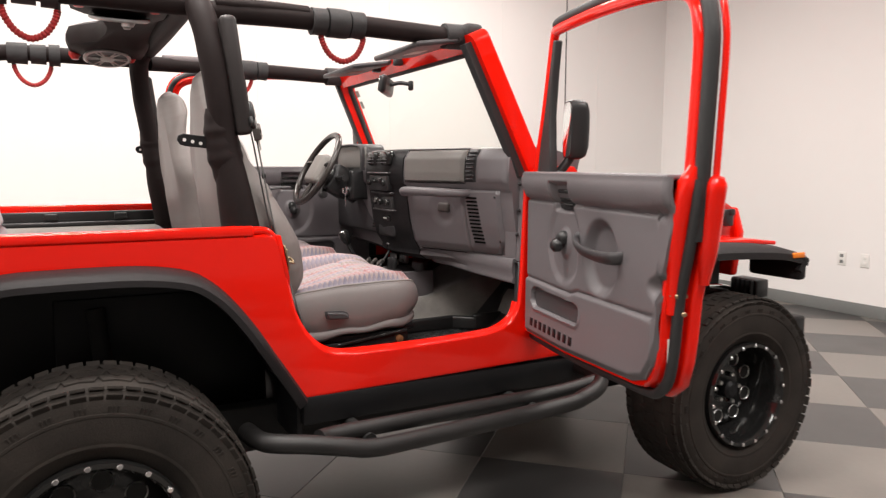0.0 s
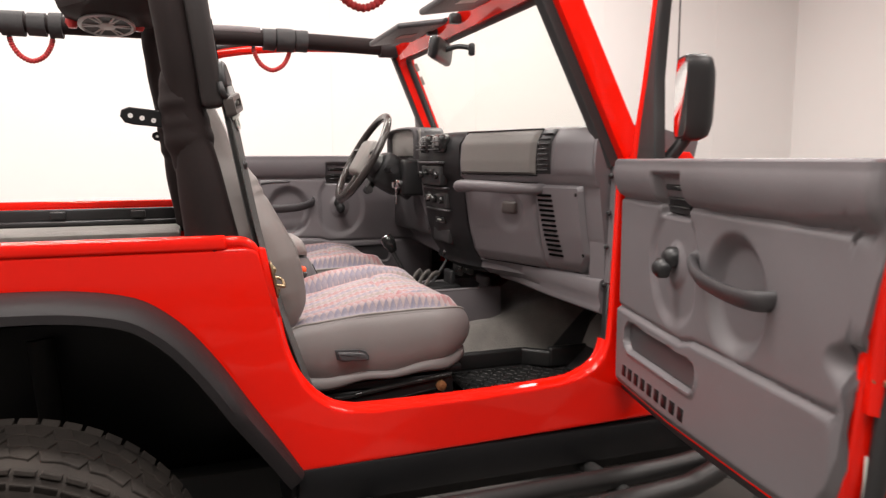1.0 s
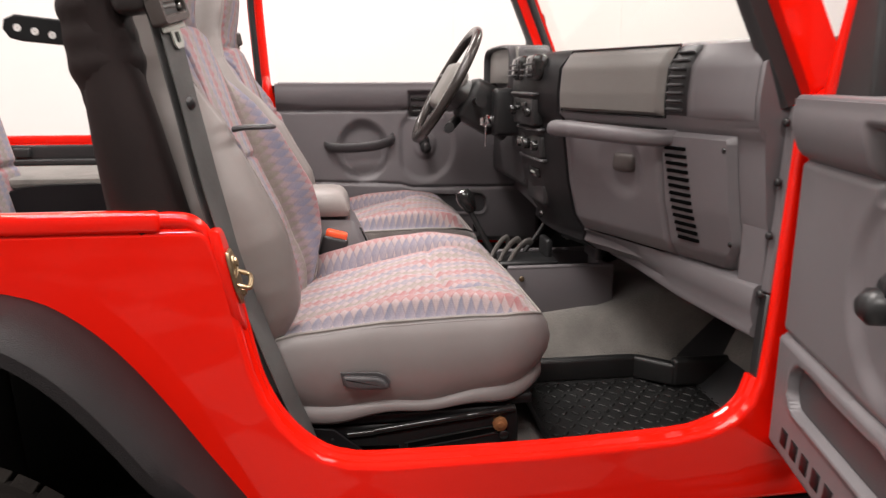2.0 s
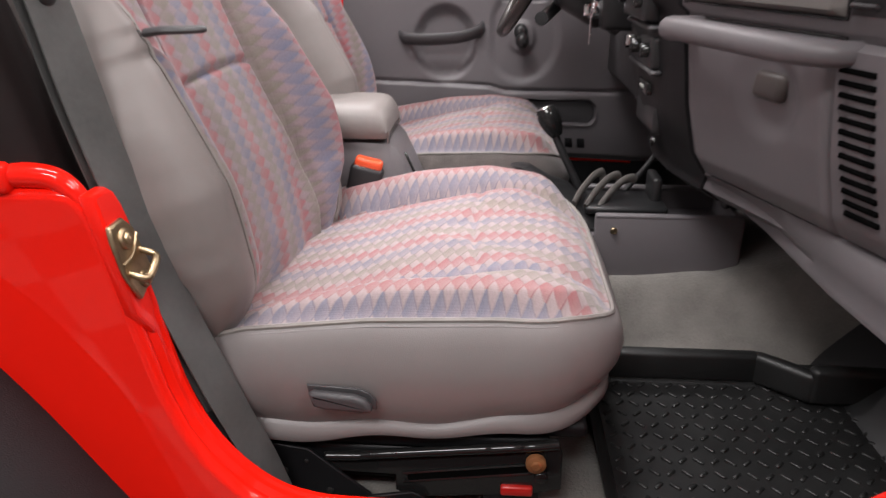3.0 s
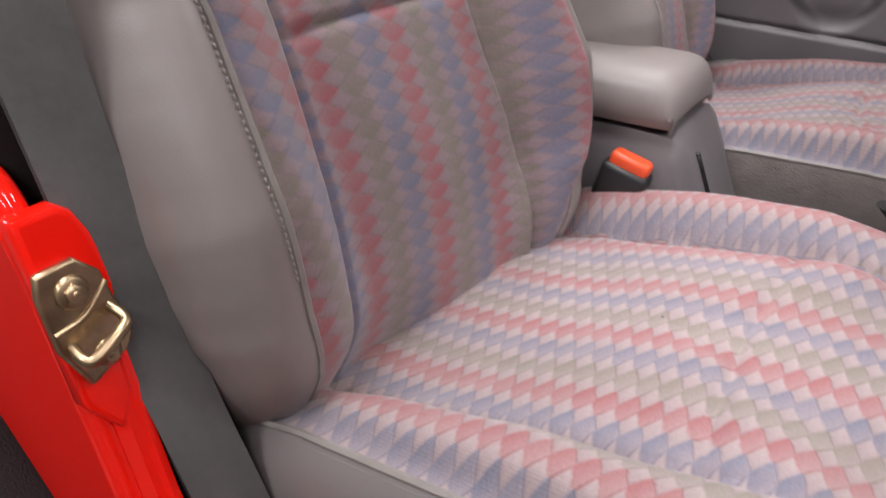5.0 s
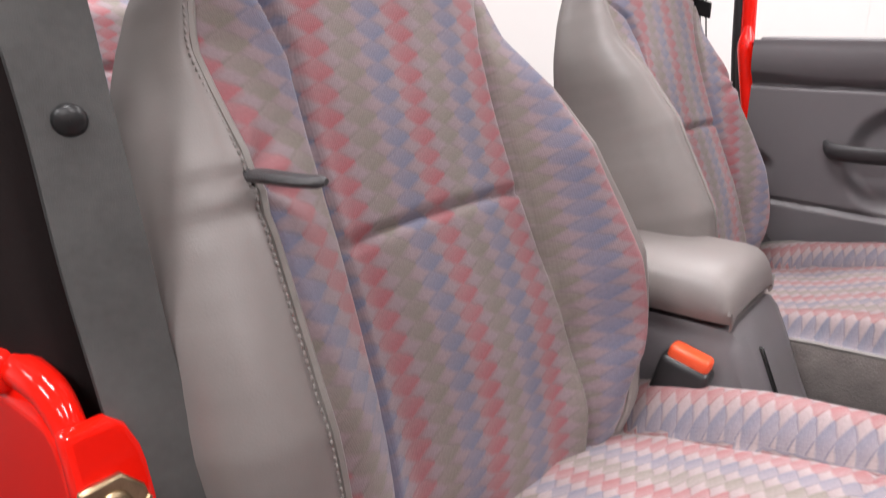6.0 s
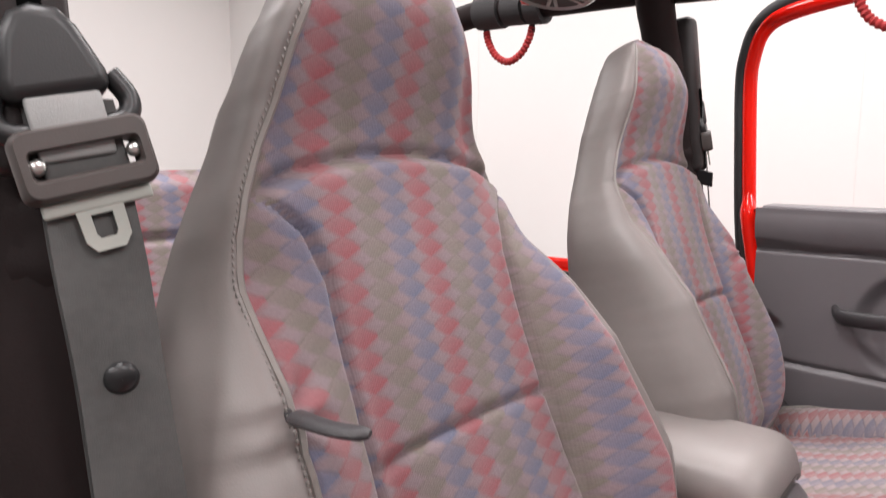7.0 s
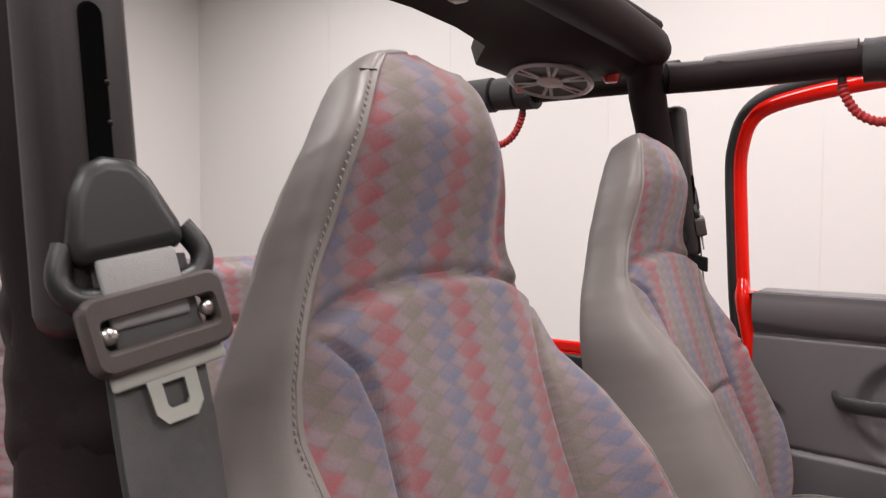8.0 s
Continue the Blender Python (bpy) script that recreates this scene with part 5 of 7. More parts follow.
def door_outline(grow):
    pts = [(-0.024 - grow, 0.712 - grow), (0.342, 0.724 - grow), (0.676, 0.751 - grow), (0.774, 0.759 - grow), (0.817 + grow * 0.5, 0.769 - grow), (0.850 + grow, 0.793 - grow * 0.5), (0.869 + grow, 0.835), (0.879 + grow, 0.897),
           (0.888 + grow, 0.98), (0.910 + grow, 1.064), (0.932 + grow, 1.147), (0.942 + grow, 1.21), (0.942 + grow, DOOR_TOP), (-0.024 - grow, DOOR_TOP)]
    return pts


def trim_depth(u, z, front=TRIM_FRONT):
    d = 0.012
    top = smooth(1.160, 1.182, z - 0.010 * smooth(0.75, 0.95, u))
    d += top * (0.022 * math.sin(min(1, max(0, (z - 1.16) / 0.08)) * math.pi * 0.62))
    d += groove(z - 1.166, 0.008, 0.0045) * (1 - smooth(0.91, 0.93, u))
    # round dish behind the pull
    r = math.hypot(u - 0.593, z - 1.035)
    d -= 0.022 * (1 - smooth(0.072, 0.108, r))
    # shallow dish round the crank
    r2 = math.hypot(u - 0.350, z - 1.050)
    d -= 0.009 * (1 - smooth(0.100, 0.128, r2)) * (1 - smooth(0.43, 0.46, u))
    d += 0.008 * (1 - smooth(0.03, 0.05, r2))
    # raised lower part, bounded by a crease
    line = table([(-0.05, 0.903), (0.10, 0.903), (0.40, 0.905), (0.45, 0.918), (0.88, 0.932), (0.95, 0.934)], u)
    fade = 1 - smooth(0.868, 0.882, u)
    d += 0.005 * (1 - smooth(line - 0.004, line + 0.006, z)) * fade + groove(z - line - 0.006, 0.006, 0.0045) * fade
    # map pocket
    px, pz = abs(u - 0.292) - 0.160, abs(z - 0.856 - 0.02 * (u - 0.292)) - 0.004 + 0.012 * (u - 0.292)
    q = math.hypot(max(px, 0), max(pz, 0)) - 0.025
    d -= 0.046 * (1 - smooth(-0.005, 0.003, q))
    d += 0.004 * math.exp(-((q - 0.006) / 0.005) ** 2) * (1 - smooth(0.85, 0.89, z))
    # release recess
    q = max(abs(u - 0.346) - 0.068, abs(z - 1.184) - 0.040)
    d -= 0.024 * (1 - smooth(-0.008, 0.006, q))
    # bite at the latch
    q = math.hypot(max(0, 0.935 - u) * 0.55, (z - 1.005) * 1.5)
    d -= 0.020 * (1 - smooth(0.030, 0.055, q))
    edge = min(u - front, LATCH - u, z - door_bottom(u))
    return d - 0.012 * (1 - smooth(0, 0.018, edge))


def window_path():
    return [(0.010, 1.245), (0.042, 1.34), (0.075, 1.43), (0.110, 1.55), (0.138, 1.65), (0.150, 1.676), (0.175, 1.686), (0.43, 1.682), (0.64, 1.670), (0.80, 1.652),
            (0.886, 1.632), (0.926, 1.602), (0.944, 1.55), (0.948, 1.50), (0.942, 1.386), (0.934, 1.261), (0.927, 1.19), (0.917, 1.12)]


def outward(path, by):
    """A line in the door's plane moved outwards, away from the glass."""
    ps = [Vector((u, z)) for u, z in path]
    out = []
    for i, p in enumerate(ps):
        d = (ps[min(i + 1, len(ps) - 1)] - ps[max(i - 1, 0)]).normalized()
        out.append((p.x - d.y * by, p.y + d.x * by))
    return out


def make_door(M, lift, shrink, lip=True):
    """A full door in its own plane: u from hinge to latch, w towards the cabin, z up."""
    def put(bm):
        return moved(bm, M @ Matrix.Diagonal((shrink, 1, 1, 1)))

    shell = slab(door_outline(0.030), -0.085, 0.030, "y", 0.010, 3)
    d = part("door", put(shell), RED, veh, lift)
    part("inner_shell", put(slab(door_outline(0.006), -0.056, 0.006, "y", 0.002, 1)), RED, d, "red inner door shell")
    loops = [[(u, w, z) for u, z in door_outline(g)] for g, w in ((0.004, -0.054), (0.006, -0.046), (0.006, -0.006), (0.002, -0.001), (-0.012, -0.001), (-0.012, -0.054))]
    part("door_end", put(loft(loops + loops[:1], True, False)), RED, d, "red painted door edge")

    first, last = (TRIM_FRONT, LATCH - 0.004) if lip else (-0.12, 0.915)

    def sheet(s, t):
        u = first + (last - first) * s
        lo = door_bottom(u)
        hi = DOOR_TOP + 0.006
        if u > 0.879 and lip:
            lo = table([(0.879, 0.872), (0.889, 0.98), (0.910, 1.055), (0.932, 1.135), (0.941, 1.18)], u)
        z = lo + (hi - lo) * t
        return (u, trim_depth(u, z, first), z)

    part("trim_panel", put(grid(190, 130, sheet, (0, -0.008, 0))), TRIM, d, "grey moulded door trim panel with a map pocket", 60)
    part("sill_cap", put(rbox((0.475 if lip else 0.465, -0.012, DOOR_TOP + 0.004), (0.90 if lip else 0.88, 0.075, 0.014), 0.006, 3)), TRIM, d)
    part("seal", put(tube([(u, -0.03, z) for u, z in door_outline(0.020)[:-1]], 0.013, 8, 3)), SEAL, d, "dark rubber door seal")
    # window frame
    wf = window_path() if lip else [(u - 0.15 * (1 - smooth(0.12, 0.5, u)) + 0.018 * smooth(0.7, 0.92, u), z) for u, z in window_path()]
    fr = part("window_frame", put(tube([(u, -0.030, z) for u, z in wf], 0.0170, 12, 4, flat=0.8, up=(0, 1, 0))), RED, d, "red upper door frame")
    part("frame_seal", put(tube([(u, -0.040, z) for u, z in outward(wf[5:], 0.026 if lip else 0.023)], 0.0165, 12, 4)), SEAL, fr, "dark rubber window frame seal")
    part("frame_lip", put(tube([(u, -0.064, z) for u, z in outward(wf[8:], 0.038)], 0.0075, 10, 4)), RED, fr, "red outer lip of the door frame")
    if lip:
        part("front_post", put(slab([(0.030, 1.248), (0.148, 1.248), (0.140, 1.34), (0.132, 1.43), (0.150, 1.56), (0.170, 1.655), (0.150, 1.660), (0.118, 1.55), (0.082, 1.43), (0.050, 1.33)], -0.048, 0.026, "y", 0.005)), SEAL, fr, "black wedge-shaped glass run")
    # handles
    shift = 0.0 if lip else 0.018
    part("pull_handle", put(tube([(u + shift, w, z) for u, w, z in ((0.458, 0.002, 1.078), (0.466, 0.022, 1.068), (0.53, 0.036, 1.053), (0.63, 0.038, 1.047), (0.698, 0.030, 1.048), (0.716, 0.002, 1.052))], 0.0095, 12, 6, flat=1.9)), TRIM_DARK, d, "dark grey door pull")
    ck = part("window_crank", put(merged(disc((0.355, 0.006, 1.066), 0.021, 0.026, (0, 1, 0), 20, 0.010), rbox((0.353, 0.024, 1.056), (0.022, 0.014, 0.040), 0.006, 3))), BLACK_TRIM, d, "black window crank")
    part("crank_knob", put(disc((0.350, 0.024, 1.045), 0.020, 0.026, (0, 1, 0), 24, 0.010)), BLACK_TRIM, ck)
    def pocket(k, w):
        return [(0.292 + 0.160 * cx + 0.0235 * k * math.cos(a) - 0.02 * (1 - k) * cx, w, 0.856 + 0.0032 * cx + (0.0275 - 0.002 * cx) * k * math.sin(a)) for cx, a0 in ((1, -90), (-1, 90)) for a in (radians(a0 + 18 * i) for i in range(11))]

    # pocket is trim-coloured; the darker lining paints in the shade of its depth
    part("map_pocket", put(loft([pocket(k, w) for k, w in ((1.0, 0.006), (0.97, 0.0), (0.90, -0.016), (0.70, -0.024), (0.30, -0.027), (0.02, -0.027))])), TRIM_DARK, d, "inside of the map pocket, its shade painted dark")
    rel = part("release_plate", put(rbox((0.346, -0.008, 1.184), (0.124, 0.006, 0.070), 0.002)), BLACK_TRIM, d, "black door release recess")
    part("release_lever", put(merged(rbox((0.350, 0.004, 1.200), (0.108, 0.014, 0.013), 0.005), rbox((0.350, 0.002, 1.178), (0.098, 0.008, 0.005), 0.002), rbox((0.350, 0.002, 1.163), (0.098, 0.008, 0.005), 0.002))), KNOB, rel)
    grille = part("door_grille", put(slab([(0.080, 0.748), (0.455, 0.760), (0.455, 0.789), (0.080, 0.777)], 0.0125, 0.004, "y", 0.001)), TRIM, d, "row of dark slots along the door's lower edge")
    for k in range(9) if lip else (1, 2):
        part("slot", put(slab([(0.090 + 0.040 * k, 0.753 + 0.0013 * k), (0.114 + 0.040 * k, 0.754 + 0.0013 * k), (0.118 + 0.040 * k, 0.780 + 0.0013 * k), (0.094 + 0.040 * k, 0.779 + 0.0013 * k)], 0.016, 0.0022, "y", 0.0005, 1)), BLACK_PAINT, grille)
    part("latch_flange", put(tube([(0.952, -0.026, 1.270), (0.948, -0.016, 1.240), (0.938, -0.012, 1.195), (0.922, -0.012, 1.125), (0.905, -0.016, 1.03), (0.895, -0.020, 0.95)], lambda f: 0.012 + 0.008 * smooth(0.0, 0.25, f) - 0.008 * smooth(0.6, 1.0, f), 16, 5)), RED, d, "rounded red flange at the door's latch end")
    part("latch_flange", put(tube([(0.980, -0.066, 1.250), (0.974, -0.064, 1.230), (0.962, -0.066, 1.175), (0.942, -0.070, 1.09), (0.928, -0.074, 1.02)], lambda f: 0.012 + 0.010 * smooth(0.0, 0.25, f) - 0.010 * smooth(0.7, 1.0, f), 16, 5)), RED, d, "rounded red flange at the door's latch end")
    # latch end
    part("latch", put(merged(rbox((0.903, -0.030, 0.992), (0.032, 0.030, 0.010), 0.003), rbox((0.899, -0.012, 0.994), (0.022, 0.012, 0.009), 0.003))), GOLD, d, "dull zinc-plated door latch")
    for z in (1.045, 0.955):
        part("latch_bolt", put(disc((0.927, -0.03, z), 0.0055, 0.005, (1, 0, 0), 10)), GOLD, d)
    part("label", put(rbox((0.889, -0.03, 0.865), (0.004, 0.026, 0.055), 0.0015, 1, pose(0, 0, 0, 0, 0, 0))), STICKER, d, "white paper label on the door's end")
    for z in (1.13, 0.80):
        part("hinge", put(merged(rbox((-0.055, -0.07, z), (0.09, 0.03, 0.05), 0.006), disc((-0.065, -0.085, z - 0.035), 0.012, 0.07, (0, 0, 1), 12))), RED, d)
    return d


OPEN = 75
RIGHT_DOOR = pose(0.815, -0.745, 0, 0, 0, 180 + OPEN) @ Matrix.Diagonal((1, -1, 1, 1))
door_r = make_door(RIGHT_DOOR, "red door with grey trim and window frame, standing wide open", 1.0)
LEFT_DOOR = Matrix.Translation((0.705, 0.668, 0.016)) @ Matrix.Diagonal((-1, -1, 1, 1))
door_l = make_door(LEFT_DOOR, "red closed driver's door with grey trim panel", 0.845, False)


def side_mirror(M):
    head = loft([[(0.135 + 0.036 * k * cx + 0.004 * cz * k, -0.112 + w, 1.387 + 0.093 * k * cz) for cx, cz in RING] for w, k in ((-0.034, 0.72), (-0.026, 0.92), (-0.010, 1.0), (0.022, 1.0), (0.030, 0.96))])
    out = [part("mirror_housing", moved(head, M), BLACK_TRIM, None, "black plastic side mirror")]
    out.append(part("mirror_glass", moved(loft([[(0.135 + 0.031 * cx, -0.112 + w, 1.387 + 0.085 * cz) for cx, cz in RING] for w in (0.0295, 0.0315)]), M), MIRROR, None))
    out.append(part("mirror_arm", moved(merged(tube([(0.115, -0.06, 1.248), (0.120, -0.075, 1.266), (0.130, -0.105, 1.31)], lambda f: 0.017 - 0.003 * f, 10, 4), rbox((0.095, -0.055, 1.252), (0.09, 0.03, 0.012), 0.004)), M), BLACK_TRIM, None))
    return out


RING = [(math.copysign(abs(math.cos(a)) ** 0.45, math.cos(a)), math.copysign(abs(math.sin(a)) ** 0.45, math.sin(a))) for a in (2 * math.pi * i / 28 for i in range(28))]
for M, d in ((RIGHT_DOOR, door_r), (Matrix.Translation((0.93, 0.668, 0.022)) @ Matrix.Diagonal((-0.9, -1, 1, 1)), door_l)):
    pieces = side_mirror(M)
    pieces[0].parent = d
    for p in pieces[1:]:
        p.parent = d


# ---- front seats ----
# seat space: x forward, y to the seat's left, z up; origin below the hip line
CW = 0.262


def cushion_loop(n=150):
    """Plan outline of the cushion, counter-clockwise from the rear right corner."""
    x0, x1 = -0.005, 0.492
    pts = []
    corners = [(x0, -CW, 0.035), (x1, -CW + 0.012, 0.120), (x1, CW - 0.012, 0.120), (x0, CW, 0.035)]
    angles = [(180, 270), (270, 360), (0, 90), (90, 180)]
    for (x, y, r), (a0, a1) in zip(corners, angles):
        cx = x + r if x == x0 else x - r
        cy = y + r if y < 0 else y - r
        for k in range(11):
            a = radians(a0 + (a1 - a0) * k / 10)
            pts.append(Vector((cx + r * math.cos(a), cy + r * math.sin(a), 0)))
    line = pts + [pts[0]]
    total = sum((b - a).length for a, b in zip(line, line[1:]))
    out, i, run = [], 0, 0.0
    for k in range(n):
        want = total * k / n
        while run + (line[i + 1] - line[i]).length < want:
            run += (line[i + 1] - line[i]).length
            i += 1
        seg = (line[i + 1] - line[i])
        out.append(line[i] + seg * ((want - run) / seg.length if seg.length else 0))
    return out


def edge_z(x):
    return table([(0.0, 0.868), (0.06, 0.884), (0.20, 0.897), (0.35, 0.900), (0.43, 0.896), (0.46, 0.888), (0.48, 0.876), (0.492, 0.864)], x)


def seam_at(x):
    """Distance of the bolster seams from the cushion's middle line."""
    return table([(0.0, 0.183), (0.10, 0.178), (0.20, 0.168), (0.30, 0.168), (0.35, 0.164), (0.40, 0.155), (0.44, 0.139), (0.465, 0.123), (0.492, 0.108)], x)


def cushion_top(x, y, out):
    """Height of the cloth above the piping line: a dished middle between two bolsters."""
    a = abs(y)
    seam = seam_at(x)
    middle = table([(0.0, -0.020), (0.05, -0.024), (0.17, -0.014), (0.25, 0.0), (0.31, 0.012), (0.38, 0.028), (0.43, 0.030), (0.47, 0.016), (0.492, 0.0)], x)
    crest = table([(0.0, 0.0), (0.05, 0.008), (0.14, 0.022), (0.25, 0.036), (0.33, 0.041), (0.43, 0.035), (0.47, 0.016), (0.492, 0.0)], x) * (0.72 if y * out > 0 else 1.0)
    if a < seam:
        z = middle + 0.008 * (1 - (a / seam) ** 2)
    else:
        t = (a - seam) / (CW - seam)
        k = smooth(-0.12, 0.42, t)
        z = (middle * (1 - k) + crest * k) * (1 - smooth(0.50, 1.0, t) ** 1.4)
    g = groove(a - seam, 0.009, 0.0055) * smooth(0.0, 0.05, x) * (1 - smooth(0.44, 0.49, x))
    cross = groove(x - 0.312 - 0.05 * a, 0.007, 0.005) * (1 - smooth(seam - 0.015, seam + 0.005, a))
    return z + g + cross + 0.0015 * noise.noise((x * 16, y * 16, 7.0))


def wing_seam(v):
    """Distance of the backrest's wing seams from its middle line."""
    return table([(0.0, 0.150), (0.10, 0.145), (0.20, 0.136), (0.31, 0.127), (0.45, 0.122), (0.49, 0.134), (0.51, 0.154), (0.53, 0.190)], v)


def make_seat(name, yc, out, label):
    """out: +1 or -1, the side (in y) on which the door is."""
    s = thing(name, (0.2, yc, 0.62), label, "car seat", "front seats")
    T = Matrix.Translation((0, yc, 0))
    loop = cushion_loop()
    # cloth top: rings from the piping to the middle
    rings = []
    mid = Vector((0.245, 0, 0))
    N = 64
    for k in range(N + 1):
        f = 1 - k / N
        ring = []
        for p in loop:
            q = mid + (p - mid) * max(f, 0.004)
            e = edge_z(p.x)
            z = e + (cushion_top(q.x, q.y, out) + 0.003) * smooth(0, 0.10, 1 - f) + (edge_z(q.x) - e) * (1 - f)
            ring.append((q.x, q.y, z))
        rings.append(ring)
    # cushion takes the lit copy of the cloth, light put into its colour
    cu = part("seat_cushion", moved(loft(rings, True, False), T), LIT_CUSHION_CLOTH, s, "zigzag-patterned cloth seat cushion", 80, lambda c: (c.y - yc + 0.0793 - (0.001 if c.y < yc else 0.063) * (abs(c.y - yc) > seam_at(c.x)), c.x))
    # vinyl sides with a tucked lower edge
    rings = []
    for f, o in ((0, 0.0), (0.05, 0.006), (0.2, 0.014), (0.45, 0.018), (0.7, 0.014), (0.9, 0.004), (1.0, -0.006)):
        ring = []
        for i, p in enumerate(loop):
            d = (loop[(i + 1) % len(loop)] - loop[i - 1]).normalized()
            n = Vector((d.y, -d.x, 0))
            top = edge_z(p.x)
            low = 0.757 + 0.022 * smooth(0.25, 0.5, p.x) + 0.003 * math.sin(p.x * 40 + p.y * 25)
            q = p + n * (o + 0.002 * noise.noise((p.x * 11, p.y * 11, f * 3)))
            ring.append((q.x, q.y, top + (low - top) * f))
        rings.append(ring)
    part("cushion_side", moved(loft(rings, True, False), T), VINYL_SIDE if out < 0 else FELT, cu, "plain grey vinyl cushion side" if out < 0 else "fuzzy grey felt cushion side", 70)
    rings = []
    for f, o in ((0, -0.007), (0.25, 0.003), (0.7, 0.004), (1.0, -0.008), (1.02, -0.05)):
        ring = []
        for i, p in enumerate(loop):
            d = (loop[(i + 1) % len(loop)] - loop[i - 1]).normalized()
            n = Vector((d.y, -d.x, 0))
            top = 0.759 + 0.022 * smooth(0.25, 0.5, p.x) + 0.003 * math.sin(p.x * 40 + p.y * 25)
            ring.append((*(p + n * o).xy, top - (0.028 + 0.006 * math.sin(p.x * 18)) * f))
        rings.append(ring)
    part("cushion_hem", moved(loft(rings, True, False), T), VINYL_SIDE, cu, "grey tucked hem", 70)
    part("piping", moved(tube([(p.x, p.y, edge_z(p.x) + 0.0005) for p in loop], 0.0032, 6, 1, True), T), PIPING, cu, "pale stitched piping")
    part("seam_stitching", moved(tube([(p.x * 1.0, p.y + math.copysign(0.0045, p.y), edge_z(p.x) - 0.0052) for p in loop if abs(p.y) > CW - 0.02 and 0.02 < p.x < 0.42 and p.y * out > 0], 0.0011, 5, 1), T), VINYL_SIDE, cu)

    # backrest: v up the back, u across, w forward
    if out < 0:
        BACK = pose(0.054, yc - 0.026, 0.845, 0, -16.4, 0) @ Matrix(((1, 0, 0, 0), (0, 1, 0.012, -0.004), (0, 0, 0.992, 0), (0, 0, 0, 1)))
    else:
        BACK = pose(0.031, yc - 0.062, 0.842, 0, -16.8, 0) @ Matrix.Diagonal((1, 0.97, 0.99, 1))

    def half(v, s=1):
        """Half width of the cloth face, on either side."""
        slim = (1 - 0.070 * smooth(0.40, 0.62, v)) * (1 + 0.095 * (s > 0) * smooth(0.04, 0.14, v) * (1 - smooth(0.36, 0.50, v)))
        if s * out > 0 and v > 0.36:
            return slim * table([(0.36, 0.202), (0.414, 0.203), (0.453, 0.206), (0.489, 0.202), (0.518, 0.192), (0.548, 0.176), (0.589, 0.154), (0.638, 0.138), (0.671, 0.123), (0.694, 0.108), (0.716, 0.090), (0.730, 0.073), (0.741, 0.057), (0.748, 0.044), (0.754, 0.031), (0.758, 0.019), (0.7605, 0.006)], v)
        return slim * table([(0.0, 0.185), (0.05, 0.200), (0.12, 0.210), (0.22, 0.211), (0.32, 0.203), (0.42, 0.196), (0.50, 0.190), (0.54, 0.178), (0.58, 0.153), (0.64, 0.126), (0.671, 0.112), (0.694, 0.102), (0.716, 0.088), (0.730, 0.075), (0.741, 0.062), (0.748, 0.051), (0.754, 0.039), (0.758, 0.026), (0.7605, 0.008)], v)

    def outer(v):
        """Half width over the vinyl sides."""
        return (1 - 0.075 * smooth(0.40, 0.62, v)) * table([(0.0, 0.225), (0.05, 0.248), (0.12, 0.268), (0.20, 0.274), (0.28, 0.268), (0.36, 0.252), (0.44, 0.233), (0.50, 0.212), (0.575, 0.178), (0.633, 0.157), (0.655, 0.147), (0.677, 0.132), (0.703, 0.113), (0.716, 0.101), (0.730, 0.083), (0.741, 0.065), (0.748, 0.051), (0.754, 0.037), (0.758, 0.024), (0.7605, 0.010)], v)

    TOP = 0.7605

    def thick(v):
        return table([(0.0, 0.085), (0.10, 0.115), (0.22, 0.125), (0.36, 0.105), (0.50, 0.078), (0.60, 0.058), (0.68, 0.042), (0.712, 0.032), (0.742, 0.018), (0.754, 0.006), (TOP, -0.006)], v)

    def front(u, v):
        """Forward bulge of the cloth face."""
        h = half(v, 1 if u > 0 else -1)
        a = abs(u) / max(h, 0.02)
        lift = table([(0.0, 0.018), (0.10, 0.058), (0.20, 0.068), (0.33, 0.054), (0.40, 0.028), (0.46, -0.006), (0.52, -0.020), (0.58, -0.014), (0.68, -0.012), (0.70, -0.010), (0.74, 0.0), (0.78, 0.0)], v)
        if u * out > 0:
            lift = max(lift * 0.60, -0.004 - 0.006 * smooth(0.50, 0.56, v) * (1 - smooth(0.60, 0.67, v)))
        else:
            lift *= 1.12 if lift > 0 else 1
        wing = smooth(0.50, 0.95, a) * lift
        if u > 0:
            wing -= 0.026 * smooth(0.84, 1.0, a) ** 1.6 * smooth(0.02, 0.10, v) * (1 - smooth(0.70, 0.745, v))
        lumbar = 0.016 * math.exp(-((v - 0.17) / 0.12) ** 2)
        crown = smooth(0.722, TOP, v)
        head = 0.014 * smooth(0.56, 0.63, v) * (math.sqrt(max(0, 1 - a * a * 0.9)) * (1 - crown) + 0.32 * crown) + 0.030 * smooth(0.56, 0.68, v) - 0.026 * smooth(0.68, 0.765, v) ** 2
        arc = 0.524 + 0.030 * (1 - min(1, (u / 0.18) ** 2))
        g = groove(v - arc, 0.016, 0.007) * (1 - smooth(0.85, 1.0, a))
        step = -0.010 * smooth(arc - 0.004, arc + 0.006, v) * (1 - smooth(0.60, 0.68, v))
        su = wing_seam(v)
        g += groove(abs(u) - su, 0.010, 0.0048) * (1 - smooth(0.50, 0.53, v))
        g += groove(v - 0.306 + 0.006 * (u / 0.13) ** 2, 0.0065, 0.0042) * (1 - smooth(su - 0.01, su + 0.004, abs(u)))
        wrinkle = 0.0022 * noise.noise((u * 22, v * 9, 4.0))
        ru, rv = u - out * 0.206, v - 0.362
        reach = math.hypot(ru, rv)
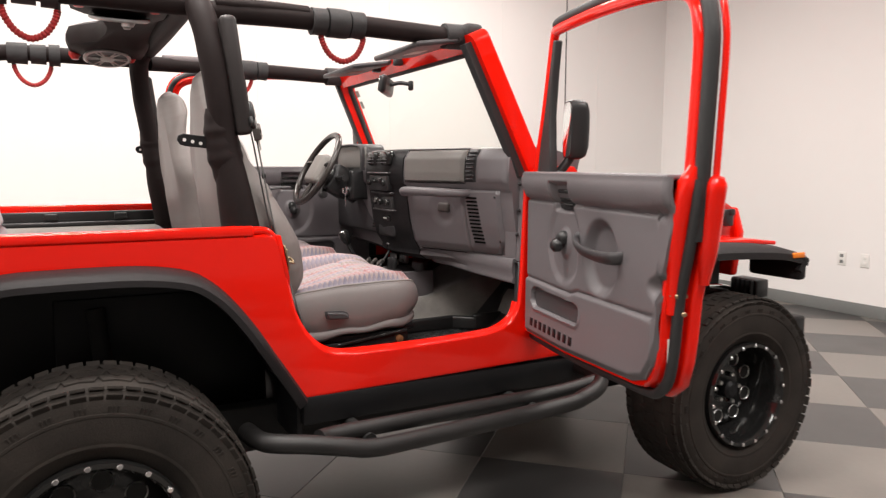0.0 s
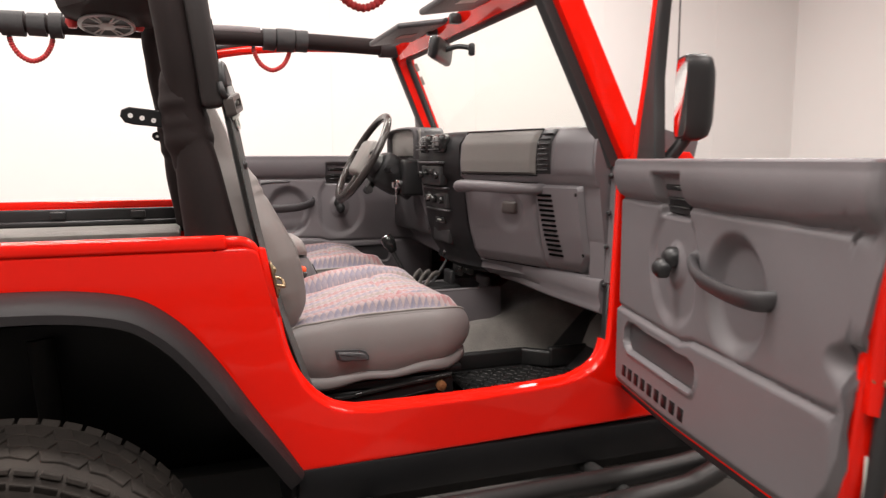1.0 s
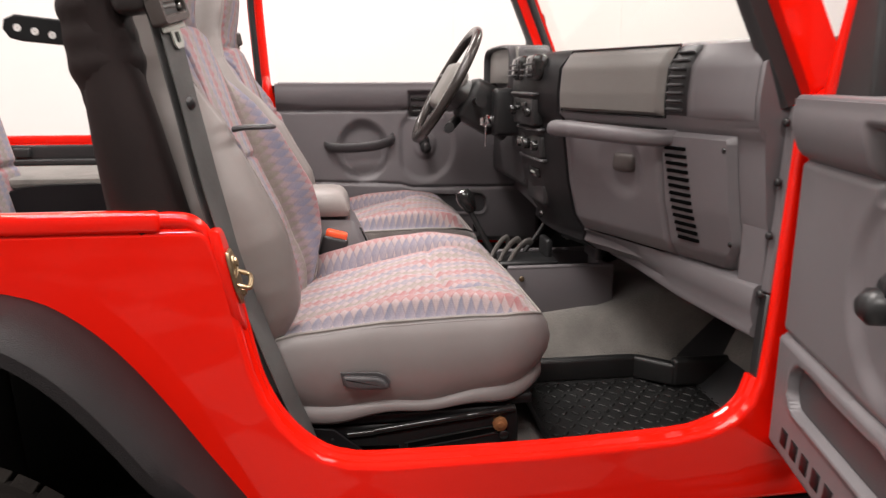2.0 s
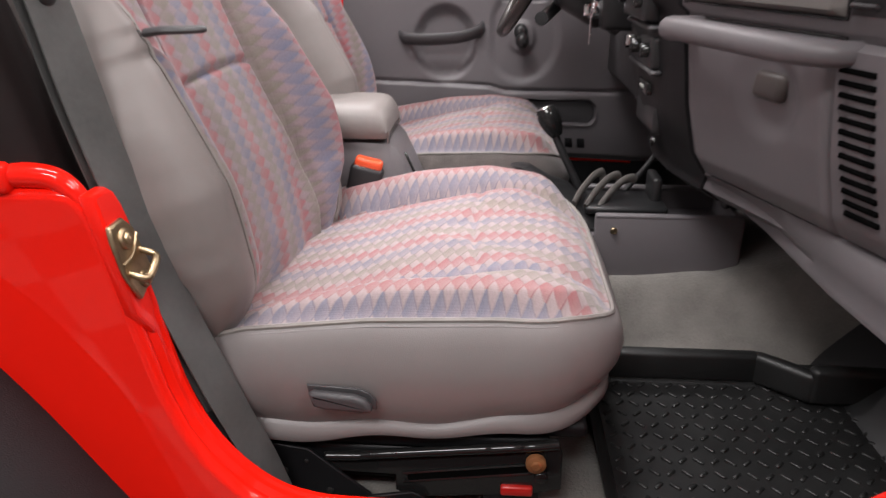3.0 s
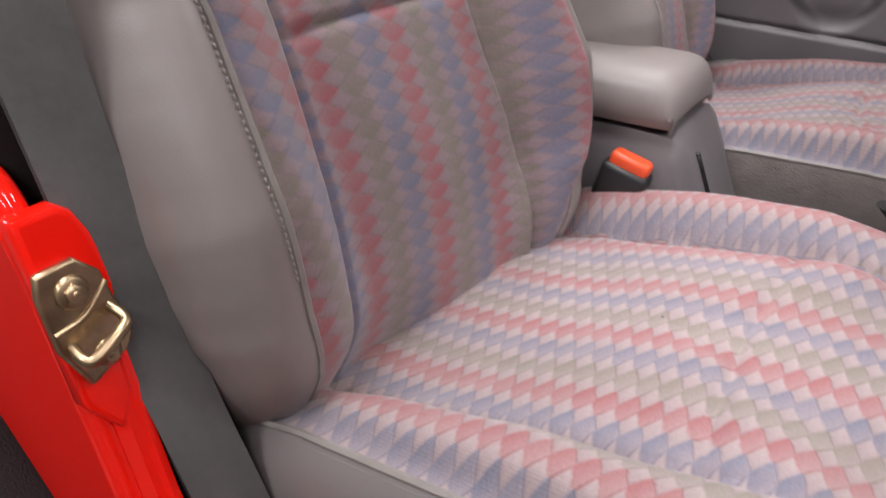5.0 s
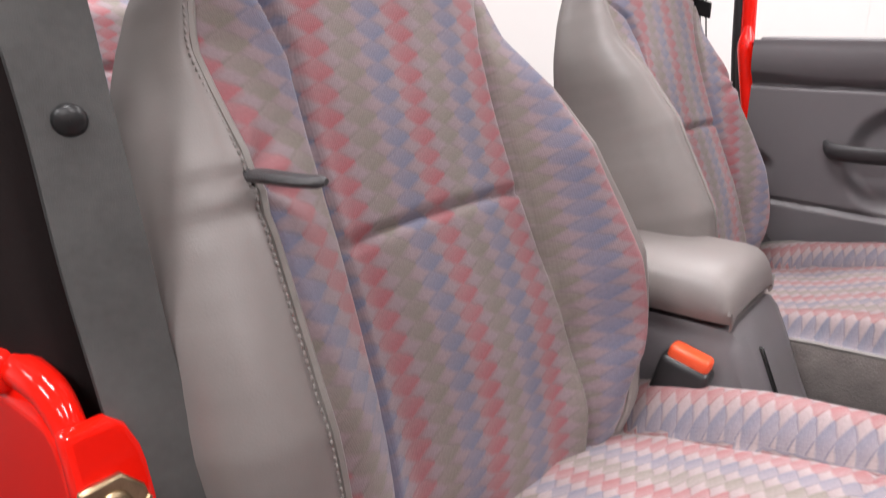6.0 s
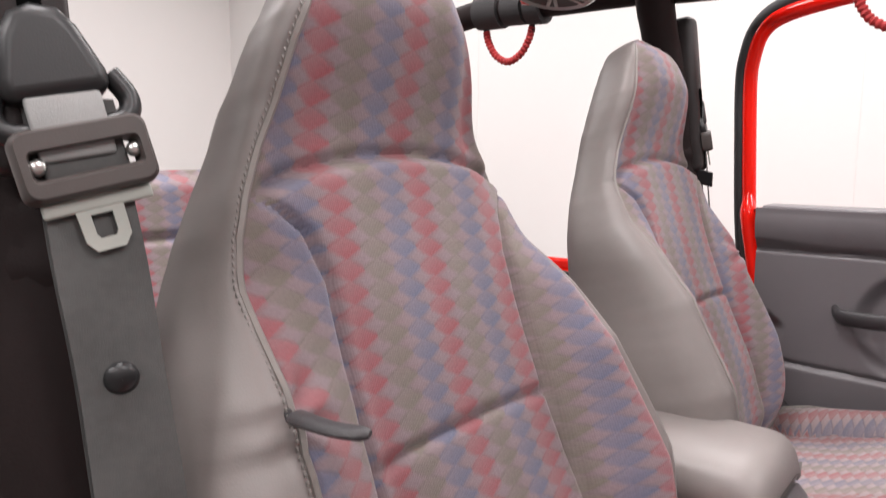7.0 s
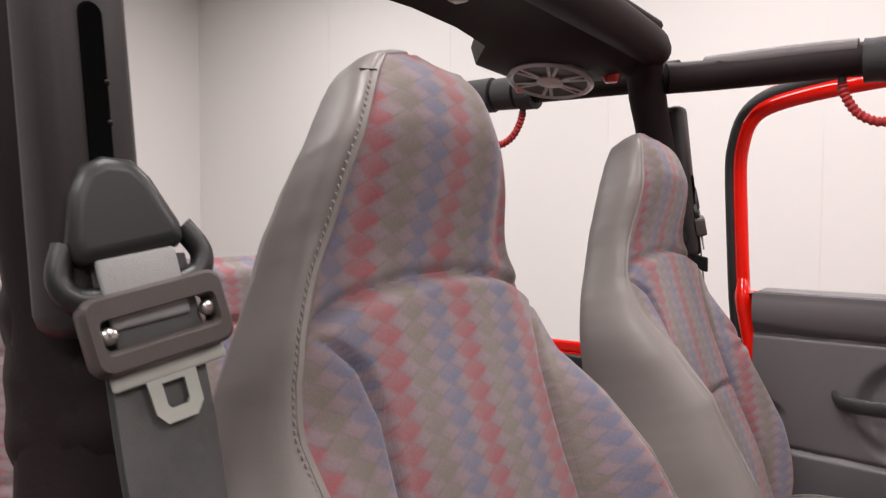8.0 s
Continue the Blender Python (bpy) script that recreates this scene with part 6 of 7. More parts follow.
        wrinkle += 0.0042 * math.sin(math.atan2(rv, -ru * out) * 6 + 12 * reach) * math.exp(-(reach / 0.055) ** 2) * smooth(0.004, 0.02, reach)
        roll = -0.036 * (1 - smooth(0.0, 0.085, v)) * smooth(-0.06, 0.17, u * out) - 0.006 * (1 - smooth(0, 0.06, v))
        return roll + wing + lumbar + head + g + step * (1 - smooth(0.72, 0.97, a)) + wrinkle

    nu, nv = 128, 210

    def cap_z(v):
        """The rounded crown of the headrest."""
        return v - 0.0065 * smooth(0.734, TOP, v)

    def up_to(f):
        return TOP * (1 - (1 - f) ** 1.8)

    def face(i, j):
        v = up_to(j)
        u = -half(v, -1) * (1 - 2 * i) if i < 0.5 else half(v, 1) * (2 * i - 1)
        return Vector((front(u, v), u, cap_z(v)))

    FLAT = BACK.inverted()

    def back_uv(c):
        """The wing on the door side is cut on the slant; the rest runs straight up."""
        p = FLAT @ c
        slant = 0.31 * (p.z - 0.45) if p.y * out > wing_seam(p.z) and p.z < 0.52 else 0.0
        return (p.y - out * slant + 0.0515, p.z + 0.004)

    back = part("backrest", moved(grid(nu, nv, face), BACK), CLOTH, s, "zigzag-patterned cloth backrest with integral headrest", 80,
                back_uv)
    # vinyl shell: sides and rear
    rings = []
    for k in range(nv + 1):
        v = up_to(k / nv)
        t = thick(v)
        half_rings = []
        k2 = smooth(0.48, 0.64, v)
        side = 0.042 * (1 - k2) + 0.016 * k2
        rear = -t - 0.022
        k3 = smooth(0.59, 0.72, v)
        rise = 0.006 * smooth(0.60, 0.745, v)
        for sd in (-1, 1):
            up = rise * (0.5 + 0.5 * sd * out * smooth(0.0, 0.045, outer(v)))
            h = half(v, sd)
            H = max(outer(v), h + 0.010 * smooth(TOP + 0.001, 0.722, v))
            dh = H - h
            fr = front(sd * h * 0.9999, v)
            ring = [(fr, -h, v), (fr + (0.006 - 0.002 * k2) * min(1, dh / 0.03), -h - dh * 0.22, v + up * 0.4), (fr + (0.002 - 0.002 * k2) * min(1, dh / 0.03), -h - dh * 0.55, v + up * 0.8), (fr - side * 0.38, -h - dh * 0.86, v + up), (fr - side, -H, v + up), ((fr - side) * 0.5 + rear * 0.5, -H * (1 - 0.07 * k3), v + up), (rear * 0.82 + (fr - side) * 0.18, -H * (0.95 - 0.20 * k3), v + up * 0.8), (rear + 0.008, -H * (0.80 - 0.26 * k3), v + up * 0.6), (rear + 0.002, -H * 0.38, v + up * 0.5), (rear, 0, v + up * 0.5)]
            ring = [(x, y + 0.0016 * noise.noise((y * 30, v * 14, 2.0 + sd)) + 0.0010 * noise.noise((y * 9 + x * 20, v * 55, 5.0)), cap_z(z)) for x, y, z in ring]
            half_rings.append(ring)
        rings.append(half_rings[0] + [(x, -y, z) for x, y, z in half_rings[1][-2::-1]])
    peak, last = Vector((front(0, TOP) - 0.016, 0, cap_z(TOP) + 0.0036)), rings[-1]
    for f in (0.35, 0.7, 1.0):
        rings.append([Vector(p).lerp(peak, f) + Vector((0, 0, 0.0012 * math.sin(math.pi * f))) for p in last])
    part("back_shell", moved(loft(rings, False, False), BACK), VINYL, back, "smooth grey vinyl side and rear of the backrest", 80)
    part("back_underside", moved(loft([[(0.02, -0.2, 0.002), (0.02, 0.2, 0.002), (-0.10, 0.19, 0.002), (-0.10, -0.19, 0.002)], [(0.02, -0.2, -0.012), (0.02, 0.2, -0.012), (-0.09, 0.19, -0.012), (-0.09, -0.19, -0.012)]]), BACK), VINYL, back)
    for sd in (-1, 1):
        line = []
        for k in range(2, nv + 1, 3):
            v = up_to(k / nv)
            h = half(v, sd)
            line.append((front(sd * h * 0.9999, v) + 0.001, sd * (h + 0.0005), cap_z(v)))
        line = [p for p in line if p[2] < 0.742]
        part("piping", moved(tube(line, lambda f: 0.0036 * min(1, 0.1 + (1 - f) * 9), 6, 1), BACK), PIPING, back, "pale stitched piping")
        if sd * out < 0:
            continue
        tick = []
        for k in range(5):
            v = 0.712 + 0.0008 * k
            h = half(v, sd)
            tick.append((front(sd * h * 0.9999, v) + 0.0045 - 0.0022 * k, sd * (h + 0.0005 + 0.0030 * k), cap_z(v) + 0.002))
        part("cap_seam", moved(tube(tick, 0.0008, 6, 2), BACK), SEAL, back, "short cross seam in the vinyl cap")
        stitch = bmesh.new()
        for k in range(104):
            v = 0.155 + 0.0053 * k
            h = half(v, sd)
            b = rbox((front(sd * h * 0.9999, v) + 0.0052, sd * (h + 0.0075), cap_z(v)), (0.0016, 0.0018, 0.0034), 0.0004, 1)
            me = bpy.data.meshes.new("t")
            b.to_mesh(me)
            b.free()
            stitch.from_mesh(me)
            bpy.data.meshes.remove(me)
        tagged(part("stitches", moved(stitch, BACK), PIPING, back, "row of pale stitches"), kind="stuff")
    # tilt lever in its notch, outboard
    if out < 0:
        part("tilt_lever", moved(tube([(0.036, out * 0.207, 0.366), (0.056, out * 0.212, 0.363), (0.078, out * 0.211, 0.357), (0.096, out * 0.204, 0.352)], lambda f: 0.0078 - 0.0012 * f - 0.003 * smooth(0.9, 1.0, f), 12, 6, flat=0.6), BACK), TRIM_DARK, back, "dark grey backrest release lever")
        part("lever_notch", moved(rbox((0.010, out * 0.210, 0.366), (0.04, 0.016, 0.014), 0.005, 3), BACK), SEAL, back, "dark notch for the lever")
    # recline paddle on the cushion side
    px = 0.170
    pad = slab([(px - 0.034, 0.819), (px - 0.030, 0.822), (px + 0.018, 0.818), (px + 0.030, 0.813), (px + 0.037, 0.804), (px + 0.038, 0.796), (px - 0.018, 0.799), (px - 0.030, 0.803)], 0, 0.012, "y", 0.005, 3)
    pad = moved(pad, Matrix.Translation((0, yc + out * (CW + 0.024) - 0.006, 0)))
    lev = part("recline_lever", pad, TRIM_DARK, s, "grey plastic recline lever")
    part("lever_pocket", moved(slab([(px - 0.038, 0.825), (px + 0.020, 0.822), (px + 0.034, 0.816), (px + 0.041, 0.806), (px + 0.041, 0.795), (px - 0.020, 0.796), (px - 0.034, 0.802)], 0, 0.004, "y", 0.001), Matrix.Translation((0, yc + out * (CW + 0.016) - 0.002, 0))), TRIM_DARK, lev)
    # seat frame and slides
    for sd in (-1, 1):
        y = yc + sd * 0.225
        fr = part("seat_slide", rbox((0.215, y, 0.722), (0.40, 0.028, 0.020), 0.005), BLACK_PAINT, s, "black steel seat slide")
        part("slide_web", rbox((0.235, y, 0.685), (0.38, 0.020, 0.050), 0.006), BLACK_PAINT, fr)
        oy = y + sd * 0.017

        def sheet_steel(line, off, depth=0.005, bev=0.0015):
            return slab(line, oy + sd * off - depth / 2, depth, "y", bev, 2)

        part("side_plate", sheet_steel([(0.135, 0.703), (0.30, 0.7195), (0.424, 0.736), (0.430, 0.715), (0.431, 0.662), (0.39, 0.652), (0.245, 0.640), (0.225, 0.650), (0.225, 0.674), (0.135, 0.676)], 0), KNOB, fr, "glossy black side plate")
        part("rolled_edge", tube([(0.140, oy + sd * 0.004, 0.700), (0.185, oy + sd * 0.004, 0.702), (0.195, oy + sd * 0.006, 0.706), (0.33, oy + sd * 0.006, 0.721), (0.336, oy + sd * 0.003, 0.719), (0.343, oy + sd * 0.006, 0.722), (0.376, oy + sd * 0.006, 0.726), (0.383, oy + sd * 0.003, 0.724), (0.39, oy + sd * 0.006, 0.7275), (0.424, oy + sd * 0.003, 0.730)], 0.0062, 10, 4), KNOB, fr, "rolled upper edge with two crimps")
        slot_line = [(0.315 + c * 0.070 + 0.0065 * math.cos(a), 0.682 + c * 0.0095 + 0.0065 * math.sin(a)) for c, a0 in ((1, -90), (-1, 90)) for a in (radians(a0 + 30 * k) for k in range(7))]
        # no opening is cut; the inlay's black paints its shade
        part("slide_slot", sheet_steel(slot_line, 0.0022, 0.003, 0.0004), SLOT_SHADE, fr, "long slot with its shade painted in")
        part("slot_rim", tube([(x, oy + sd * 0.0034, z) for x, z in slot_line], 0.0020, 6, 2, True), KNOB, fr)
        part("slide_bolt", merged(disc((0.398, oy + sd * 0.004, 0.704), 0.0125, 0.008, (0, sd, 0), 16), disc((0.398, oy + sd * 0.010, 0.704), 0.0070, 0.005, (0, sd, 0), 6)), RUST, fr, "rusty slide bolt")
        part("slide_bolt", disc((0.405, oy + sd * 0.004, 0.683), 0.0085, 0.006, (0, sd, 0), 12), KNOB, fr)
        arm = part("rear_arm", sheet_steel([(0.050, 0.722), (0.118, 0.712), (0.150, 0.684), (0.192, 0.648), (0.20, 0.636), (0.14, 0.625), (0.105, 0.612), (0.085, 0.622), (0.087, 0.643), (0.058, 0.684)], 0.006), BLACK_PAINT, fr, "black folding rear arm")
        for x, z, r in ((0.085, 0.678, 0.006), (0.115, 0.694, 0.003), (0.142, 0.650, 0.005)):
            part("rivet", disc((x, oy + sd * 0.0085, z), r, 0.002, (0, sd, 0), 10, 0.0006), SHADOW_STEEL, arm)
        part("floor_flange", sheet_steel([(0.130, 0.626), (0.160, 0.640), (0.247, 0.656), (0.262, 0.648), (0.268, 0.632), (0.24, 0.622), (0.13, 0.614)], 0.010, 0.006), BLACK_PAINT, fr, "black floor flange")
        for fx, fl in ((0.08, 0.09), (0.37, 0.07)):
            part("foot", rbox((fx, y, 0.642), (fl, 0.035, 0.045), 0.006), BLACK_PAINT, fr)
        part("release_tab", rbox((0.376, oy + sd * 0.004, 0.660), (0.040, 0.010, 0.014), 0.003), DARK_RED, fr, "small red release tab")
    part("seat_pan", rbox((0.24, yc, 0.738), (0.44, 0.46, 0.02), 0.006), BLACK_PAINT, s, "black seat pan")
    return s


make_seat("passenger_seat", -0.372, -1, "grey vinyl bucket seat with red, blue and olive zigzag cloth")
make_seat("driver_seat", 0.345, 1, "grey vinyl driver's seat with zigzag cloth, beside the console")


# ---- rear bench ----
bench = thing("rear_bench", (-0.85, 0, 0.72), "rear bench seat in matching zigzag cloth with quilted seams", "bench seat")
B = pose(-0.77, 0, 0.90, 0, -12, 0)


def bench_face(s, t):
    u, v = -0.47 + 0.94 * s, 0.45 * t
    a = abs(u) / 0.47
    g = groove(v - 0.325, 0.012, 0.007) + groove(v - 0.145, 0.012, 0.007)
    return Vector((0.03 * (1 - smooth(0.93, 1.0, a)) - 0.04 * smooth(0.88, 1.0, t) ** 2 + g - 0.03 * smooth(0.95, 1, a), u, v))


part("backrest", moved(grid(90, 70, bench_face, (-0.09, 0, 0)), B), CLOTH, bench, "", 70, lambda c: (c.y + 0.012, c.z * 1.0))
part("seat_cushion", rbox((-0.60, 0, 0.86), (0.44, 0.66, 0.13), 0.04, 4), CLOTH, bench, "", 60, lambda c: (c.y, c.x))
part("bench_frame", merged(rbox((-0.62, 0.28, 0.755), (0.4, 0.03, 0.09), 0.006), rbox((-0.62, -0.28, 0.755), (0.4, 0.03, 0.09), 0.006)), BLACK_PAINT, bench)


# ---- centre console ----
con = thing("centre_console", (0.2, 0, 0.64), "grey plastic centre console with padded lid and front tray", "console")


def console_body():
    rings = []
    for x, top, w in ((-0.16, 0.970, 0.089), (0.10, 0.973, 0.089), (0.155, 0.971, 0.089), (0.165, 0.960, 0.089), (0.180, 0.930, 0.087), (0.205, 0.873, 0.084), (0.218, 0.848, 0.082), (0.245, 0.828, 0.08), (0.42, 0.815, 0.08)):
        rings.append([(x, -w - 0.012, 0.66), (x, -w, top - 0.03), (x, -w + 0.012, top - 0.006), (x, -w + 0.03, top), (x, w - 0.03, top), (x, w - 0.012, top - 0.006), (x, w, top - 0.03), (x, w + 0.012, 0.66)])
    return loft(rings)


part("console_body", moved(console_body(), Matrix.Translation((0, -0.027, 0))), TRIM, con, "grey console moulding", 40)


def lid():
    rings = []
    for x, z0, z1, w in ((-0.165, 0.978, 1.01, 0.070), (-0.155, 0.976, 1.025, 0.084), (0.02, 0.976, 1.030, 0.090), (0.10, 0.976, 1.030, 0.091), (0.134, 0.976, 1.0295, 0.091), (0.148, 0.976, 1.027, 0.0905), (0.158, 0.976, 1.021, 0.0895), (0.166, 0.976, 1.010, 0.088), (0.170, 0.977, 0.996, 0.087), (0.1715, 0.979, 0.986, 0.086), (0.168, 0.978, 0.980, 0.084)):
        rings.append([(x, -w + 0.006, z0), (x, -w, z0 + 0.012), (x, -w + 0.003, z1 - 0.014), (x, -w + 0.016, z1 - 0.002), (x, 0, z1), (x, w - 0.016, z1 - 0.002), (x, w - 0.003, z1 - 0.014), (x, w, z0 + 0.012), (x, w - 0.006, z0)])
    return loft(rings)


part("padded_lid", moved(lid(), Matrix.Translation((-0.016, -0.028, 0))), VINYL, con, "glossy grey padded lid", 50)

part("console_slot", rbox((0, 0, 0), (0.075, 0.006, 0.008), 0.002, 1, pose(0.191, -0.062, 0.905, 0, 66, 0)), KNOB, con, "dark slot in the console")


w0, w1, x0, x1, z0, z1, tk = -0.095, 0.088, 0.525, 0.790, 0.698, 0.838, 0.007
tr = part("front_tray", rbox((0.47, 0, 0.745), (0.14, 0.168, 0.10), 0.012), TRIM, con, "grey open front tray")
for y in (w0, w1):
    part("tray_side", merged(rbox(((x0 + x1) / 2, y, (z0 + z1) / 2), (x1 - x0, tk, z1 - z0), 0.003), rbox(((x0 + x1) / 2, y + math.copysign(0.003, y) * -1, z1 - 0.002), (x1 - x0 - 0.002, 0.014, 0.010), 0.004)), TRIM, tr)
for x in (0.655, x1):
    part("tray_wall", rbox((x, (w0 + w1) / 2, (z0 + z1) / 2 - 0.004), (tk, w1 - w0 - 0.004, z1 - z0 - 0.01), 0.003), TRIM, tr)
part("tray_cup", rbox((0.782, 0.035, 0.842), (0.018, 0.10, 0.034), 0.009, 4), TRIM, tr)
part("tray_floor", rbox(((x0 + x1) / 2, (w0 + w1) / 2, 0.788), (x1 - x0 - 0.004, w1 - w0 - 0.004, tk), 0), TRIM, tr)
part("screw", disc((0.560, -0.0985, 0.810), 0.0065, 0.004, (0, -1, 0), 12), GOLD, tr, "brass screw")
boot = part("shift_boot", loft([[(0.53 + a * r - 0.03 * k, 0.005 + b * r, 0.80 + 0.022 * k) for a, b in [(math.cos(t), math.sin(t)) for t in (2 * math.pi * i / 20 for i in range(20))]] for k, r in ((0, 0.075), (1, 0.07), (1.4, 0.055), (2, 0.058), (2.4, 0.044), (3, 0.046), (3.6, 0.028), (4.6, 0.02))]), BLACK_TRIM, con, "black rubber shifter boot")
for k in range(3):
    part("boot_fold", tube([(0.490 + 0.022 * k, -0.062, 0.848 - 0.006 * k), (0.504 + 0.025 * k, -0.040, 0.866 - 0.004 * k), (0.528 + 0.028 * k, -0.012, 0.886 - 0.004 * k), (0.545 + 0.030 * k, 0.008, 0.888 - 0.005 * k), (0.552 + 0.03 * k, 0.016, 0.872)], 0.0044, 8, 5, flat=2.0), GLOVE, boot, "grey fold of the boot")
part("boot_frame", merged(rbox((0.585, -0.02, 0.838), (0.15, 0.105, 0.016), 0.006), rbox((0.645, 0.0, 0.865), (0.018, 0.07, 0.05), 0.006)), BLACK_TRIM, boot)
sh = part("shift_lever", tube([(0.515, 0.005, 0.84), (0.475, 0.012, 0.915), (0.452, 0.02, 0.962)], 0.0075, 8, 4), BLACK_TRIM, con, "black shift lever")
part("shift_knob", tube([(0.458, 0.018, 0.955), (0.449, 0.021, 0.974), (0.440, 0.024, 0.992), (0.433, 0.026, 1.006)], lambda f: 0.011 + 0.011 * math.sin(min(1, f * 1.05) * 2.5), 14, 5), KNOB, sh, "glossy black shift knob")
part("knob_cap", disc((0.4335, 0.0258, 1.0055), 0.012, 0.003, (-0.35, 0.05, 0.93), 16), CHROME, sh, "chrome cap on the knob")
t4 = part("transfer_lever", tube([(0.60, 0.045, 0.84), (0.645, 0.05, 0.90), (0.665, 0.052, 0.935)], 0.006, 8, 4), BLACK_TRIM, con, "black transfer-case lever")
part("lever_head", rbox((0, 0, 0), (0.055, 0.026, 0.028), 0.008, 3, pose(0.667, 0.052, 0.945, 0, -35, 20)), KNOB, t4)
part("lever_badge", rbox((0, 0, 0.0148), (0.045, 0.018, 0.002), 0.0008, 1, pose(0.667, 0.052, 0.945, 0, -35, 20)), CHROME, t4)

# seat belt buckle between seat and console
buckle = thing("belt_buckle", (0.10, -0.128, 0.72), "black seat belt buckle with an orange release button", "seat belt")
part("buckle_body", merged(rbox((0, 0, 0), (0.058, 0.032, 0.090), 0.008, 3, pose(0.112, -0.142, 0.893, 0, 14, 0)), rbox((0, 0, 0), (0.030, 0.012, 0.16), 0.004, 2, pose(0.085, -0.135, 0.80, 0, 14, 0))), BLACK_TRIM, buckle)
part("release_button", rbox((0, 0, 0), (0.048, 0.023, 0.020), 0.006, 3, pose(0.124, -0.142, 0.940, 0, 14, 0)), ORANGE, buckle, "orange release button")


# ---- seat belts ----
def make_belt(side):
    shift = -0.104 if side > 0 else 0.0
    inward = 0.92 if side > 0 else 1.0
    b = thing("seat_belt", (0.08, side * 0.69, 0.66), "grey webbing seat belt hanging from the roll bar with its tongue", "seat belt", "seat belts")
    Y = lambda p: (p[0] + shift * smooth(0.75, 1.1, p[2]), side * p[1] * (1 + (inward - 1) * smooth(0.75, 1.2, p[2])), p[2] + (0.035 if side > 0 and p[2] > 1.3 else 0))
    wide = Vector((-side * 0.30, 0.95, 0)).normalized()

    def strip(points, w, off, n=8):
        line = curve([Y(p) for p in points], n)
        nrm = wide.cross(Vector((0, 0, 1))).normalized()
        rings = []
        for i, p in enumerate(line):
            tw = 1 + 0.02 * math.sin(i * 0.7)
            a, c = p - wide * (w / 2 * tw), p + wide * (w / 2 * tw)
            o = nrm * off
            rings.append([a + o, p + o + nrm * 0.0012, c + o, c + o + nrm * 0.0016, p + o + nrm * 0.0028, a + o + nrm * 0.0016])
        return loft(rings)

    path = [(-0.092, 0.700, 1.400), (-0.078, 0.697, 1.34), (-0.060, 0.693, 1.24), (-0.034, 0.690, 1.10), (0.004, 0.684, 0.95), (0.044, 0.676, 0.82), (0.075, 0.668, 0.725), (0.094, 0.664, 0.656)]
    part("webbing", strip(path, 0.047, 0.004), WEBBING, b, "grey woven belt webbing")
    part("webbing", strip([(x - 0.004, y + 0.001, z) for x, y, z in path[:-1]] + [(0.082, 0.668, 0.70)], 0.044, -0.004), WEBBING, b, "grey woven belt webbing")
    bx = Vector(Y((-0.060, 0.694, 1.244)))
    part("belt_button", disc(bx, 0.0095, 0.010, (0.9, side * 0.35, 0), 16, 0.003), BLACK_TRIM, b, "dark plastic stop button")
    part("anchor", merged(rbox(Y((0.092, 0.662, 0.650)), (0.036, 0.010, 0.050), 0.004), disc(Y((0.092, 0.656, 0.640)), 0.009, 0.008, (0, -side, 0), 10)), BLACK_TRIM, b, "black belt anchor")
    # tongue assembly, in the belt's plane
    nrm = wide.cross(Vector((0, 0, 1))).normalized()
    up = Vector((-0.19, 0, 0.98)).normalized()
    acr = (wide - up * wide.dot(up)).normalized()
    M = Matrix(((*acr, 0), (*acr.cross(up) , 0), (*up, 0), (0, 0, 0, 1))).transposed()
    M = Matrix.Translation(Y((-0.083, 0.697, 1.364))) @ M
    flat_m = M.to_3x3().to_4x4()
    M = M @ pose(0, 0, 0, 0, -9, 0)

    def grip_outline(w, h, r):
        pts = []
        for cx, cz, a0 in ((w, h, 0), (-w, h, 90), (-w, -h, 180), (w, -h, 270)):
            for k in range(5):
                a = radians(a0 + 22.5 * k)
                pts.append((cx - math.copysign(r, cx) + r * math.cos(a), cz - math.copysign(r, cz) + r * math.sin(a)))
        return pts

    o1, o2 = grip_outline(0.035, 0.0195, 0.007), grip_outline(0.0275, 0.0075, 0.003)
    rings = [[(x, 0.001, z) for x, z in o1], [(x * 1.02, 0.008, z * 1.03) for x, z in o1], [(x, 0.017, z) for x, z in o1], [(x * 0.94, 0.021, z * 0.90) for x, z in o1],
             [(x * 1.05, 0.021, z * 1.2 - 0.001) for x, z in o2], [(x, 0.017, z) for x, z in o2], [(x, 0.001, z) for x, z in o2]]
    rings.append(rings[0])
    hold = part("tongue_holder", moved(loft(rings, True, False), M), GRIP, b, "brownish-grey plastic belt tongue grip", 40)
    part("grip_webbing", moved(rbox((0, 0.010, 0.0), (0.044, 0.004, 0.026), 0.0015), M), WEBBING, hold)
    for gx, gr in ((-0.0245, 0.0046), (0.0255, 0.0042)):
        part("grip_pin", moved(disc((gx, 0.012, 0.000), gr, 0.005, (0, 1, 0), 12, 0.001), M), STEEL, hold)
    part("tongue_edge", moved(rbox((0, 0.010, -0.024), (0.058, 0.004, 0.008), 0.0015), M), TONGUE, hold)
    tg = [(-0.014, -0.016), (0.012, -0.016), (0.0112, -0.045), (0.0065, -0.051), (-0.0085, -0.051), (-0.0128, -0.045)]
    hole = [(-0.0065, -0.0305), (0.0050, -0.0305), (0.0048, -0.0415), (0.0032, -0.0440), (-0.0048, -0.0440), (-0.0064, -0.0415)]
    bm = bmesh.new()
    for w in (0.009, 0.0115):
        o = [bm.verts.new((x, w, z)) for x, z in tg]
        h = [bm.verts.new((x, w, z)) for x, z in hole]
        for i in range(6):
            bm.faces.new((o[i], o[(i + 1) % 6], h[(i + 1) % 6], h[i]))
    bm.verts.ensure_lookup_table()
    for base in (0, 6):
        for i in range(6):
            a, c = base + i, base + (i + 1) % 6
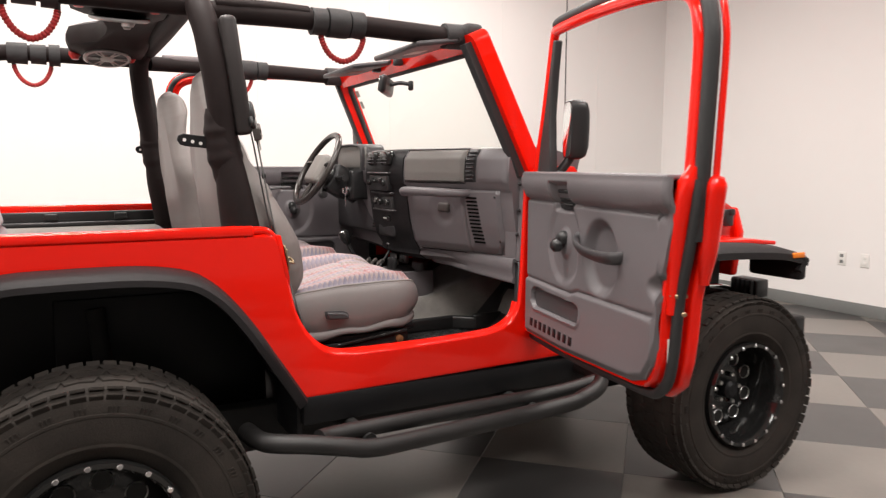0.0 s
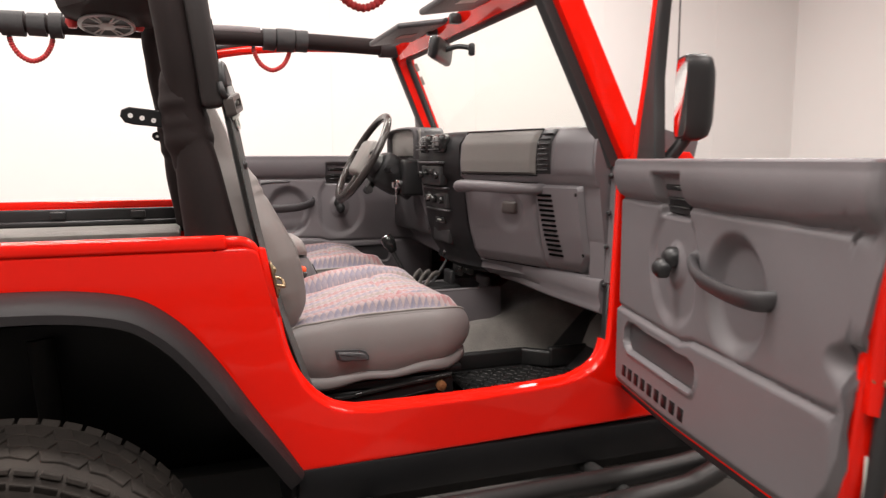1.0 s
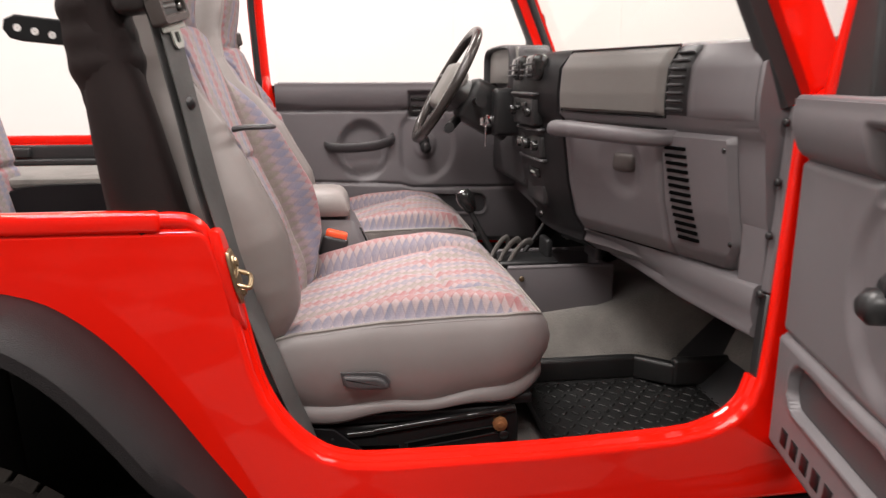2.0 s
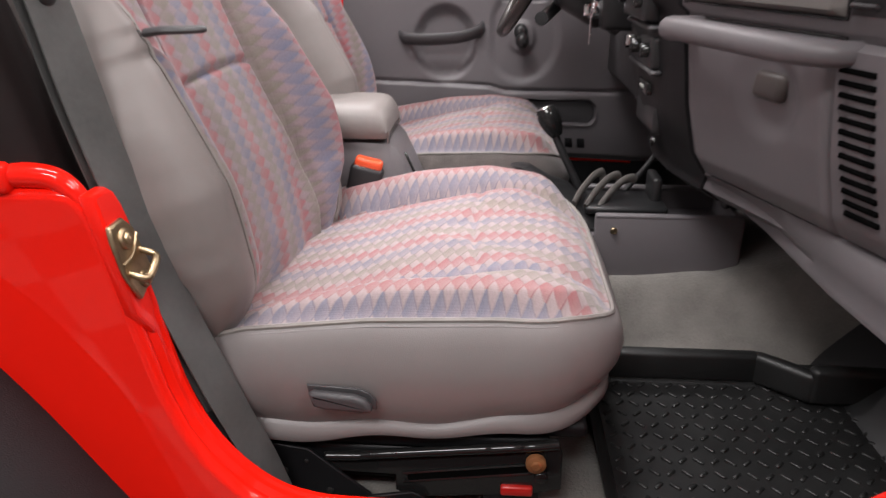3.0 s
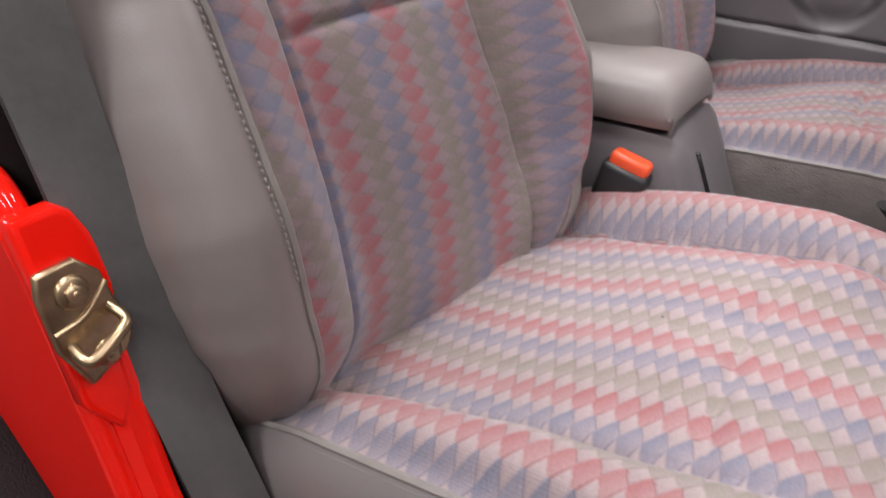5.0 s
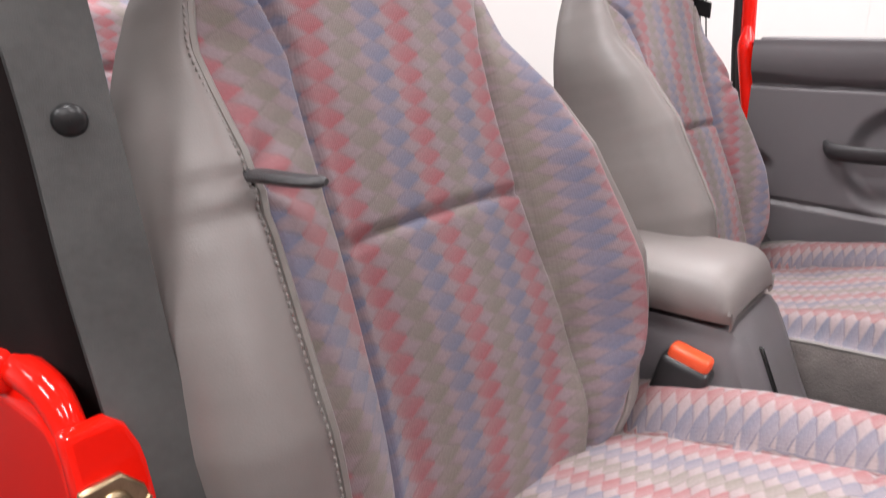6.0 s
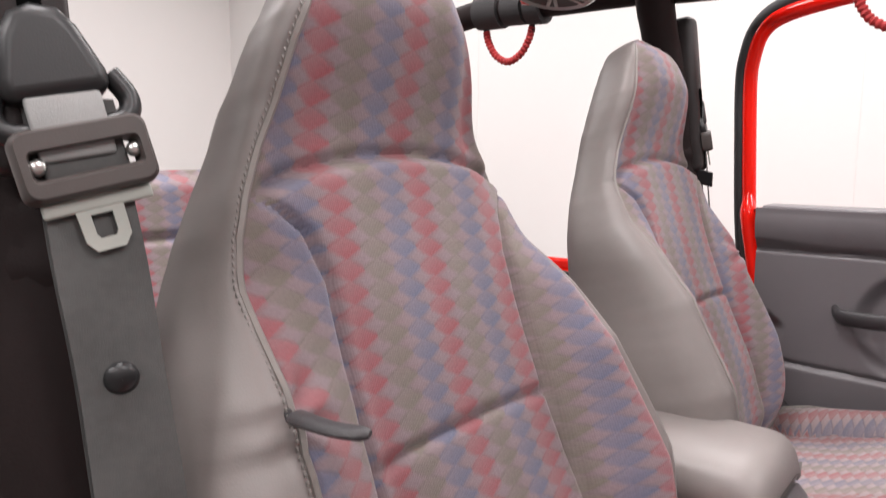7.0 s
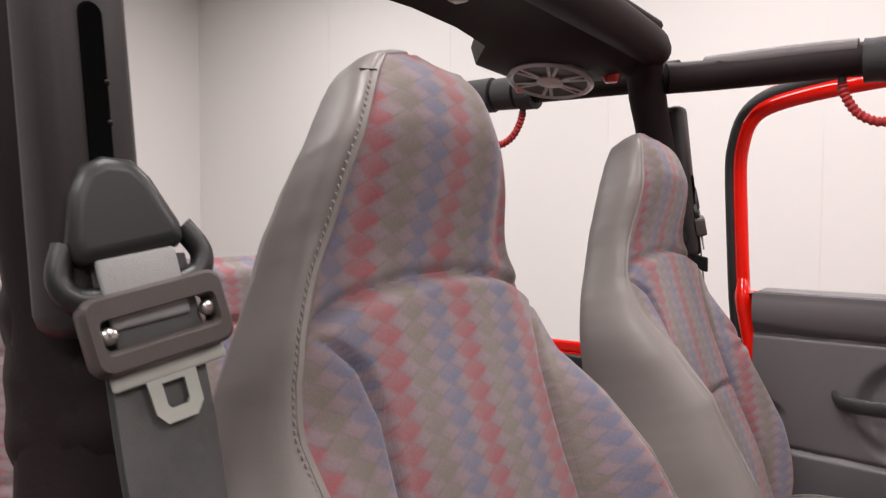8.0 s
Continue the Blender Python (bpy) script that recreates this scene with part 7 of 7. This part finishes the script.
            bm.faces.new((bm.verts[a], bm.verts[c], bm.verts[c + 12], bm.verts[a + 12]))
    part("tongue", moved(bm, M), TONGUE, hold, "pale grey-green metal tongue with a slot", 30)
    # D-ring with its cap
    D = Matrix.Translation(Y((-0.094, 0.702, 1.392))) @ flat_m @ pose(0, 0, 0, 0, -7, 0) @ Matrix.Diagonal((0.80, 0.9, 0.90, 1))
    ring = part("guide_loop", moved(tube([(-0.036, 0.008, 0.018), (-0.044, 0.010, 0.000), (-0.034, 0.012, -0.013), (0, 0.013, -0.015), (0.034, 0.012, -0.013), (0.044, 0.010, 0.000), (0.036, 0.008, 0.018)], 0.0075, 16, 6), D), BLACK_TRIM, b, "satin black belt guide loop")
    cap = [(-0.036, 0.004), (0.034, 0.006), (0.033, 0.020), (0.022, 0.048), (0.013, 0.060), (-0.004, 0.064), (-0.018, 0.060), (-0.028, 0.046), (-0.036, 0.020)]
    part("loop_cap", moved(slab(cap, -0.006, 0.028, "y", 0.009, 4), D), BLACK_TRIM, ring, "matt black guide cover")
    part("webbing_fold", moved(rbox((0, 0.018, -0.013), (0.049, 0.006, 0.040), 0.0025), D), WEB_PALE, ring, "pale belt where it passes the loop")
    return b


make_belt(-1)
make_belt(1)


# ---- grab straps on the bars ----
def grab_strap(x0, x1, side):
    g = thing("grab_strap", ((x0 + x1) / 2, side * BAR_Y, 1.60), "red braided cord grab strap hanging from the bar", "grab strap", "grab straps")
    y = side * BAR_Y
    mid = (x0 + x1) / 2
    pts = [(x0, y, 1.668), (x0 + 0.008, y, 1.640), (x0 + 0.030, y, 1.608), (mid, y, 1.592), (x1 - 0.030, y, 1.608), (x1 - 0.008, y, 1.640), (x1, y, 1.668)]
    part("cord", tube(pts, lambda f: 0.0085 + 0.0014 * math.sin(f * 150), 10, 14), CORD, g, "red braided cord")
    for x in (x0, x1):
        part("strap_end", tube([(x, y, 1.655), (x, y, 1.675), (x, y, 1.70)], 0.0075, 8, 2), STRAP_BLACK, g, "black strap end")


for x0, x1, side in ((0.150, 0.288, -1), (0.085, 0.218, 1), (-0.678, -0.552, -1), (-0.714, -0.584, 1)):
    grab_strap(x0, x1, side)


# ---- floor mats ----
def make_mat(yc, w):
    mt = thing("floor_mat", (0.70, yc, 0.63), "black rubber floor mat with raised tread pattern and lip", "floor mat", "floor mats")
    x0, x1 = 0.485, 1.06

    def sheet(s, t):
        x, y = x0 + (x1 - x0) * s, yc - w / 2 + w * t
        e = min(s * (x1 - x0), t * w, (1 - t) * w)
        z = 0.634 + 0.028 * (1 - smooth(0.006, 0.022, e)) + 0.17 * smooth(0.92, 1.08, x)
        return (x, y, z)

    part("mat_sheet", grid(50, 44, sheet, (0, 0, -0.005)), MAT_RUBBER, mt, "", 60)
    tread = bmesh.new()
    for i in range(19):
        for j in range(13):
            x, y = x0 + 0.035 + 0.0215 * i, yc - w / 2 + 0.034 + (w - 0.068) * j / 12
            b = rbox((0, 0, 0), (0.0165, 0.0055, 0.0035), 0.0014, 1, pose(x, y, 0.6352, 0, 0, 45 if (i + j) % 2 else -45))
            me = bpy.data.meshes.new("t")
            b.to_mesh(me)
            b.free()
            tread.from_mesh(me)
            bpy.data.meshes.remove(me)
    tagged(part("raised_tread", tread, MAT_RUBBER, mt, "raised rubber tread bars"), kind="stuff")
    part("mat_rim", merged(rbox((0.645, yc + w / 2 - 0.012, 0.663), (0.25, 0.024, 0.052), 0.009, 3), rbox((0, 0, 0), (0.10, 0.026, 0.052), 0.010, 3, pose(0.800, yc + w / 2 - 0.040, 0.663, 0, 0, -40)), rbox((0.92, yc + w / 2 - 0.068, 0.668), (0.19, 0.026, 0.062), 0.010, 3)), MAT_RUBBER, mt, "raised side of the mat")


make_mat(-0.490, 0.385)


# ---- tiled floor ----
TILE, FLOOR_TURN = 0.6096, 46.0
floor = part("floor", rbox(((X0 + X1) / 2, (Y0 + Y1) / 2, -0.06), (X1 - X0 + 0.4, Y1 - Y0 + 0.4, 0.1), 0), TILE_DARK)
tagged(floor, "grey checkerboard floor of square vinyl tiles laid diagonally", "floor", kind="structure")
A = Vector((math.cos(radians(FLOOR_TURN)), math.sin(radians(FLOOR_TURN)), 0))
Bv = Vector((A.y, -A.x, 0))
ORIGIN = Vector((3.59, -0.095, 0))


def tile_mesh(mat):
    return to_mesh(rbox((0, 0, -0.005), (TILE - 0.0016, TILE - 0.0016, 0.010), 0.0012, 1), "floor_tile", mat)


me_light, me_dark = tile_mesh(TILE_LIGHT), tile_mesh(TILE_DARK)
cells = []
for i in range(-24, 14):
    for j in range(-16, 20):
        c = ORIGIN + A * (TILE * (i + 0.5)) + Bv * (TILE * (j + 0.5))
        if X0 - 0.3 < c.x < X1 + 0.3 and Y0 - 0.3 < c.y < Y1 + 0.3:
            cells.append((math.hypot(c.x - 1.6, c.y + 0.6), i, j, c))
cells.sort(key=lambda e: e[0])
turn = pose(0, 0, 0, 0, 0, FLOOR_TURN)
rest = {0: [], 1: []}
for k, (d, i, j, c) in enumerate(cells):
    odd = (i + j) % 2
    if k < 240:
        again("floor_tile", me_dark if odd else me_light, Matrix.Translation(c) @ turn, floor)
    else:
        rest[odd].append(c)
for odd, cs in rest.items():
    bm = bmesh.new()
    h = (TILE - 0.0016) / 2
    for c in cs:
        bm.faces.new([bm.verts.new(c + A * a * h + Bv * b * h) for a, b in ((-1, -1), (-1, 1), (1, 1), (1, -1))])
    if cs:
        tagged(part("far_floor_tile", bm, TILE_DARK if odd else TILE_LIGHT, floor), kind="stuff")
